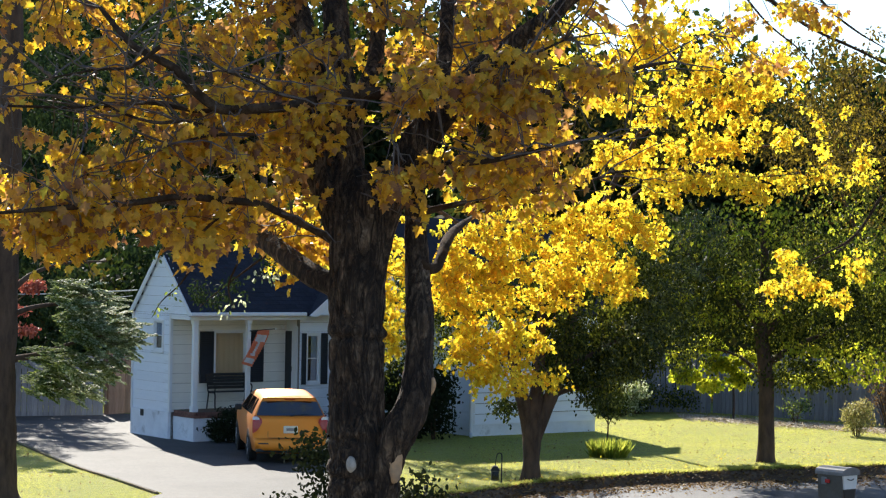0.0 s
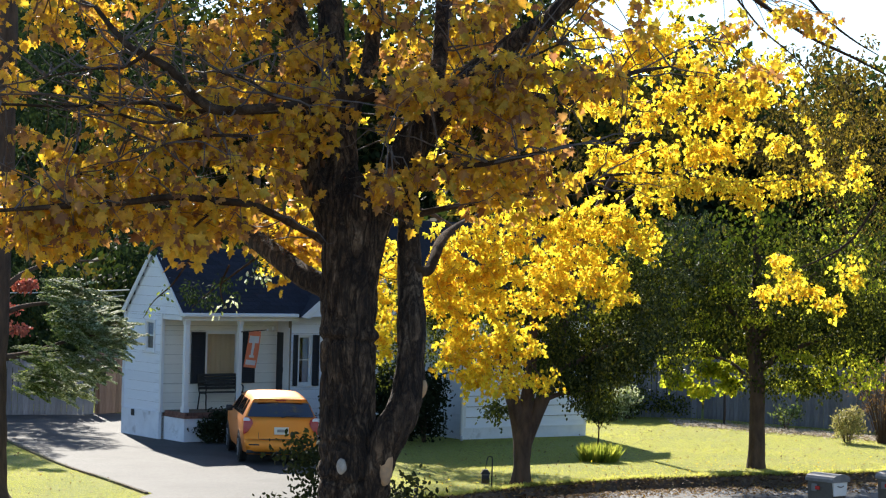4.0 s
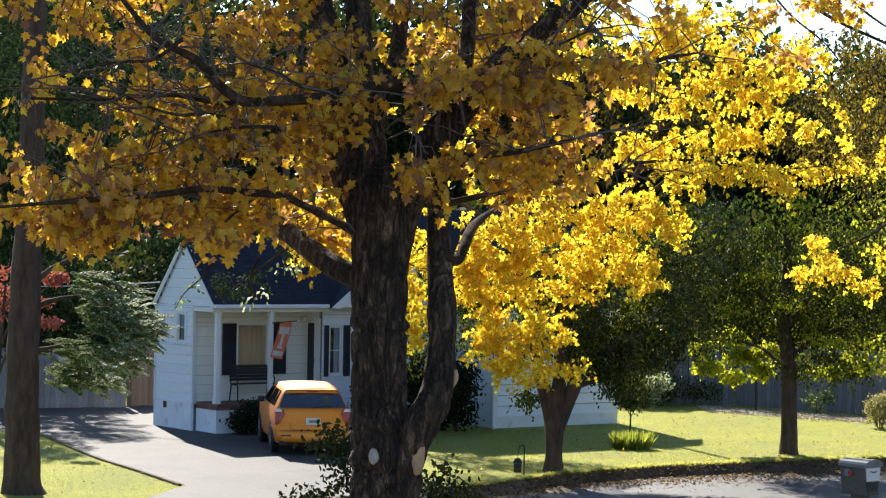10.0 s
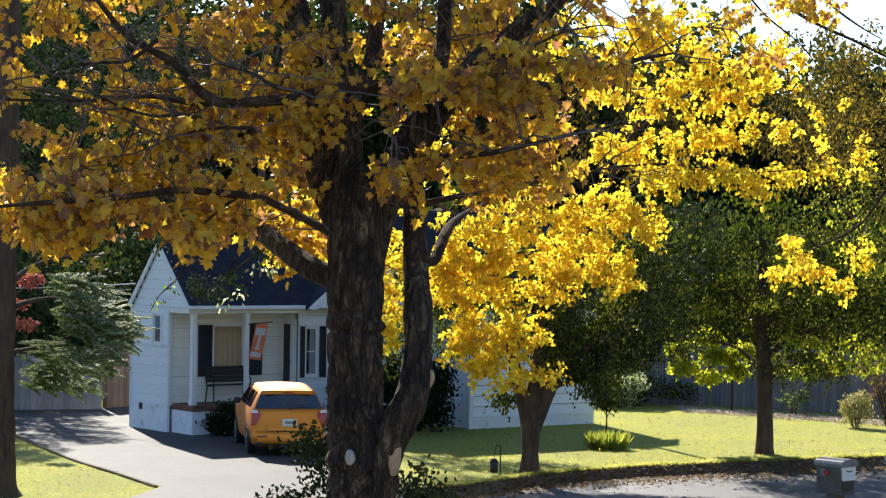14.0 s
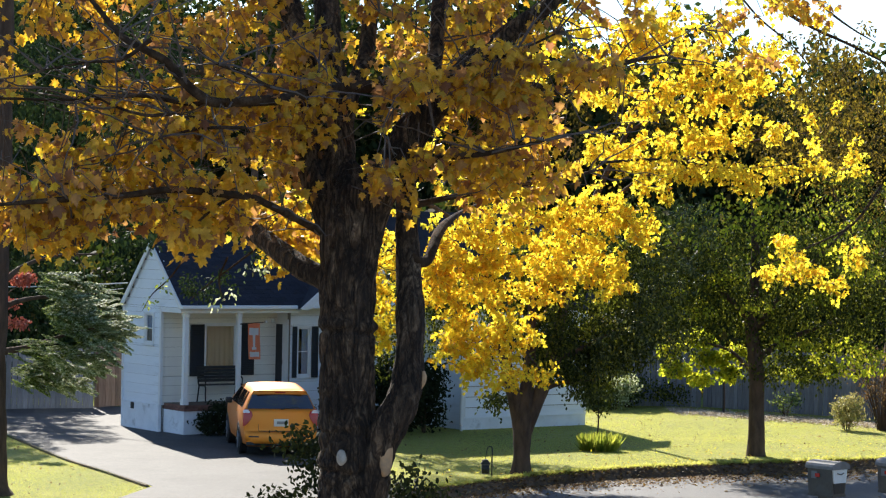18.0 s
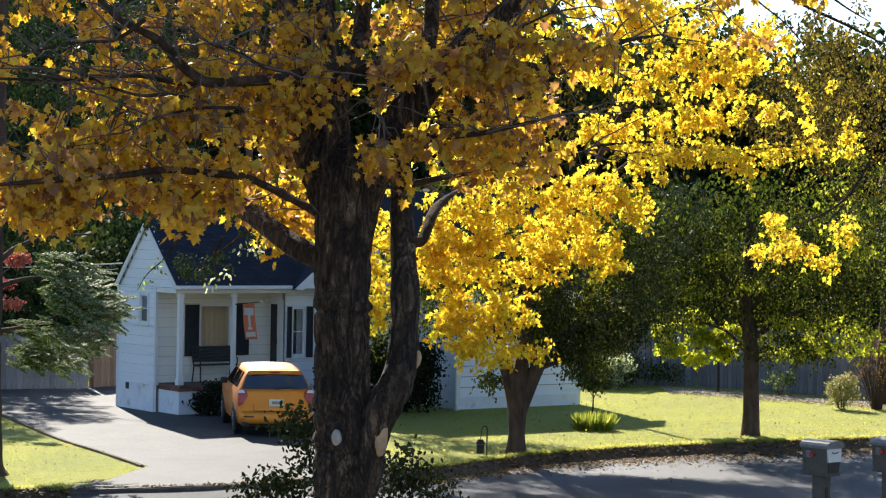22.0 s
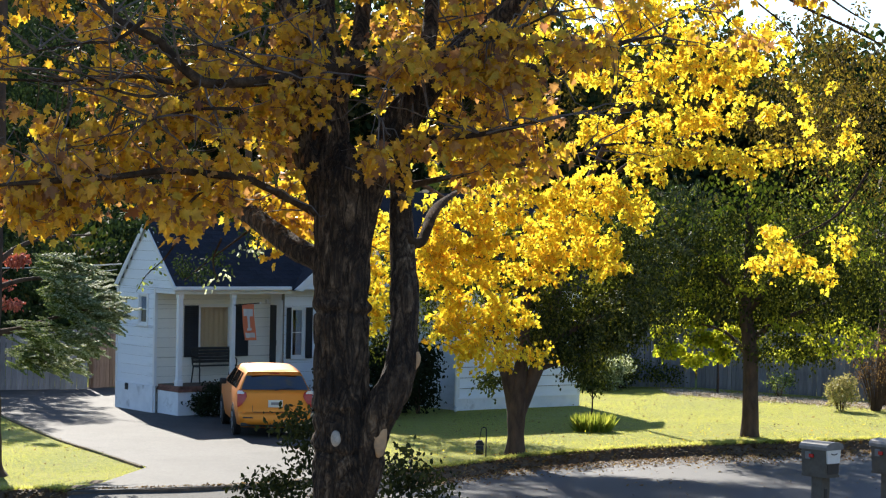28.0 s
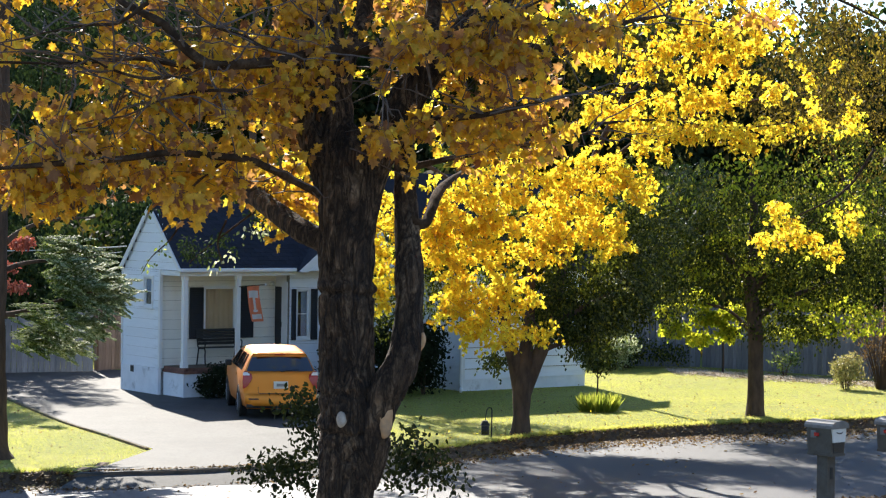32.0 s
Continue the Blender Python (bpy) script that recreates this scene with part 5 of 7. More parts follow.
GOLD_LOW = [(0.38, 43.6, 4.72, .89, 1.0, .77, 60), (1.59, 43.6, 5.13, 1.22, 1.0, .66, 80), (2.91, 43.6, 5.37, 1.0, 1.0, .55, 55), (3.75, 43.6, 5.06, .55, 1.0, .35, 18), (0.40, 43.6, 3.72, .89, 1.0, .66, 55), (1.50, 43.6, 4.18, 1.22, 1.0, .66, 75),
            (2.71, 43.6, 4.48, 1.0, 1.0, .5, 45), (3.27, 43.6, 4.0, .55, 1.0, .28, 14), (0.52, 43.6, 2.84, .77, 1.0, .55, 40), (1.40, 43.6, 3.13, .66, 1.0, .44, 28), (0.76, 43.6, 2.36, .72, 1.0, .30, 26), (-.16, 43.6, 4.16, .33, 1.0, .89, 30), (.14, 43.6, 2.83, .33, 1.0, .55, 18)]
GOLD_BACK = [(-1.18, 44.5, 4.13, .32, 1.0, 1.36, 40), (-1.2, 44.5, 2.95, .28, .6, .40, 14), (-3.23, 44.5, 4.65, .79, 1.0, .51, 26), (-2.0, 44.5, 5.58, 2.26, 1.4, .90, 18), (.93, 44.5, 6.2, 1.81, 1.4, .68, 14), (-1.38, 45.5, 7.34, 2.54, 1.6, 1.39, 16)]
GOLD_HIGH = [(1.84, 43.0, 8.24, .55, 1.0, .55, 14), (3.14, 43.0, 8.8, 1.31, 1.0, .65, 50), (4.44, 43.0, 8.88, 1.2, 1.0, .65, 50), (3.59, 43.0, 7.72, 1.2, 1.0, .55, 48), (5.12, 43.0, 7.86, 1.09, 1.0, .65, 50), (6.14, 43.0, 8.31, .76, 1.0, .6, 22),
             (3.18, 43.0, 6.62, .65, 1.0, .44, 26), (4.37, 43.0, 6.7, 1.2, 1.0, .44, 40), (5.35, 43.0, 7.1, 1.2, 1.0, .44, 30), (6.87, 43.0, 7.23, .76, 1.0, .49, 9), (7.53, 43.0, 6.59, .65, 1.0, .31, 9), (4.53, 43.0, 10.14, 2.84, 1.0, .76, 50), (3.95, 43.0, 5.87, .55, 1.0, .27, 9)]
for blobs_, seed, text in ((GOLD_LOW, 5, "bright golden leaves lit from behind"), (GOLD_BACK, 6, "golden leaves behind the stems"), (GOLD_HIGH, 7, "golden leaves on the outer limbs")):
    r = np.random.default_rng(seed)
    blobs_ = [(*b[:4], b[4] * .45, b[5], int(b[6] * (1.05 if seed == 5 else 1.0))) for b in blobs_]
    pos, rot, stalks = sprays(r, blobs_, 14, .36, .06, face=(-.05, -1, -.25), spread=.6)
    shift = np.array(gold.matrix_basis.inverted().translation)
    leaves("crown", M_GOLD, gold, pos + shift, .115 * r.uniform(.65, 1.2, len(pos)), rot, STAR, text, fold=.25)
    wires("twig_work", M_TWIG, gold, stalks + shift, .006, .003)
bough("hanging", gold, (8.10, 42.0, 5.92), [((8.10, 42.0, 5.92), .03), ((7.60, 42.0, 5.17), .024), ((6.86, 42.0, 4.73), .016), ((5.91, 42.0, 4.29), .008)],
      [(6.10, 42.0, 4.22, .40, .4, .16, 11), (6.50, 42.0, 4.45, .40, .4, .26, 16), (6.30, 42.0, 4.78, .26, .4, .18, 8), (6.95, 42.0, 4.22, .34, .4, .15, 9), (7.35, 42.0, 4.02, .30, .4, .17, 9), (7.68, 42.0, 4.62, .24, .4, .40, 14)], 11, .105, M_GOLD, 11, .16, STAR)
bough("band", gold, (2.90, 42.0, 6.25), [((2.90, 42.0, 6.25), .03), ((4.06, 42.0, 6.33), .022), ((5.45, 42.0, 6.19), .015), ((6.94, 42.0, 6.33), .008)],
      [(3.85, 42.0, 6.22, .85, .8, .26, 34), (5.03, 42.0, 6.19, .85, .8, .22, 32), (6.09, 42.0, 6.21, .75, .8, .22, 26), (5.67, 42.0, 5.93, .43, .5, .15, 12), (6.83, 42.0, 6.33, .43, .5, .21, 8), (7.47, 42.0, 6.23, .43, .5, .15, 4)], 11, .105, M_GOLD, 13, .16, STAR)
bough("low_tip", gold, (1.60, 42.6, 2.69), [((1.60, 42.6, 2.69), .02), ((1.87, 42.6, 2.37), .014), ((2.15, 42.6, 2.18), .008)],
      [(1.98, 42.6, 2.31, .30, .5, .17, 10), (1.28, 42.6, 2.30, .39, .5, .22, 12), (1.01, 42.6, 2.10, .32, .5, .15, 7)], 11, .105, M_GOLD, 14, .16, STAR)
street = tree("street_tree", (7.13, 50.9, 0), [((7.21, 50.9, -.15), .28), ((7.20, 50.9, .1), .215), ((7.21, 50.900, 0.468), .185), ((7.19, 50.900, 1.244), .175), ((7.17, 50.900, 2.020), .17), ((7.039, 50.900, 3.054), .14), ((7.108, 50.900, 4.347), .10), ((7.018, 50.900, 5.895), .05)],
     [[((7.097, 50.900, 1.891), .06), ((6.649, 51.600, 2.369), .035), ((5.794, 52.200, 2.594), .015)], [((7.093, 50.900, 2.150), .09), ((7.862, 51.000, 2.674), .06), ((8.926, 51.200, 3.070), .03)],
      [((7.069, 50.900, 2.796), .08), ((7.891, 50.500, 3.978), .05), ((9.096, 50.200, 5.273), .02)], [((7.065, 50.900, 3.055), .08), ((6.026, 51.000, 4.073), .05), ((5.126, 51.200, 4.967), .02)]],
     [blob((7.059, 51.000, 4.217), 2.2, 2.0, 1.6, 700), blob((8.710, 51.500, 3.450), 2.0, 1.8, 1.2, 520), blob((5.676, 51.300, 3.803), 1.4, 1.5, 1.2, 340), blob((9.827, 52.000, 4.772), 2.0, 1.8, 1.9, 480),
      blob((4.949, 52.000, 4.571), 1.0, 1.4, 1.5, 240), blob((8.033, 51.200, 2.082), 1.2, 1.2, .35, 140)],
     13, .088, M_GREEN, OVAL, "street tree with straight brown trunk and green crown", 22,
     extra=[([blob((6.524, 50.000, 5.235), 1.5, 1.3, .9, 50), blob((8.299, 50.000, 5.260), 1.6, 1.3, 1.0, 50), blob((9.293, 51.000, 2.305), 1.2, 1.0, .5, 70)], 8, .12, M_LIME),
            ([(8.5, 53, 8.4, 3.2, 2.4, 1.8, 420), (4.5, 53, 8.2, 2.4, 2.2, 1.7, 280)], 11, .11, M_OLIVE)])
# low fringe in the bright leaf copy, so its colour carries the sunlight
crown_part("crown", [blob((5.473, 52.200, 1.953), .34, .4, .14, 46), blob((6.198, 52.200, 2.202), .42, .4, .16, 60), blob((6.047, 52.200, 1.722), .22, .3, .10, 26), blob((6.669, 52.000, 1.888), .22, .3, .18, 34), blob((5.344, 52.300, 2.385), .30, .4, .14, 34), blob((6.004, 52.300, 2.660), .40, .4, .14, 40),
                    blob((6.832, 52.000, 2.380), .25, .3, .12, 26), blob((8.356, 52.400, 1.890), .5, .4, .08, 22)], 10, .105, M_LIME, street, MID, sprig=.13, label="yellow-green leaves coloured as if sunlit", seed=122, spread=1.1)
# front clumps get no direct sun; the bright colour paints them lit
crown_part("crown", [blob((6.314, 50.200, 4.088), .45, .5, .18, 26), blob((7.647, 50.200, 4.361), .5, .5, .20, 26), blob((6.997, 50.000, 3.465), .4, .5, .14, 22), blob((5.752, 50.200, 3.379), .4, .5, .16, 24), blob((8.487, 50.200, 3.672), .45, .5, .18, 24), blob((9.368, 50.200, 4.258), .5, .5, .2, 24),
                    blob((7.866, 50.200, 2.707), .5, .5, .12, 24), blob((5.084, 50.600, 3.808), .35, .5, .2, 20)], 6, .10, M_LIME, street, OVAL, sprig=.13, label="leaf clumps coloured yellow-green as if sunlit", seed=124, spread=1.1)
hem = tree("hemlock_tree", (-8.15, 40.4, 0), [((-8.15, 40.4, -.15), .46), ((-8.207, 40.400, 0.220), .34), ((-8.216, 40.400, 1.146), .31), ((-8.221, 40.400, 2.584), .29), ((-8.184, 40.400, 4.022), .27), ((-8.135, 40.400, 5.252), .25), ((-8.120, 40.400, 6.788), .22), ((-8.089, 40.400, 8.831), .18), ((-8.115, 40.400, 11.380), .1)],
     [[((-8.038, 40.400, 3.819), .06), ((-7.721, 40.600, 4.128), .045), ((-7.227, 41.000, 4.339), .03), ((-6.473, 41.500, 4.399), .015)], [((-8.026, 40.400, 2.587), .07), ((-7.588, 40.800, 2.677), .05), ((-7.037, 41.200, 2.876), .03), ((-6.458, 41.500, 3.029), .015)],
      [((-8.034, 40.400, 3.408), .06), ((-7.597, 40.800, 3.558), .04), ((-7.045, 41.200, 3.608), .025), ((-6.465, 41.500, 3.662), .012)]],
     [blob((-7.177, 43.000, 7.487), 2.4, 1.8, 1.2, 420), blob((-7.951, 43.000, 8.563), 2.4, 1.8, 1.3, 320), (-6.0, 42.5, 4.78, 1.2, .4, .14, 40), blob((-9.5, 42, 10.5), 3.0, 2.6, 2.6, 300)], 12, .10, M_EVER, RHOMB, "hemlock with straight brown trunk and drooping sprays", 23, sprig=.25)
r = np.random.default_rng(31)
spr, fx, fy, out = [], [], [], []
for _ in range(30):
    z0 = r.uniform(1.95, 4.15)
    reach = float(np.interp(z0, [1.9, 2.3, 2.8, 3.2, 3.6, 4.2], [.75, 1.25, 1.85, 2.0, 1.65, 1.5])) * r.uniform(.75, 1.05)
    droop, dy = r.uniform(.10, .32), r.uniform(-.9, .9)
    for k in range(22):
        u = (k + r.uniform(0, 1)) / 22
        if z0 > 2.75:
            u = .32 + .68 * u
        c = np.array([-7.95 + reach * u, 41.3 + dy + .35 * u + r.normal(0, .18), z0 - droop * u * u + r.normal(0, .05)])
        d = np.array([r.uniform(.35, 1), r.choice((-1, 1)) * r.uniform(0, .7) * (1 - u), r.uniform(-.35, .30)])
        d /= np.linalg.norm(d)
        ln = r.uniform(.32, .60) * (1.1 - .35 * u)
        up = np.array([r.normal(0, .2), -.25, 1.0])
        side = np.cross(d, up)
        side /= np.linalg.norm(side)
        for j in range(13):
            s = (j + 1) / 14
            root = c + d * ln * s + np.array([0, 0, -.16 * s * s * ln])
            for sg in (-1, 1):
                tw = d * .8 + side * sg * .7 + np.array([0, 0, -.12])
                tw /= np.linalg.norm(tw)
                tl = (1 - s * .8) * .17
                for q in range(4):
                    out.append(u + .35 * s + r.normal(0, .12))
                    spr.append(root + tw * tl * (q + .5) / 4 + r.normal(0, .006, 3))
                    fx.append(tw + r.normal(0, .12, 3))
                    fy.append(up + r.normal(0, .35, 3))
spr, fx, fy = np.array(spr) + np.array(hem.matrix_basis.inverted().translation), np.array(fx), np.array(fy)
fx /= np.linalg.norm(fx, axis=1, keepdims=True)
fz = np.cross(fx, np.cross(fy, fx))
fz /= np.linalg.norm(fz, axis=1, keepdims=True)
# outer needles get the pale copy, painting sunlit tips against a dark inside
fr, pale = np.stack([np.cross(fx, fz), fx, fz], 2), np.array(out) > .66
for pick, mat, text in ((pale, M_SPRAY, "hemlock spray tips coloured pale as if sunlit"), (~pale, M_HEM, "dark green drooping hemlock sprays")):
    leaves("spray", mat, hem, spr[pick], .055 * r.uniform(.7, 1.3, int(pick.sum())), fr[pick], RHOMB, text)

# tall evergreens by the left fence; two are unseen, added to shade the drive
for (x, y), h, seed in (((-13.5, 67.5), 11.5, 35), ((-9.2, 71.0), 12, 36), ((-17.5, 66.0), 12, 37), ((-15.4, 58.2), 11, 43), ((-14.6, 65.0), 12.5, 44)):
    tiers = [(x + .3 * math.sin(k), y, 1.8 + k * (h - 2.5) / 9, 2.8 - k * .22, 2.7 - k * .22, .62, 160 - k * 11) for k in range(10)]
    tree("evergreen_tree", (x, y, 0), [((x, y, -.1), .26), ((x, y, 3), .22), ((x, y, h * .6), .14), ((x, y, h), .03)], [], tiers, 11, .17, M_EVER, RHOMB, "tall dark evergreen near the left fence", seed, sprig=.3)

tree("olive_tree", (12.2, 60.5, 0), [((12.2, 60.5, -.1), .26), ((12.2, 60.5, 2.5), .2), ((12.3, 60.5, 6), .12), ((12.2, 60.5, 9.5), .03)],
     [[((12.2, 60.5, 3), .1), ((13.6, 60.2, 5), .06), ((14.5, 60, 7), .02)], [((12.2, 60.5, 3.4), .1), ((10.9, 60.3, 5.4), .06), ((10.0, 60, 7.5), .02)]],
     [(12.4, 60.5, 7.0, 3.0, 2.4, 2.6, 560), (10.2, 60.8, 8.0, 1.8, 1.8, 1.7, 260), (14.8, 60.5, 6.5, 2.2, 2.0, 2.4, 300)], 10, .085, M_OLIVE, OVAL, "tall tree with thinning olive and brown leaves", 25, sprig=.3,
     extra=[([(12.2, 59.4, 7.2, 3.0, 1.6, 2.6, 60)], 5, .11, M_LIME)])
# trees added behind the house; crowns, above the view, dapple the street with shade
for (x, y), z0, z1, w, n, seed in (((1.4, 63.0), 13.8, 16.6, 2.9, 800, 39), ((-5.5, 63.4), 13.8, 15.6, 3.1, 560, 40)):
    m = (z0 + z1) / 2
    tree("shade_tree", (x, y, 0), [((x, y, -.1), .26), ((x, y, 4), .20), ((x + .05, y, 7), .09), ((x + .1, y, z0), .06), ((x, y, z1 - .5), .03)],
         [[((x, y, z0 - .5), .05), ((x + 1.2, y - .4, m), .04), ((x + 2.0, y, z1 - 1.5), .02)], [((x, y, z0 - .8), .05), ((x - 1.2, y + .3, m), .04), ((x - 2.0, y, z1 - 1.5), .02)]],
         [(x, y, m, w, w, (z1 - z0) / 2, n), (x + 1.0, y - .5, m - .6, w * .7, w * .7, (z1 - z0) * .3, n // 3)], 9, .15, M_GREEN, OVAL, "tall slender tree added behind the house for shade", seed, sprig=.35)

# far woods behind the garden
r = np.random.default_rng(41)
blobs = []
for k in range(46):
    x = -34 + 74 * (k + r.uniform(0, 1)) / 46
    y = r.uniform(96, 112)
    h = float(np.interp(x, [-34, 2, 8, 14, 22, 40], [19, 18.5, 15.5, 14.0, 14.5, 16])) * r.uniform(.85, 1.03) * y / 104
    blobs.append((x, y, h * .5, 3.6, 3.0, h * .52, 520))
for k in range(34):
    x = -24 + 52 * (k + r.uniform(0, 1)) / 34
    h = r.uniform(4.0, 6.5)
    blobs.append((x, r.uniform(71, 82), h * .5, 2.6, 2.4, h * .52, 200))
pos = cloud(r, blobs, 11, .5, .25)
pos = pos[pos[:, 2] > 0]
leaves("far_woods", M_WOODS, None, pos, .42 * r.uniform(.6, 1.3, len(pos)), turns(len(pos), r), RHOMB, "dark wooded background behind the garden")

# golden maple farther along the street, beyond the view; the house windows mirror it
tree("golden_maple", (34, 40, 0), [((34, 40, -.3), .4), ((34, 40, 2), .3), ((34, 40, 5), .2), ((34, 40, 8), .05)], [],
     [(34, 40, 5.2, 4.5, 4.5, 3.6, 420), (37, 44, 4.0, 3.5, 3.5, 3.0, 220)], 8, .24, M_GOLD, MID, "golden maple farther along the street", 26, sprig=.5)


# ---- the orange hatchback ----
PROFILE = [(.05, .22), (.0, .30), (.0, .46), (.025, .53), (.055, .56), (.065, .75), (.08, .93), (.10, 1.0), (.16, 1.09), (.26, 1.27), (.295, 1.33), (.30, 1.375), (.31, 1.41), (.44, 1.45), (.80, 1.485), (1.4, 1.50), (2.0, 1.48), (2.5, 1.41),
           (2.85, 1.24), (3.2, 1.05), (3.4, 1.0), (3.9, .88), (4.2, .76), (4.34, .58), (4.37, .42), (4.33, .24)]


def car_half(z):
    return float(np.interp(z, [.2, .35, .6, .85, .96, 1.02, 1.33, 1.41, 1.47, 1.52], [.80, .86, .885, .885, .87, .83, .665, .61, .54, .50]))


def car_taper(y):
    return float(np.interp(y, [0, .15, .5, 1.0, 3.4, 4.0, 4.37], [.93, .975, 1.0, 1.0, 1.0, .95, .80]))


def car_at(y, z, s, out=0.0):
    """Point on the car's skin: s from -1 (near side) to 1 across it."""
    bow = 0.11 * (1 - s * s) * max(0.0, 1 - y / .7)
    crown = (1 - s * s) * float(np.interp(z, [.9, 1.2, 1.45], [0, .01, .022]))
    return (s * (car_half(z) * car_taper(y) + out), y - bow - (out if y < .6 else 0), z + crown + (out if z > .9 else 0))


car = thing("car", pose(-3.50, 48.48, 0.012, 0, 0, 10.8) @ Matrix.Diagonal((.955, 1, 1, 1)), "golden orange compact hatchback parked on the driveway", "car")
fine = [tuple(p) for p in spline(PROFILE, 3)]
bm = bmesh.new()
N = 12
top = [[bm.verts.new(car_at(y, z, -1 + 2 * k / N)) for k in range(N + 1)] for y, z in fine]
for r0, r1 in zip(top, top[1:]):
    for k in range(N):
        bm.faces.new((r0[k], r0[k + 1], r1[k + 1], r1[k]))
for s, col in ((-1, 0), (1, N)):
    sides = []
    for i, (y, z) in enumerate(fine):
        line = [top[i][col]]
        for k in range(1, 8):
            zz = z + (.26 - z) * k / 7
            line.append(bm.verts.new((s * car_half(zz) * car_taper(y), y, zz)))
        sides.append(line)
    for r0, r1 in zip(sides, sides[1:]):
        for k in range(7):
            bm.faces.new((r0[k], r1[k], r1[k + 1], r0[k + 1]) if s > 0 else (r0[k + 1], r1[k + 1], r1[k], r0[k]))
bmesh.ops.remove_doubles(bm, verts=bm.verts, dist=0.002)
bmesh.ops.recalc_face_normals(bm, faces=bm.faces)
body = part("body", bm, M_CARPAINT, car, "golden orange metallic body", smooth=True)


def car_patch(name, cells, mat, out=0.006, parent=None, label=""):
    """A patch lying just proud of the skin: rows of (y, z) against columns s."""
    ys, ss = cells
    bm = bmesh.new()
    g = [[bm.verts.new(car_at(y, z, s, out)) for s in ss] for y, z in ys]
    for r0, r1 in zip(g, g[1:]):
        for a, b, c, d in zip(r0, r0[1:], r1[1:], r1):
            bm.faces.new((a, b, c, d))
    bmesh.ops.recalc_face_normals(bm, faces=bm.faces)
    return part(name, bm, mat, parent or car, label, smooth=True)


def zline(z0, z1, n=6):
    ys, zs = [p[0] for p in fine[:32]], [p[1] for p in fine[:32]]
    return [(float(np.interp(z, zs, ys)), z) for z in np.linspace(z0, z1, n)]


def wedge(name, rows, side, mat, out, parent, label):
    """A lamp that wraps the corner; each row gives its height and how far in it reaches."""
    bm = bmesh.new()
    g = [[bm.verts.new(car_at(*zline(z, z, 1)[0], side * s, out)) for s in np.linspace(inner, 1.0, 5)] for z, inner in rows]
    for r0, r1 in zip(g, g[1:]):
        for p, q, u, v in zip(r0, r0[1:], r1[1:], r1):
            bm.faces.new((p, q, u, v))
    bmesh.ops.recalc_face_normals(bm, faces=bm.faces)
    return part(name, bm, mat, parent or car, label, smooth=True)


car_patch("rear_window", (zline(1.025, 1.315), np.linspace(-.95, .95, 13)), M_CARGLASS, 0.008, label="dark tinted rear window")
car_patch("tailgate_seam", (zline(.548, .560, 2), np.linspace(-.60, .60, 9)), M_BLACK, 0.005)
for s in (-1, 1):
    car_patch("tailgate_seam", ([(y, z) for y, z in zline(.56, .70, 4)], np.array([s * .60, s * .612])), M_BLACK, 0.005)
car_patch("tailgate_trim", (zline(.885, .91, 2), np.linspace(-.34, .34, 9)), M_CARPAINT, 0.02, label="raised grip over the number plate")
car_patch("lower_valance", (zline(.235, .285, 3), np.linspace(-.80, .80, 9)), M_BLACK, 0.006, label="dark lower bumper edge")
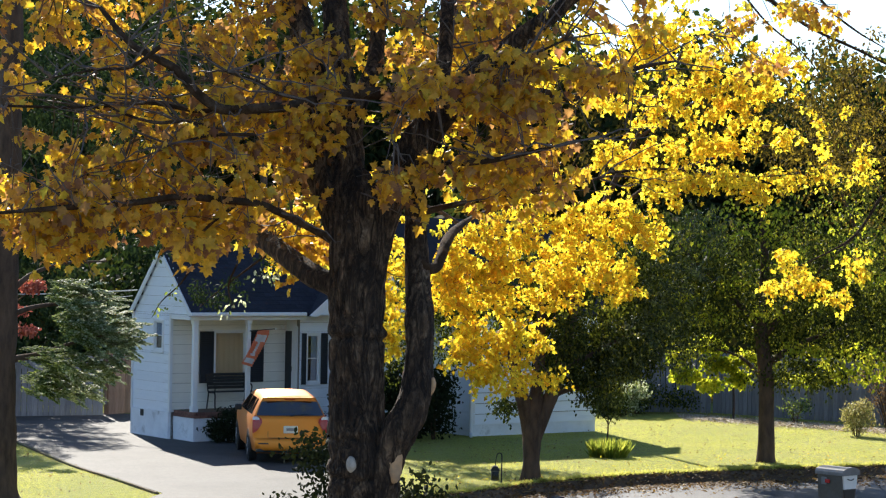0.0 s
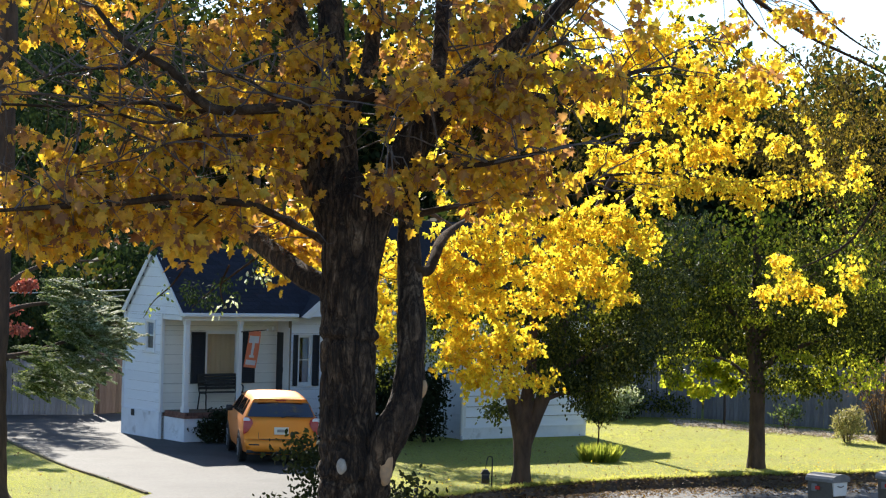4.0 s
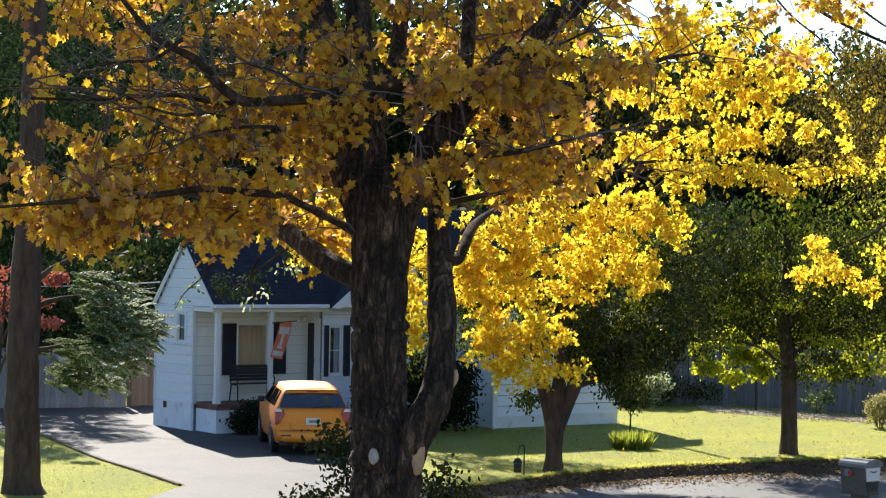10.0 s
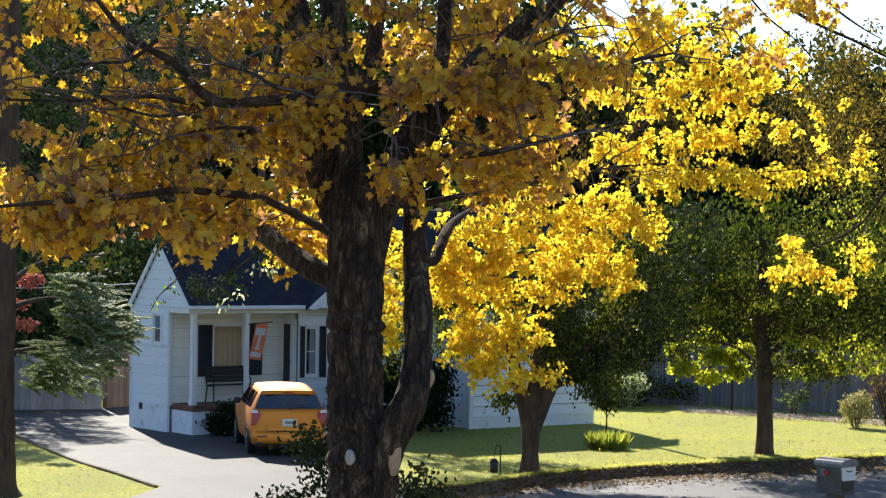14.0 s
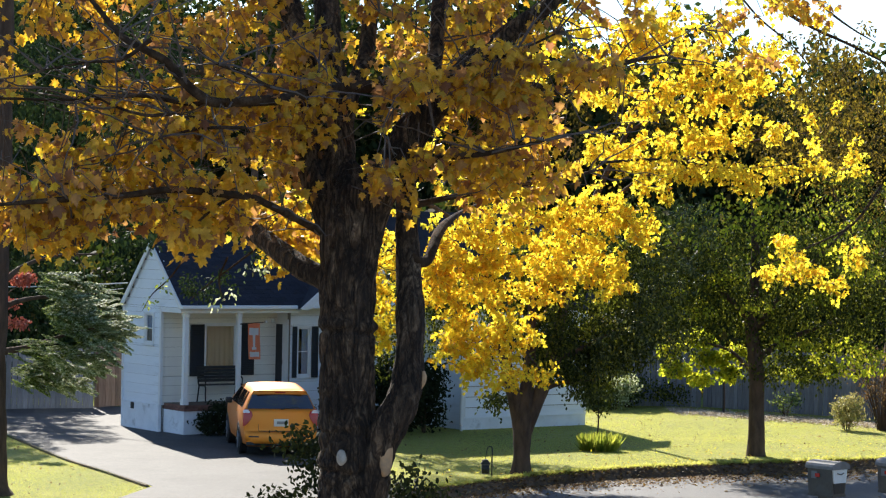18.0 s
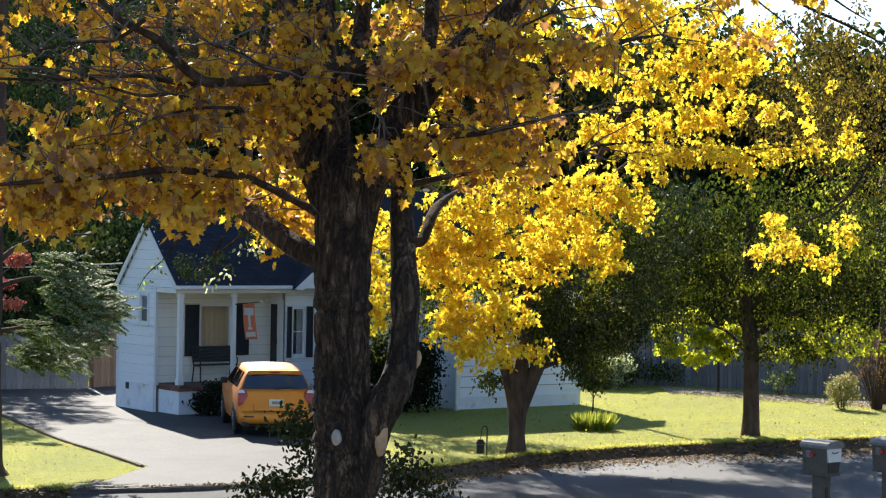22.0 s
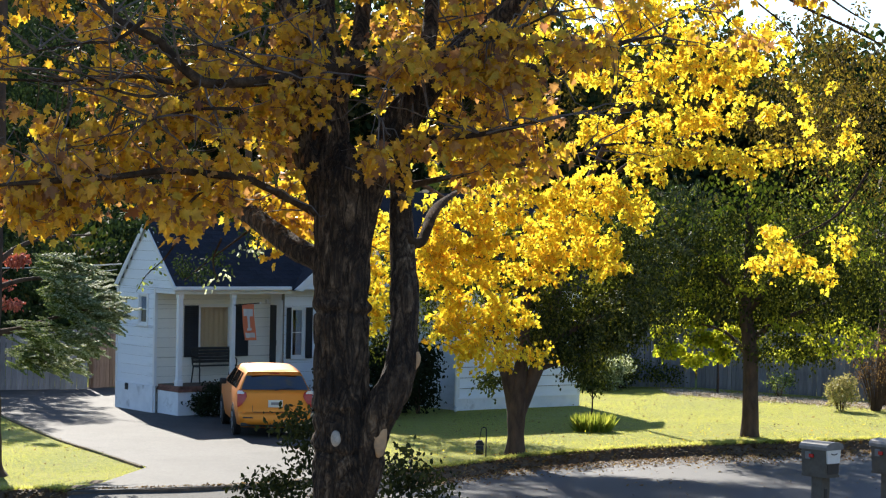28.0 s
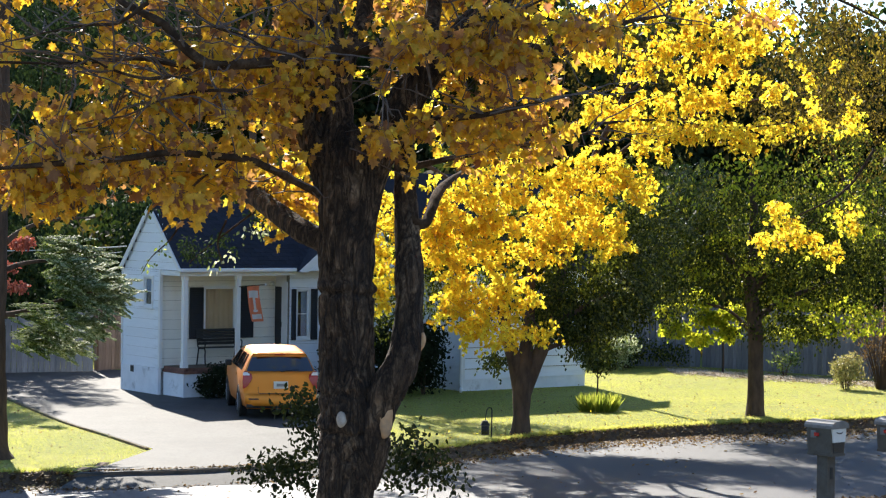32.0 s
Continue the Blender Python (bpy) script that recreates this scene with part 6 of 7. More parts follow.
for s in (-1, 1):
    tl = wedge("tail_light", [(.66, .96), (.71, .88), (.80, .80), (.89, .75), (.95, .78), (.99, .87), (1.01, .95)], s, M_TAIL, 0.022, None, "red tail light")
    wedge("lens", [(.915, .82), (.94, .82), (.965, .85), (.985, .89)], s, M_CLEAR, 0.030, tl, "clear lens")
    a, b = sorted((s * .9, s * .62))
    car_patch("reflector", (zline(.42, .45, 2), np.linspace(a, b, 3)), M_BLACK, 0.006)
    # side glass
    for y0, y1 in ((.62, .95), (1.02, 1.90), (1.97, 2.75)):
        bm = bmesh.new()
        lo = [bm.verts.new((s * (car_half(1.03) + .008), y, 1.03)) for y in (y0 - .08, (y0 + y1) / 2, y1 + (.25 if y1 > 2.5 else 0))]
        hi = [bm.verts.new((s * (car_half(1.36) + .008), y, 1.36)) for y in (y0 + .06, (y0 + y1) / 2, y1 - (.12 if y1 > 2.5 else 0))]
        for k in range(2):
            bm.faces.new((lo[k], lo[k + 1], hi[k + 1], hi[k]))
        bmesh.ops.solidify(bm, geom=bm.faces, thickness=0.004)
        part("side_window", bm, M_CARGLASS, car, "dark side window")
    m = part("door_mirror", box(s * .86 if s > 0 else -1.02, s * 1.02 if s > 0 else -.86, 2.55, 2.66, .98, 1.11, .03), M_BLACK, car, "black door mirror", smooth=True)
    part("door_handle", box(s * .872 - .012, s * .872 + .012, 1.35, 1.52, .88, .91, .006), M_CARPAINT, car)
    for y in (.78, 3.42):
        bm = bmesh.new()
        bmesh.ops.create_cone(bm, cap_ends=True, segments=28, radius1=.37, radius2=.37, depth=.05, matrix=pose(s * .862, y, .33, 0, 90, 0))
        part("wheel_arch", bm, M_BLACK, car)
        wheel = part("wheel", bmesh.new(), M_TYRE, car, "alloy wheel with black tyre", at=pose(s * .80, y, .315, 0, 90, 0))
        bm = bmesh.new()
        prof = [(.20, -.10), (.29, -.10), (.315, -.07), (.315, .07), (.29, .10), (.20, .10)]
        rings = [[bm.verts.new((r * math.cos(w), r * math.sin(w), h)) for w in np.linspace(0, 2 * math.pi, 28, endpoint=False)] for r, h in prof]
        for r0, r1 in zip(rings, rings[1:] + rings[:1]):
            for k in range(28):
                bm.faces.new((r0[k], r0[(k + 1) % 28], r1[(k + 1) % 28], r1[k]))
        bmesh.ops.recalc_face_normals(bm, faces=bm.faces)
        part("tyre", bm, M_TYRE, wheel, smooth=True)
        bm = bmesh.new()
        bmesh.ops.create_cone(bm, cap_ends=True, segments=24, radius1=.205, radius2=.205, depth=.10)
        for k in range(5):
            box(-.028, .028, .03, .195, -.105, .105, 0.0, bm=bm)
            bmesh.ops.rotate(bm, verts=bm.verts, cent=(0, 0, 0), matrix=Matrix.Rotation(2 * math.pi / 5, 3, "Z"))
        part("rim", bm, M_RIM, wheel)
part("bumper_lip", box(-.78, .78, -.035, .10, .24, .32, .02), M_BLACK, car)
plate = part("number_plate", box(-.165, .165, -.012, .012, -.08, .08, .006), M_PLATE, car, "pale number plate", at=pose(0, -0.068, .74, -3, 0, 0))
part("plate_bar", box(-.10, .10, -.018, -.011, -.03, .03, .003), M_INK, plate)
part("rear_wiper", tube([(0, .0, 1.03, .012), (.2, .03, 1.06, .009), (.42, .06, 1.07, .006)], 6, 2, 0), M_BLACK, car)
part("spoiler", box(-.54, .54, .17, .44, 1.395, 1.425, .012), M_CARPAINT, car)
part("brake_light", box(-.12, .12, .19, .20, 1.372, 1.392, .003), M_TAIL, car)

# ---- porch bench ----
bench = thing("porch_bench", HOUSE @ pose(1.52, 0.72, 0.72), "dark iron and wood bench on the porch", "bench")
for x in (-.52, .52):
    part("end_frame", tube([(x, -.22, 0, .018), (x, -.20, .20, .018), (x, -.18, .40, .018), (x, .12, .42, .018), (x, .17, .62, .016), (x, .21, .86, .014)], 7, 4, 0), M_METAL, bench)
    part("leg", tube([(x, .20, 0, .018), (x, .15, .22, .018), (x, .11, .42, .018)], 7, 4, 0), M_METAL, bench)
    part("armrest", tube([(x, -.18, .40, .015), (x, -.20, .58, .017), (x, -.05, .63, .018), (x, .17, .64, .015)], 7, 4, 0), M_METAL, bench)
for k in range(5):
    part("seat_slat", box(-.55, .55, -.19 + k * .062, -.14 + k * .062, .42, .445, .006), M_BLACK, bench)
    part("back_slat", box(-.55, .55, .13 + k * .017, .15 + k * .017, .49 + k * .078, .562 + k * .078, .006), M_BLACK, bench)

# ---- flag on the porch: cloth in strips that swing ----
porch_flag = thing("porch_flag", HOUSE @ pose(1.68, 0.02, 2.66, 0, 0, -47), "orange cloth flag with white block emblem hanging from the porch post", "flag")
part("pole", tube([(-.02, 0, 0, .014), (.25, 0, .03, .012), (.62, 0, .07, .010)], 8, 3, 0), M_METAL, porch_flag, "thin flag pole", smooth=True)
bm = bmesh.new()
bmesh.ops.create_uvsphere(bm, u_segments=12, v_segments=8, radius=.028, matrix=Matrix.Translation((.64, 0, .072)))
part("finial", bm, M_TRIM, porch_flag, "white pole knob", smooth=True)
STRIPS, ROWS, COLS, FLAG_W, FLAG_H = [], 15, 10, .30, .88
for i in range(ROWS):
    h = FLAG_H / ROWS
    bm = bmesh.new()
    up = [bm.verts.new((FLAG_W * c / COLS, .012 * math.sin(c * .9 + i * .5), h * .08)) for c in range(COLS + 1)]
    dn = [bm.verts.new((FLAG_W * c / COLS, .012 * math.sin(c * .9 + i * .5 + .5), -h * 1.04)) for c in range(COLS + 1)]
    for c in range(COLS):
        f = bm.faces.new((dn[c], dn[c + 1], up[c + 1], up[c]))
        emblem = (2 <= i <= 4 and 1 <= c <= 8) or (5 <= i <= 9 and 4 <= c <= 5) or (i == 10 and 3 <= c <= 6) or (i in (12, 13) and 1 <= c <= 8)
        f.material_index = 1 if emblem else 0
    bmesh.ops.solidify(bm, geom=bm.faces, thickness=0.002)
    st = part("cloth_strip", bm, (M_FLAG, M_FLAGW), porch_flag)
    st.location = (.17, 0, .03 - h * i)
    STRIPS.append(st)


# ---- mailboxes on the near verge ----
def mailbox(at, label):
    t = thing("mailbox", at, label, "mailbox", "mailboxes by the street")
    part("post", box(-.11, .11, -.11, .11, -.25, .66, .014), M_POSTBOX, t)
    part("post_slot", box(-.035, .035, -.118, -.105, .22, .42, .004), M_BLACK, t)
    # body narrows towards the post; the dark newspaper slot opens under the door
    out = [(-.145, .62), (-.16, .64), (-.185, .84), (-.20, 1.09), (.20, 1.09), (.185, .84), (.16, .64), (.145, .62)]
    part("body", prism(out, "y", -.24, .26), M_POSTBOX, t)
    part("collar", prism([(-.165, .615), (-.17, .655), (.17, .655), (.165, .615)], "y", -.255, .27), M_POSTBOX, t)
    part("paper_slot", prism([(-.125, .675), (-.145, .835), (.145, .835), (.125, .675)], "y", -.252, -.235), M_BLACK, t, "dark newspaper slot")
    rim = [(-.225, 1.075), (-.228, 1.125), (-.20, 1.165), (-.11, 1.195), (0, 1.205), (.11, 1.195), (.20, 1.165), (.228, 1.125), (.225, 1.075)]
    part("lid", prism(rim, "y", -.29, .29), M_POSTLID, t, "rounded pale grey lid")
    d = part("door", prism([(-.155, .85), (-.182, 1.07), (.182, 1.07), (.155, .85)], "y", -.268, -.238), M_POSTBOXW, t, "ivory mailbox door")
    part("handle", tube([(-.08, -.272, 1.015, .008), (-.03, -.284, 1.000, .009), (.03, -.284, 1.000, .009), (.08, -.272, 1.015, .008)], 6, 3, 0), M_POSTBOX, d)
    part("flag_plate", box(-.212, -.192, .06, .17, .91, 1.03, .004), M_POSTLID, t)
    part("signal_flag", box(-.224, -.208, -.01, .085, .94, 1.00, .003), M_TAIL, t, "small red signal flag")
    return t


mailbox(pose(6.43, 37.0, 0.03, 0, 0, 42), "pale grey plastic mailbox on a square post")
mailbox(pose(7.71, 37.6, 0.03, 0, 0, 38), "pale grey plastic mailbox beside another on the verge")

# ---- slim stake before the far fence ----
stake = thing("garden_stake", pose(8.09, 64.0, 0), "slim grey metal stake standing before the fence", "stake")
part("pole", tube([(0, 0, -.2, .022), (-.005, 0, .5, .021), (-.012, 0, 1.10, .020)], 8, 3, 0), M_METAL, stake, smooth=True)
part("cap", box(-.045, .02, -.03, .03, 1.09, 1.13, .008), M_METAL, stake)

# ---- lantern on a hook ----
lan = thing("garden_lantern", pose(0.98, 45.2, 0), "small dark lantern hanging from an iron garden hook", "lantern")
part("hook", tube([(.06, 0, -.1, .012), (.06, 0, .3, .014), (.06, 0, .56, .013), (.03, 0, .61, .012), (-.03, 0, .59, .010), (-.06, 0, .46, .008), (-.07, 0, .34, .008)], 6, 4, 0), M_METAL, lan)
b = part("cage", box(-.15, .01, -.08, .08, .06, .26, .01), M_POSTBOX, lan)
part("roof", prism([(-.17, .26), (.03, .26), (-.03, .35), (-.11, .35)], "y", -.09, .09), M_METAL, lan)
part("glass", box(-.14, 0, -.086, -.081, .08, .24), M_CARGLASS, b)


# ---- fences ----
def fence(p, q, height, mat, name, label, gap=.012, width=.14):
    p, q = Vector((*p, 0)), Vector((*q, 0))
    d = q - p
    t = thing(name, Matrix.Translation(p) @ Matrix.Rotation(math.atan2(d.y, d.x), 4, "Z"), label, "fence")
    n = int(d.length / (width + gap))
    me = bpy.data.meshes.new("board")
    bm = prism([(0, -.05), (width, -.05), (width, height - .05), (width - .03, height), (.03, height), (0, height - .05)], "y", 0, .02)
    bm.to_mesh(me)
    bm.free()
    me.materials.append(mat)
    r = np.random.default_rng(n)
    for k in range(n):
        o = new("board", me)
        o.parent = t
        o.matrix_basis = pose(k * (width + gap), r.normal(0, .004), r.normal(0, .012), 0, r.normal(0, .4), 0)
    for z in (.3, height - .35):
        part("rail", box(0, d.length, .022, .06, z, z + .09), mat, t)
    for k in range(int(d.length / 2.4) + 1):
        part("post", box(k * 2.4, k * 2.4 + .09, .062, .15, -.2, height + .02), mat, t)
    return t


fence((-12.800, 59.914), (-9.492, 61.356), 1.65, M_FENCE, "fence", "weathered grey wooden privacy fence")
fence((-9.493, 61.566), (-8.850, 62.764), 1.75, M_FENCE2, "fence", "brown wooden fence panel beside the house")
fence((4.697, 66.294), (7.743, 66.418), 1.8, M_FENCE, "fence", "grey board fence in shade behind the lawn")
fence((7.794, 66.428), (13.182, 61.823), 1.8, M_FENCE, "fence", "grey board fence in shade behind the garden bed")


# ---- shrubs and small plants ----
def shrub(name, at, stems, blobs, per, size, mat, shape, label, seed, sprig=.1, category="shrub", spread=.9, shell=.3, stem_mat=None):
    t = thing(name, pose(*at), label, category)
    for s in stems:
        bm = tube(s, 6, 4, .1)
        part("stem", bm, stem_mat or M_BARK2, t)
    r = np.random.default_rng(seed)
    pos = cloud(r, blobs, per, sprig, shell)
    leaves("foliage", mat, t, pos, size * r.uniform(.6, 1.25, len(pos)), turns(len(pos), r, spread=spread), shape)
    return t


def stems_of(n, h, spreadr, r0, seed):
    r = np.random.default_rng(seed)
    out = []
    for k in range(n):
        a, e = r.uniform(0, 6.28), r.uniform(.3, 1) * spreadr
        x, y = math.cos(a) * e, math.sin(a) * e
        out.append([(x * .1, y * .1, -.05, r0), (x * .4 + r.normal(0, .03), y * .4, h * .4, r0 * .8), (x * .8, y * .8 + r.normal(0, .03), h * .75, r0 * .5), (x, y, h * r.uniform(.85, 1.1), r0 * .2)])
    return out


shrub("foreground_bush", (-0.50, 16.6, 0.75), stems_of(26, 1.75, .55, .010, 1),
      [(-.63, 0, 2.00, .25, .25, .14, 34), (-.78, 0, 1.94, .20, .25, .10, 20), (-.44, 0, 2.17, .16, .25, .12, 20), (-.57, .1, 2.44, .16, .2, .11, 24), (-.43, .1, 2.33, .13, .2, .17, 30), (.21, .1, 2.13, .16, .25, .16, 30),
       (.40, 0, 2.02, .21, .25, .14, 30), (.19, 0, 1.92, .18, .25, .12, 24), (.58, 0, 1.90, .18, .25, .10, 9), (-.46, 0, 1.86, .30, .25, .12, 22), (0, .1, 1.2, .6, .35, .35, 60)],
      11, .044, M_SHRUB, OVAL, "dark glossy-leaved bush at the foot of the maple", 51, .07, shell=.1)
shrub("evergreen_shrub", (*(-0.42, 55.40), 0), stems_of(5, 1.5, .4, .03, 2), [(0, 0, .75, .55, .5, .75, 150), (-.6, .3, .6, .5, .5, .6, 110), (.1, .1, 1.35, .35, .35, .4, 60)], 12, .10, M_SHRUB, OVAL,
      "dense dark evergreen shrub against the white wall", 52, .12)
shrub("evergreen_shrub", (*(-1.103, 54.064), 0), stems_of(6, 2.2, .5, .03, 12), [(0, 0, 1.1, .60, .5, 1.0, 200), (.3, .1, 1.35, .45, .4, .5, 110), (-.3, .1, 1.25, .4, .4, .5, 80)], 12, .10, M_SHRUB, OVAL,
      "tall dark evergreen shrub at the house corner", 62, .13)
shrub("evergreen_shrub", (*(-2.506, 53.523), 0), stems_of(5, 1.2, .4, .03, 13), [(0, 0, .75, .46, .42, .70, 150)], 12, .09, M_SHRUB, OVAL, "rounded dark evergreen shrub by the front window", 63, .1)
shrub("evergreen_shrub", (*(-5.294, 53.386), 0), stems_of(4, .6, .3, .02, 3), [(0, 0, .42, .36, .3, .42, 130), (-.35, .1, .3, .3, .3, .3, 60), (.5, .2, .4, .35, .3, .4, 80)], 12, .07, M_SHRUB, OVAL, "low dark shrub in front of the porch", 53, .08)
shrub("yellow_bush", (*(10.691, 58.733), 0), stems_of(12, .8, .45, .012, 4), [(0, 0, .50, .46, .42, .42, 160), (.15, 0, .7, .3, .3, .25, 40)], 9, .075, M_TAN, OVAL, "rounded tan and yellow-green bush in the garden bed", 54, .07)
shrub("grey_leaved_shrub", (*(9.723, 62.827), 0), stems_of(9, .6, .45, .01, 5), [(0, 0, .42, .42, .3, .26, 60), (.2, 0, .55, .25, .2, .15, 20)], 6, .07, M_HEM, OVAL, "small grey-green shrub by the fence", 55, .08)
shrub("bare_red_shrub", (*(11.664, 58.898), 0), stems_of(60, 2.1, 1.1, .009, 6), [(0, 0, 1.5, 1.0, .6, .75, 260), (.1, 0, .9, .7, .5, .5, 80)], 5, .06, M_LITTER, OVAL, "twiggy reddish-brown shrub losing its leaves", 56, .12)
shrub("garden_shrub", (*(5.475, 65.518), 0), stems_of(6, .9, .5, .02, 7), [(0, 0, .55, .7, .5, .45, 120), (1.2, .2, .4, .6, .4, .3, 60), (-.9, .2, .8, .6, .5, .7, 90)], 8, .09, M_GREEN, OVAL, "dark green shrub at the back of the lawn", 57, .12)
shrub("sapling", (*(3.778, 53.904), 0), [[(0, 0, -.05, .022), (.02, 0, .5, .018), (0, 0, 1.0, .012), (.03, 0, 1.5, .006)], [(.02, 0, .55, .012), (.2, 0, .9, .007), (.28, 0, 1.2, .003)], [(.01, 0, .6, .012), (-.2, .05, .95, .007), (-.27, 0, 1.25, .003)]],
      [(0, 0, 1.15, .42, .3, .42, 190)], 9, .075, M_GREEN, OVAL, "young sapling with sparse leaves in a small bed", 58, .09, "sapling")
shrub("thin_sapling", (*(8.088, 63.795), 0), [[(0, 0, -.05, .018), (.01, 0, .5, .015), (-.01, 0, 1.05, .010), (0, 0, 1.6, .006)]], [(0, 0, 1.45, .2, .2, .2, 8)], 5, .07, M_GREEN, OVAL, "thin bare sapling in the garden bed", 59, .06, "sapling")
shrub("fern_shrub", (4.95, 64.4, 0), stems_of(16, 1.0, .7, .010, 8), [(0, 0, .50, .60, .40, .36, 90), (.35, .1, .75, .40, .3, .26, 40), (-.45, .1, .55, .35, .3, .3, 36)], 9, .11, M_SPRAY, OVAL, "feathery pale green bush at the back of the lawn", 64, .12)
# clump of strap leaves round the sapling
r = np.random.default_rng(60)
clump = thing("strap_leaf_clump", pose(*(3.639, 51.503), 0), "clump of yellow-green strap leaves round the sapling", "plant")
n = 600
ang, rad = r.uniform(0, 6.28, n), np.sqrt(r.uniform(0, 1, n)) * .32
pos = np.column_stack([np.cos(ang) * rad * 1.2, np.sin(ang) * rad, np.zeros(n) - .02])
tip = np.column_stack([np.cos(ang) * .55 * rad / .32 + r.normal(0, .15, n), np.sin(ang) * .55 * rad / .32 + r.normal(0, .15, n), np.ones(n)])
tip /= np.linalg.norm(tip, axis=1, keepdims=True)
nr = np.cross(tip, r.normal(0, 1, (n, 3)))
nr /= np.linalg.norm(nr, axis=1, keepdims=True)
leaves("foliage", M_STRAP, clump, pos, r.uniform(.26, .50, n), np.stack([np.cross(tip, nr), tip, nr], 2), BLADE * np.array([1.6, 1]))

# red-leaved tree behind the hemlock
tree("red_tree", (-11.1, 51.5, 0), [((-11.1, 51.5, -.1), .10), ((-11.1, 51.5, 1.2), .08), ((-11.0, 51.5, 2.4), .055), ((-10.9, 51.5, 3.6), .02)],
     [[((-11.1, 51.5, 1.3), .04), ((-10.7, 51.5, 2.2), .025), ((-9.846, 51.500, 2.732), .01)], [((-11.1, 51.5, 1.9), .04), ((-10.6, 51.4, 2.9), .025), ((-9.660, 51.500, 3.715), .01)]],
     [blob((-9.752, 51.500, 3.779), .34, .3, .14, 44), blob((-10.086, 51.500, 3.186), .25, .3, .09, 18), blob((-9.872, 51.500, 2.731), .28, .3, .07, 22), blob((-10.899, 51.500, 3.436), .6, .6, .7, 70)], 8, .10, M_RED, OVAL, "slender tree with red autumn leaves", 24, sprig=.08)

# service cables to the house
for a, b, rr in (((-13.765, 60.000, 3.320), (-8.030, 56.500, 3.570), .016), ((-13.760, 60.000, 2.847), (-8.143, 56.500, 3.425), .008)):
    a, b = Vector(a), Vector(b)
    pts = [(*(a.lerp(b, t) - Vector((0, 0, .25 * t * (1 - t)))), rr) for t in np.linspace(0, 1, 7)]
    tagged(finish("service_cable", tube(pts, 6, 2, 0), M_WIRE), "pale service cable strung to the house", "cable")


# ---- grass, litter ----
def inside(px, py, poly):
    c = np.zeros(len(px), bool)
    j = len(poly) - 1
    for i in range(len(poly)):
        xi, yi = poly[i]
        xj, yj = poly[j]
        c ^= ((yi > py) != (yj > py)) & (px < (xj - xi) * (py - yi) / (yj - yi + 1e-12) + xi)
        j = i
    return c


r = np.random.default_rng(71)
n = 900000
px, py = r.uniform(-12, 15, n), r.uniform(38, 67, n)
lawn_line = np.interp(px, [p[0] for p in FAR_EDGE], [p[1] for p in FAR_EDGE])
keep = (py > lawn_line + .12) & ~inside(px, py, [(x * 1.0, y) for x, y in DRIVE])
hx = (px + 6.28) * .809 + (py - 53.3) * .588
hy = -(px + 6.28) * .588 + (py - 53.3) * .809
keep &= ~((hx > -.1) & (hx < 11.5) & (hy > -1.5 * (hx > 7.3)) & (hy < 5.1))
px, py = px[keep], py[keep]
n = len(px)
tip = np.column_stack([r.normal(0, .45, n), r.normal(0, .45, n), np.ones(n)])
tip /= np.linalg.norm(tip, axis=1, keepdims=True)
nr = np.cross(tip, r.normal(0, 1, (n, 3)))
nr /= np.linalg.norm(nr, axis=1, keepdims=True)
patch = np.array([0.5 + 0.5 * noise.noise(Vector((a * .5, b * .5, 0))) for a, b in zip(px, py)])
wide = np.array(BLADE) * np.array([2.2, 1])
leaves("grass", M_BLADE, None, np.column_stack([px, py, np.full(n, -.005)]), (.018 + .018 * patch) * r.uniform(.7, 1.3, n), np.stack([np.cross(tip, nr), tip, nr], 2), wide,
       "short mown grass with taller tufts")


def litter(name, px, py, z, size, label, seed, mat=M_LITTER):
    r = np.random.default_rng(seed)
    n = len(px)
    nrm = np.array([0, 0, 1.0]) + r.normal(0, .35, (n, 3))
    nrm /= np.linalg.norm(nrm, axis=1, keepdims=True)
    t = r.normal(0, 1, (n, 3))
    t -= nrm * (t * nrm).sum(1, keepdims=True)
    t /= np.linalg.norm(t, axis=1, keepdims=True)
    leaves(name, mat, None, np.column_stack([px, py, z + r.uniform(.004, .035, n)]), size * r.uniform(.6, 1.2, n), np.stack([np.cross(t, nrm), t, nrm], 2), OVAL, label)


# longer grass overhanging the kerb
n = 16000
px = np.concatenate([r.uniform(-12, -6.4, n // 4), r.uniform(-1.2, 14, n - n // 4)])
off = np.abs(r.normal(0, .13, n)) - .05
py = np.interp(px, [p[0] for p in FAR_EDGE], [p[1] for p in FAR_EDGE]) + off
tip = np.column_stack([r.normal(.2, .4, n), r.normal(-.4, .4, n), np.ones(n) * .8])
tip /= np.linalg.norm(tip, axis=1, keepdims=True)
nr = np.cross(tip, r.normal(0, 1, (n, 3)))
nr /= np.linalg.norm(nr, axis=1, keepdims=True)
leaves("edge_grass", M_BLADE, None, np.column_stack([px, py, np.where(off < 0, -.02, .0)]), r.uniform(.05, .12, n), np.stack([np.cross(tip, nr), tip, nr], 2), wide, "longer grass hanging over the kerb")
# along the gutter on the far side
n = 12000
px = r.uniform(-9, 14, n)
off = np.abs(r.normal(0, 1.0, n)) * np.interp(px, [-9, -6, -3, 0, 3, 14], [.5, .5, .4, .7, .9, 1.1])
litter("gutter_leaves", px, np.interp(px, [p[0] for p in FAR_EDGE], [p[1] for p in FAR_EDGE]) - off, STREET + .20 * np.clip(1 - (off - .10) / .34, 0, 1), .085, "fallen brown and gold leaves along the gutter", 72)
px, py = r.uniform(-12, 12, 3200), r.uniform(38.5, 62, 3200)
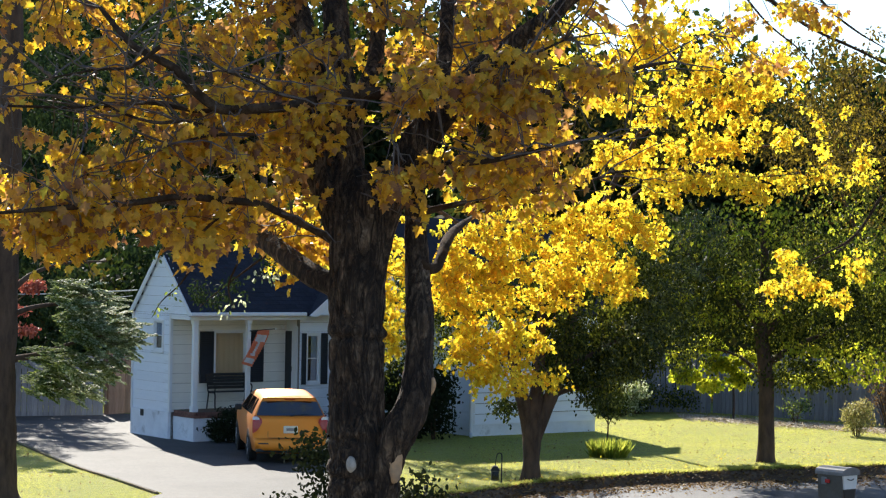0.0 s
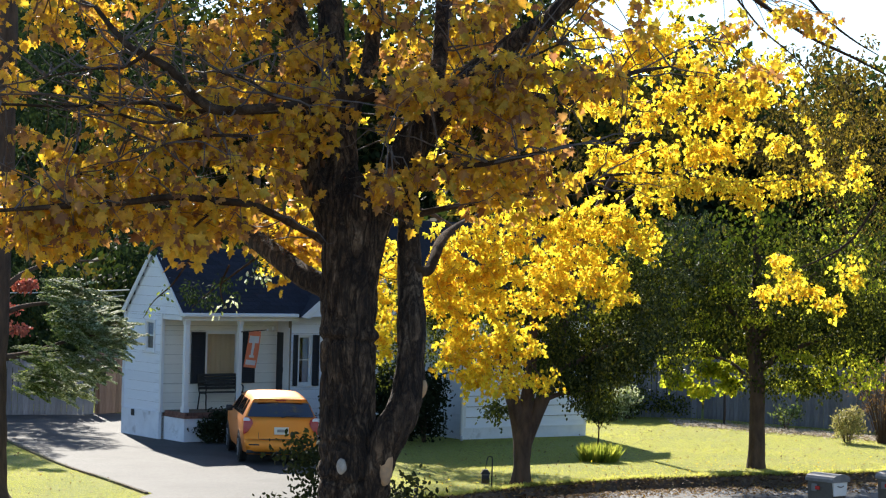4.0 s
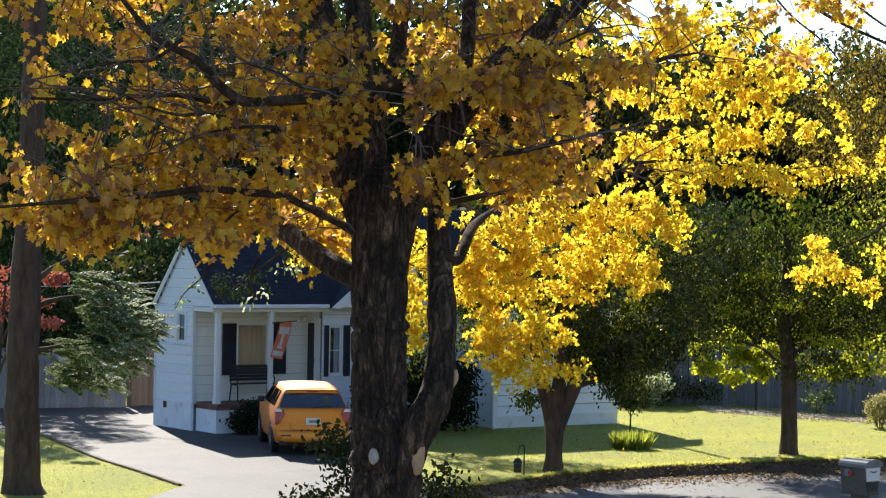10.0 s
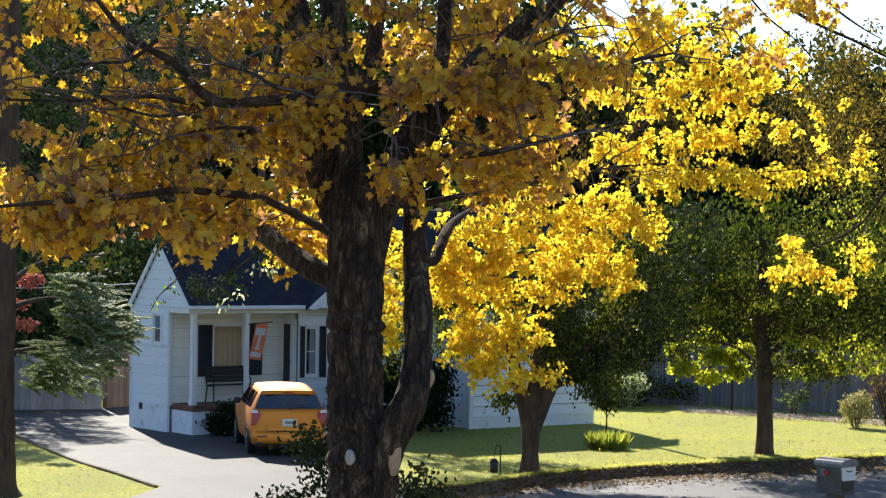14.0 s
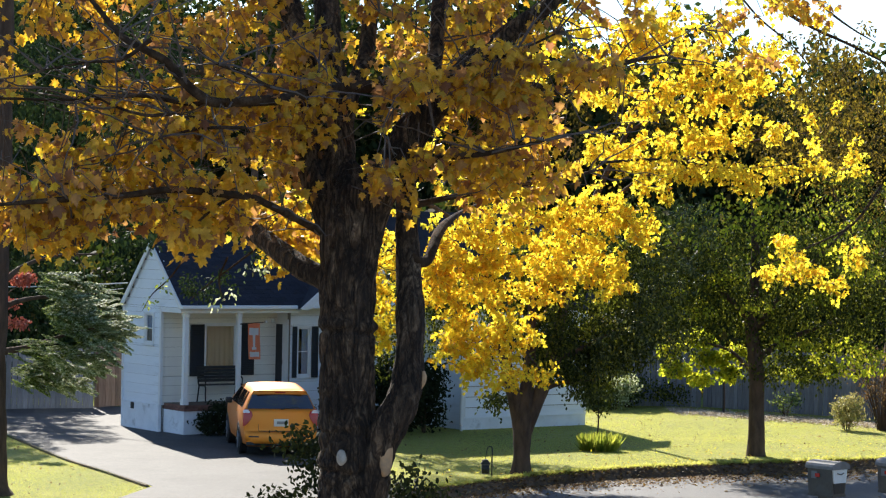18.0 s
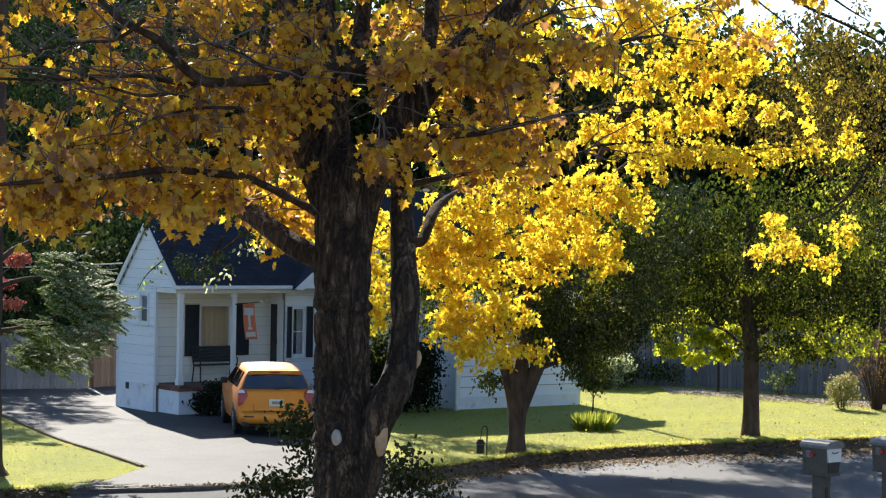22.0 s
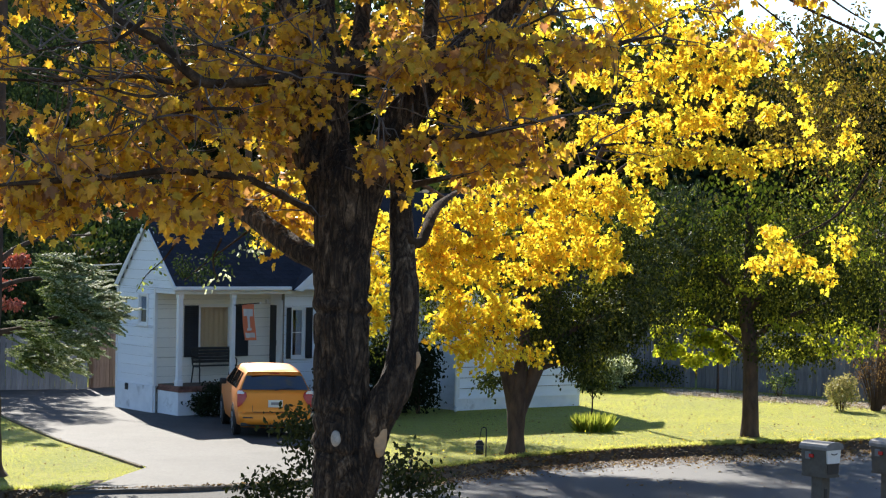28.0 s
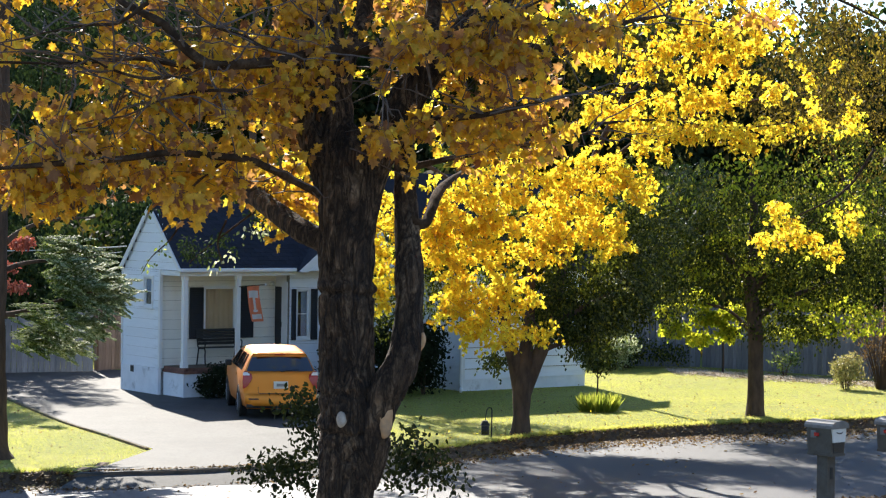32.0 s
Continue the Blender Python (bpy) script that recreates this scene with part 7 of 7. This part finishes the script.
ok = (py > np.interp(px, [p[0] for p in FAR_EDGE], [p[1] for p in FAR_EDGE]) + .2) & ~inside(px, py, DRIVE)
litter("lawn_leaves", px[ok], py[ok], .02, .06, "scattered fallen leaves on the lawn", 73)
n = 520
px = r.uniform(-.5, 12, n)
litter("bright_leaves", px, np.interp(px, [p[0] for p in FAR_EDGE], [p[1] for p in FAR_EDGE]) + .25 + np.abs(r.normal(0, 1.8, n)), .03, .055, "fresh yellow leaves fallen on the lawn", 79, M_GOLD)
# near verge
n = 2600
px = r.uniform(2.5, 9.5, n)
litter("verge_leaves", px, np.interp(px, [p[0] for p in NEAR_EDGE], [p[1] for p in NEAR_EDGE]) - np.abs(r.normal(0, .6, n)) + .25, -.20, .085, "brown leaves piled along the near verge", 74)
# garden bed by the back fence
n = 6000
u = r.uniform(0, 1, n)
litter("bed_leaves", 6.6 + 6.5 * u, 64.4 - 5.0 * u + r.normal(0, .65, n), .02, .085, "pale leaf litter on the garden bed", 75, M_PALE)
# a few on the drive and street
px, py = r.uniform(-8, 10, 420), r.uniform(33, 47, 420)
ok = py < np.interp(px, [p[0] for p in FAR_EDGE], [p[1] for p in FAR_EDGE]) - .2
litter("street_leaves", px[ok], py[ok], STREET, .08, "single fallen leaves on the street", 76)

# ---- porch brick edge ----
me = bpy.data.meshes.new("brick")
bm = box(0, .19, 0, .055, 0, .062, .004)
bm.to_mesh(me)
bm.free()
me.materials.append(M_BRICK)
slab = [o for o in house.children if o.name.startswith("porch_slab")][0]
for row in range(2):
    for k in range(15):
        o = new("brick", me)
        o.parent = slab
        o.matrix_basis = pose(.10 + k * .203 + (.1 if row else 0), -.035, .58 + row * .072)
    for k in range(5):
        o = new("brick", me)
        o.parent = slab
        o.matrix_basis = pose(.095, .02 + (k + 1) * .203 - (.1 if row else 0), .58 + row * .072, 0, 0, -90)


# ---- what moves: the flag's cloth and the hanging boughs ----
def flag_rows(i):
    """The strip's way: the wind carries the lower cloth towards the post and back."""
    lean = ((0, -31), (.5, -29), (1, -30), (1.5, -28), (2, -29), (2.5, -24), (3, -21), (3.5, -13), (5.5, -8), (6, -6), (7, -11), (8, -13), (9, -15), (10, -20), (11, -22), (12, -21), (12.5, -17), (13, -15),
            (13.5, -17), (15.5, -4), (16, -2), (17, 2), (18, 2), (19, 2), (20, 4), (21, 6), (22, 5), (23, 2), (24, 1), (24.5, 0), (26.5, 3), (27, 2), (28, 5), (29, 7), (30, 8), (31, 7), (32, 8))
    rows = []
    s = i / ROWS
    for t, a in lean:
        bend = math.tan(radians(a))
        drift = FLAG_H * bend * (.78 if a < 0 else 1.1) * s ** (1.2 if a < 0 else 1.6)
        lift = FLAG_H * s * (1 - math.cos(radians(a))) * .5
        side = .75 if a < 0 else 1.0
        rows.append((t, pose(.17 + drift * side, (drift * .75 if a < 0 else .05 * bend * s), .03 - FLAG_H * s + lift, 6 * bend, -a * s * .5, (-80 * bend * s ** .5 if a < 0 else 14 * bend * s))))
    return rows


def sway(bough, scale, rows):
    """Key a bough: seconds, sideways and downward drift in units of scale metres; it tips a little as it drifts."""
    x, y, z = bough.location
    walk(bough, [(t, pose(x + dx * scale, y, z - dy * scale, 0, dx * .12, 0)) for t, dx, dy in rows])


def motions():
    for i, st in enumerate(STRIPS):
        walk(st, flag_rows(i))
    sway(BOUGHS["hanging"], .0107, [(0, -6, 4), (1, -4, 0), (2, -4, 0), (3, -1, 0), (3.5, -2, 2), (5.5, 1, 4), (6, -1, 5), (7, 4, 5), (8, 4, 7), (9, 0, 5), (9.5, 5, 0), (10, 12, 0), (11, 12, 0), (11.5, 5, 8), (12, 5, 13),
                            (12.5, 14, 5), (13, 14, -1), (13.5, 12, 1), (15.5, 8, -8), (16, 7, -8), (17, 11, -6), (18, 11, -6), (19, 13, -7), (20, 9, -7), (21, 6, -6), (22, 1, -11), (23, 0, -12), (24, 4, -4),
                            (24.5, 2, -5), (26.5, 4, -4), (27, -2, 0), (27.5, -9, 6), (28, -3, 7), (29, 0, 10), (30, -1, 10), (31, -3, 10), (32, 1, 3)])
    sway(BOUGHS["left_low"], .0034, [(0, -3, 5), (1, -1, 3), (2, -3, 1), (3, -6, 0), (3.5, -7, -3), (5.5, -10, -3), (6, -12, -7), (7, -7, -6), (8, -4, -2), (9, -9, -6), (10, -5, 3), (11, -1, 7), (12, 0, 7), (13, 0, 5),
                            (13.5, 1, 4), (15.5, 2, 5), (17, 5, 4), (18, 6, 1), (19, 4, -1), (20, 3, -2), (22, 2, -4), (23, 1, -1), (24.5, 1, 1), (26.5, 0, 1), (28, 0, 1), (30, 1, 0), (31, -4, 0), (31.5, -7, -1), (32, -2, 4)])
    sway(BOUGHS["band"], .0107, [(0, -2, 2), (1, -3, -3), (2, -1, -1), (3.5, 0, -1), (5.5, 0, -1), (7, 0, 0), (8, 0, 1), (8.5, 3, 0), (9.5, 1, -2), (10, 4, -1), (10.5, 0, 4), (11, 0, 9), (12, 0, 12), (12.5, 1, 14),
                            (13, 0, 12), (13.5, 1, 9), (15.5, 1, 2), (17, 2, -1), (18, 0, -5), (19, -1, -4), (20, 1, 1), (22, -2, 1), (24, -4, -1), (24.5, -5, -1), (26.5, -4, 0), (27.5, -8, -2), (28, 1, -1), (29, -1, 5),
                            (30, -1, 4), (31, -2, 4), (32, -4, -4)])
    sway(BOUGHS["low_tip"], .0108, [(0, 0, 0), (2, -1, -4), (3.5, 0, -4), (5.5, -1, 0), (8, -1, 1), (10, 0, -1), (12, 0, 3), (13.5, -1, 6), (15.5, 0, 5), (17, 0, 3), (19, 0, 1), (20.5, 2, -3), (22, 1, -2), (22.5, 1, -8),
                            (24, 0, -4), (26.5, 1, -8), (28, 1, 0), (30, 0, 1), (30.5, -1, 4), (32, 1, -1)])
    sway(BOUGHS["left_mid"], .0033, [(0, 0, 2), (2, 3, 1), (3.5, 2, 2), (5.5, 0, 1), (7, 1, 4), (8, -1, 0), (8.5, -6, -5), (9, -4, -4), (9.5, -3, 1), (11, 0, 2), (13, -3, 3), (13.5, -2, 1), (15.5, -1, 0), (18, 0, 0), (20, 2, -5),
                            (21, 3, -4), (23, 1, -2), (24.5, -2, -2), (26.5, -3, -1), (29, -1, -1), (30, -3, -1), (31, -6, -2), (32, -5, 0)])


motions()
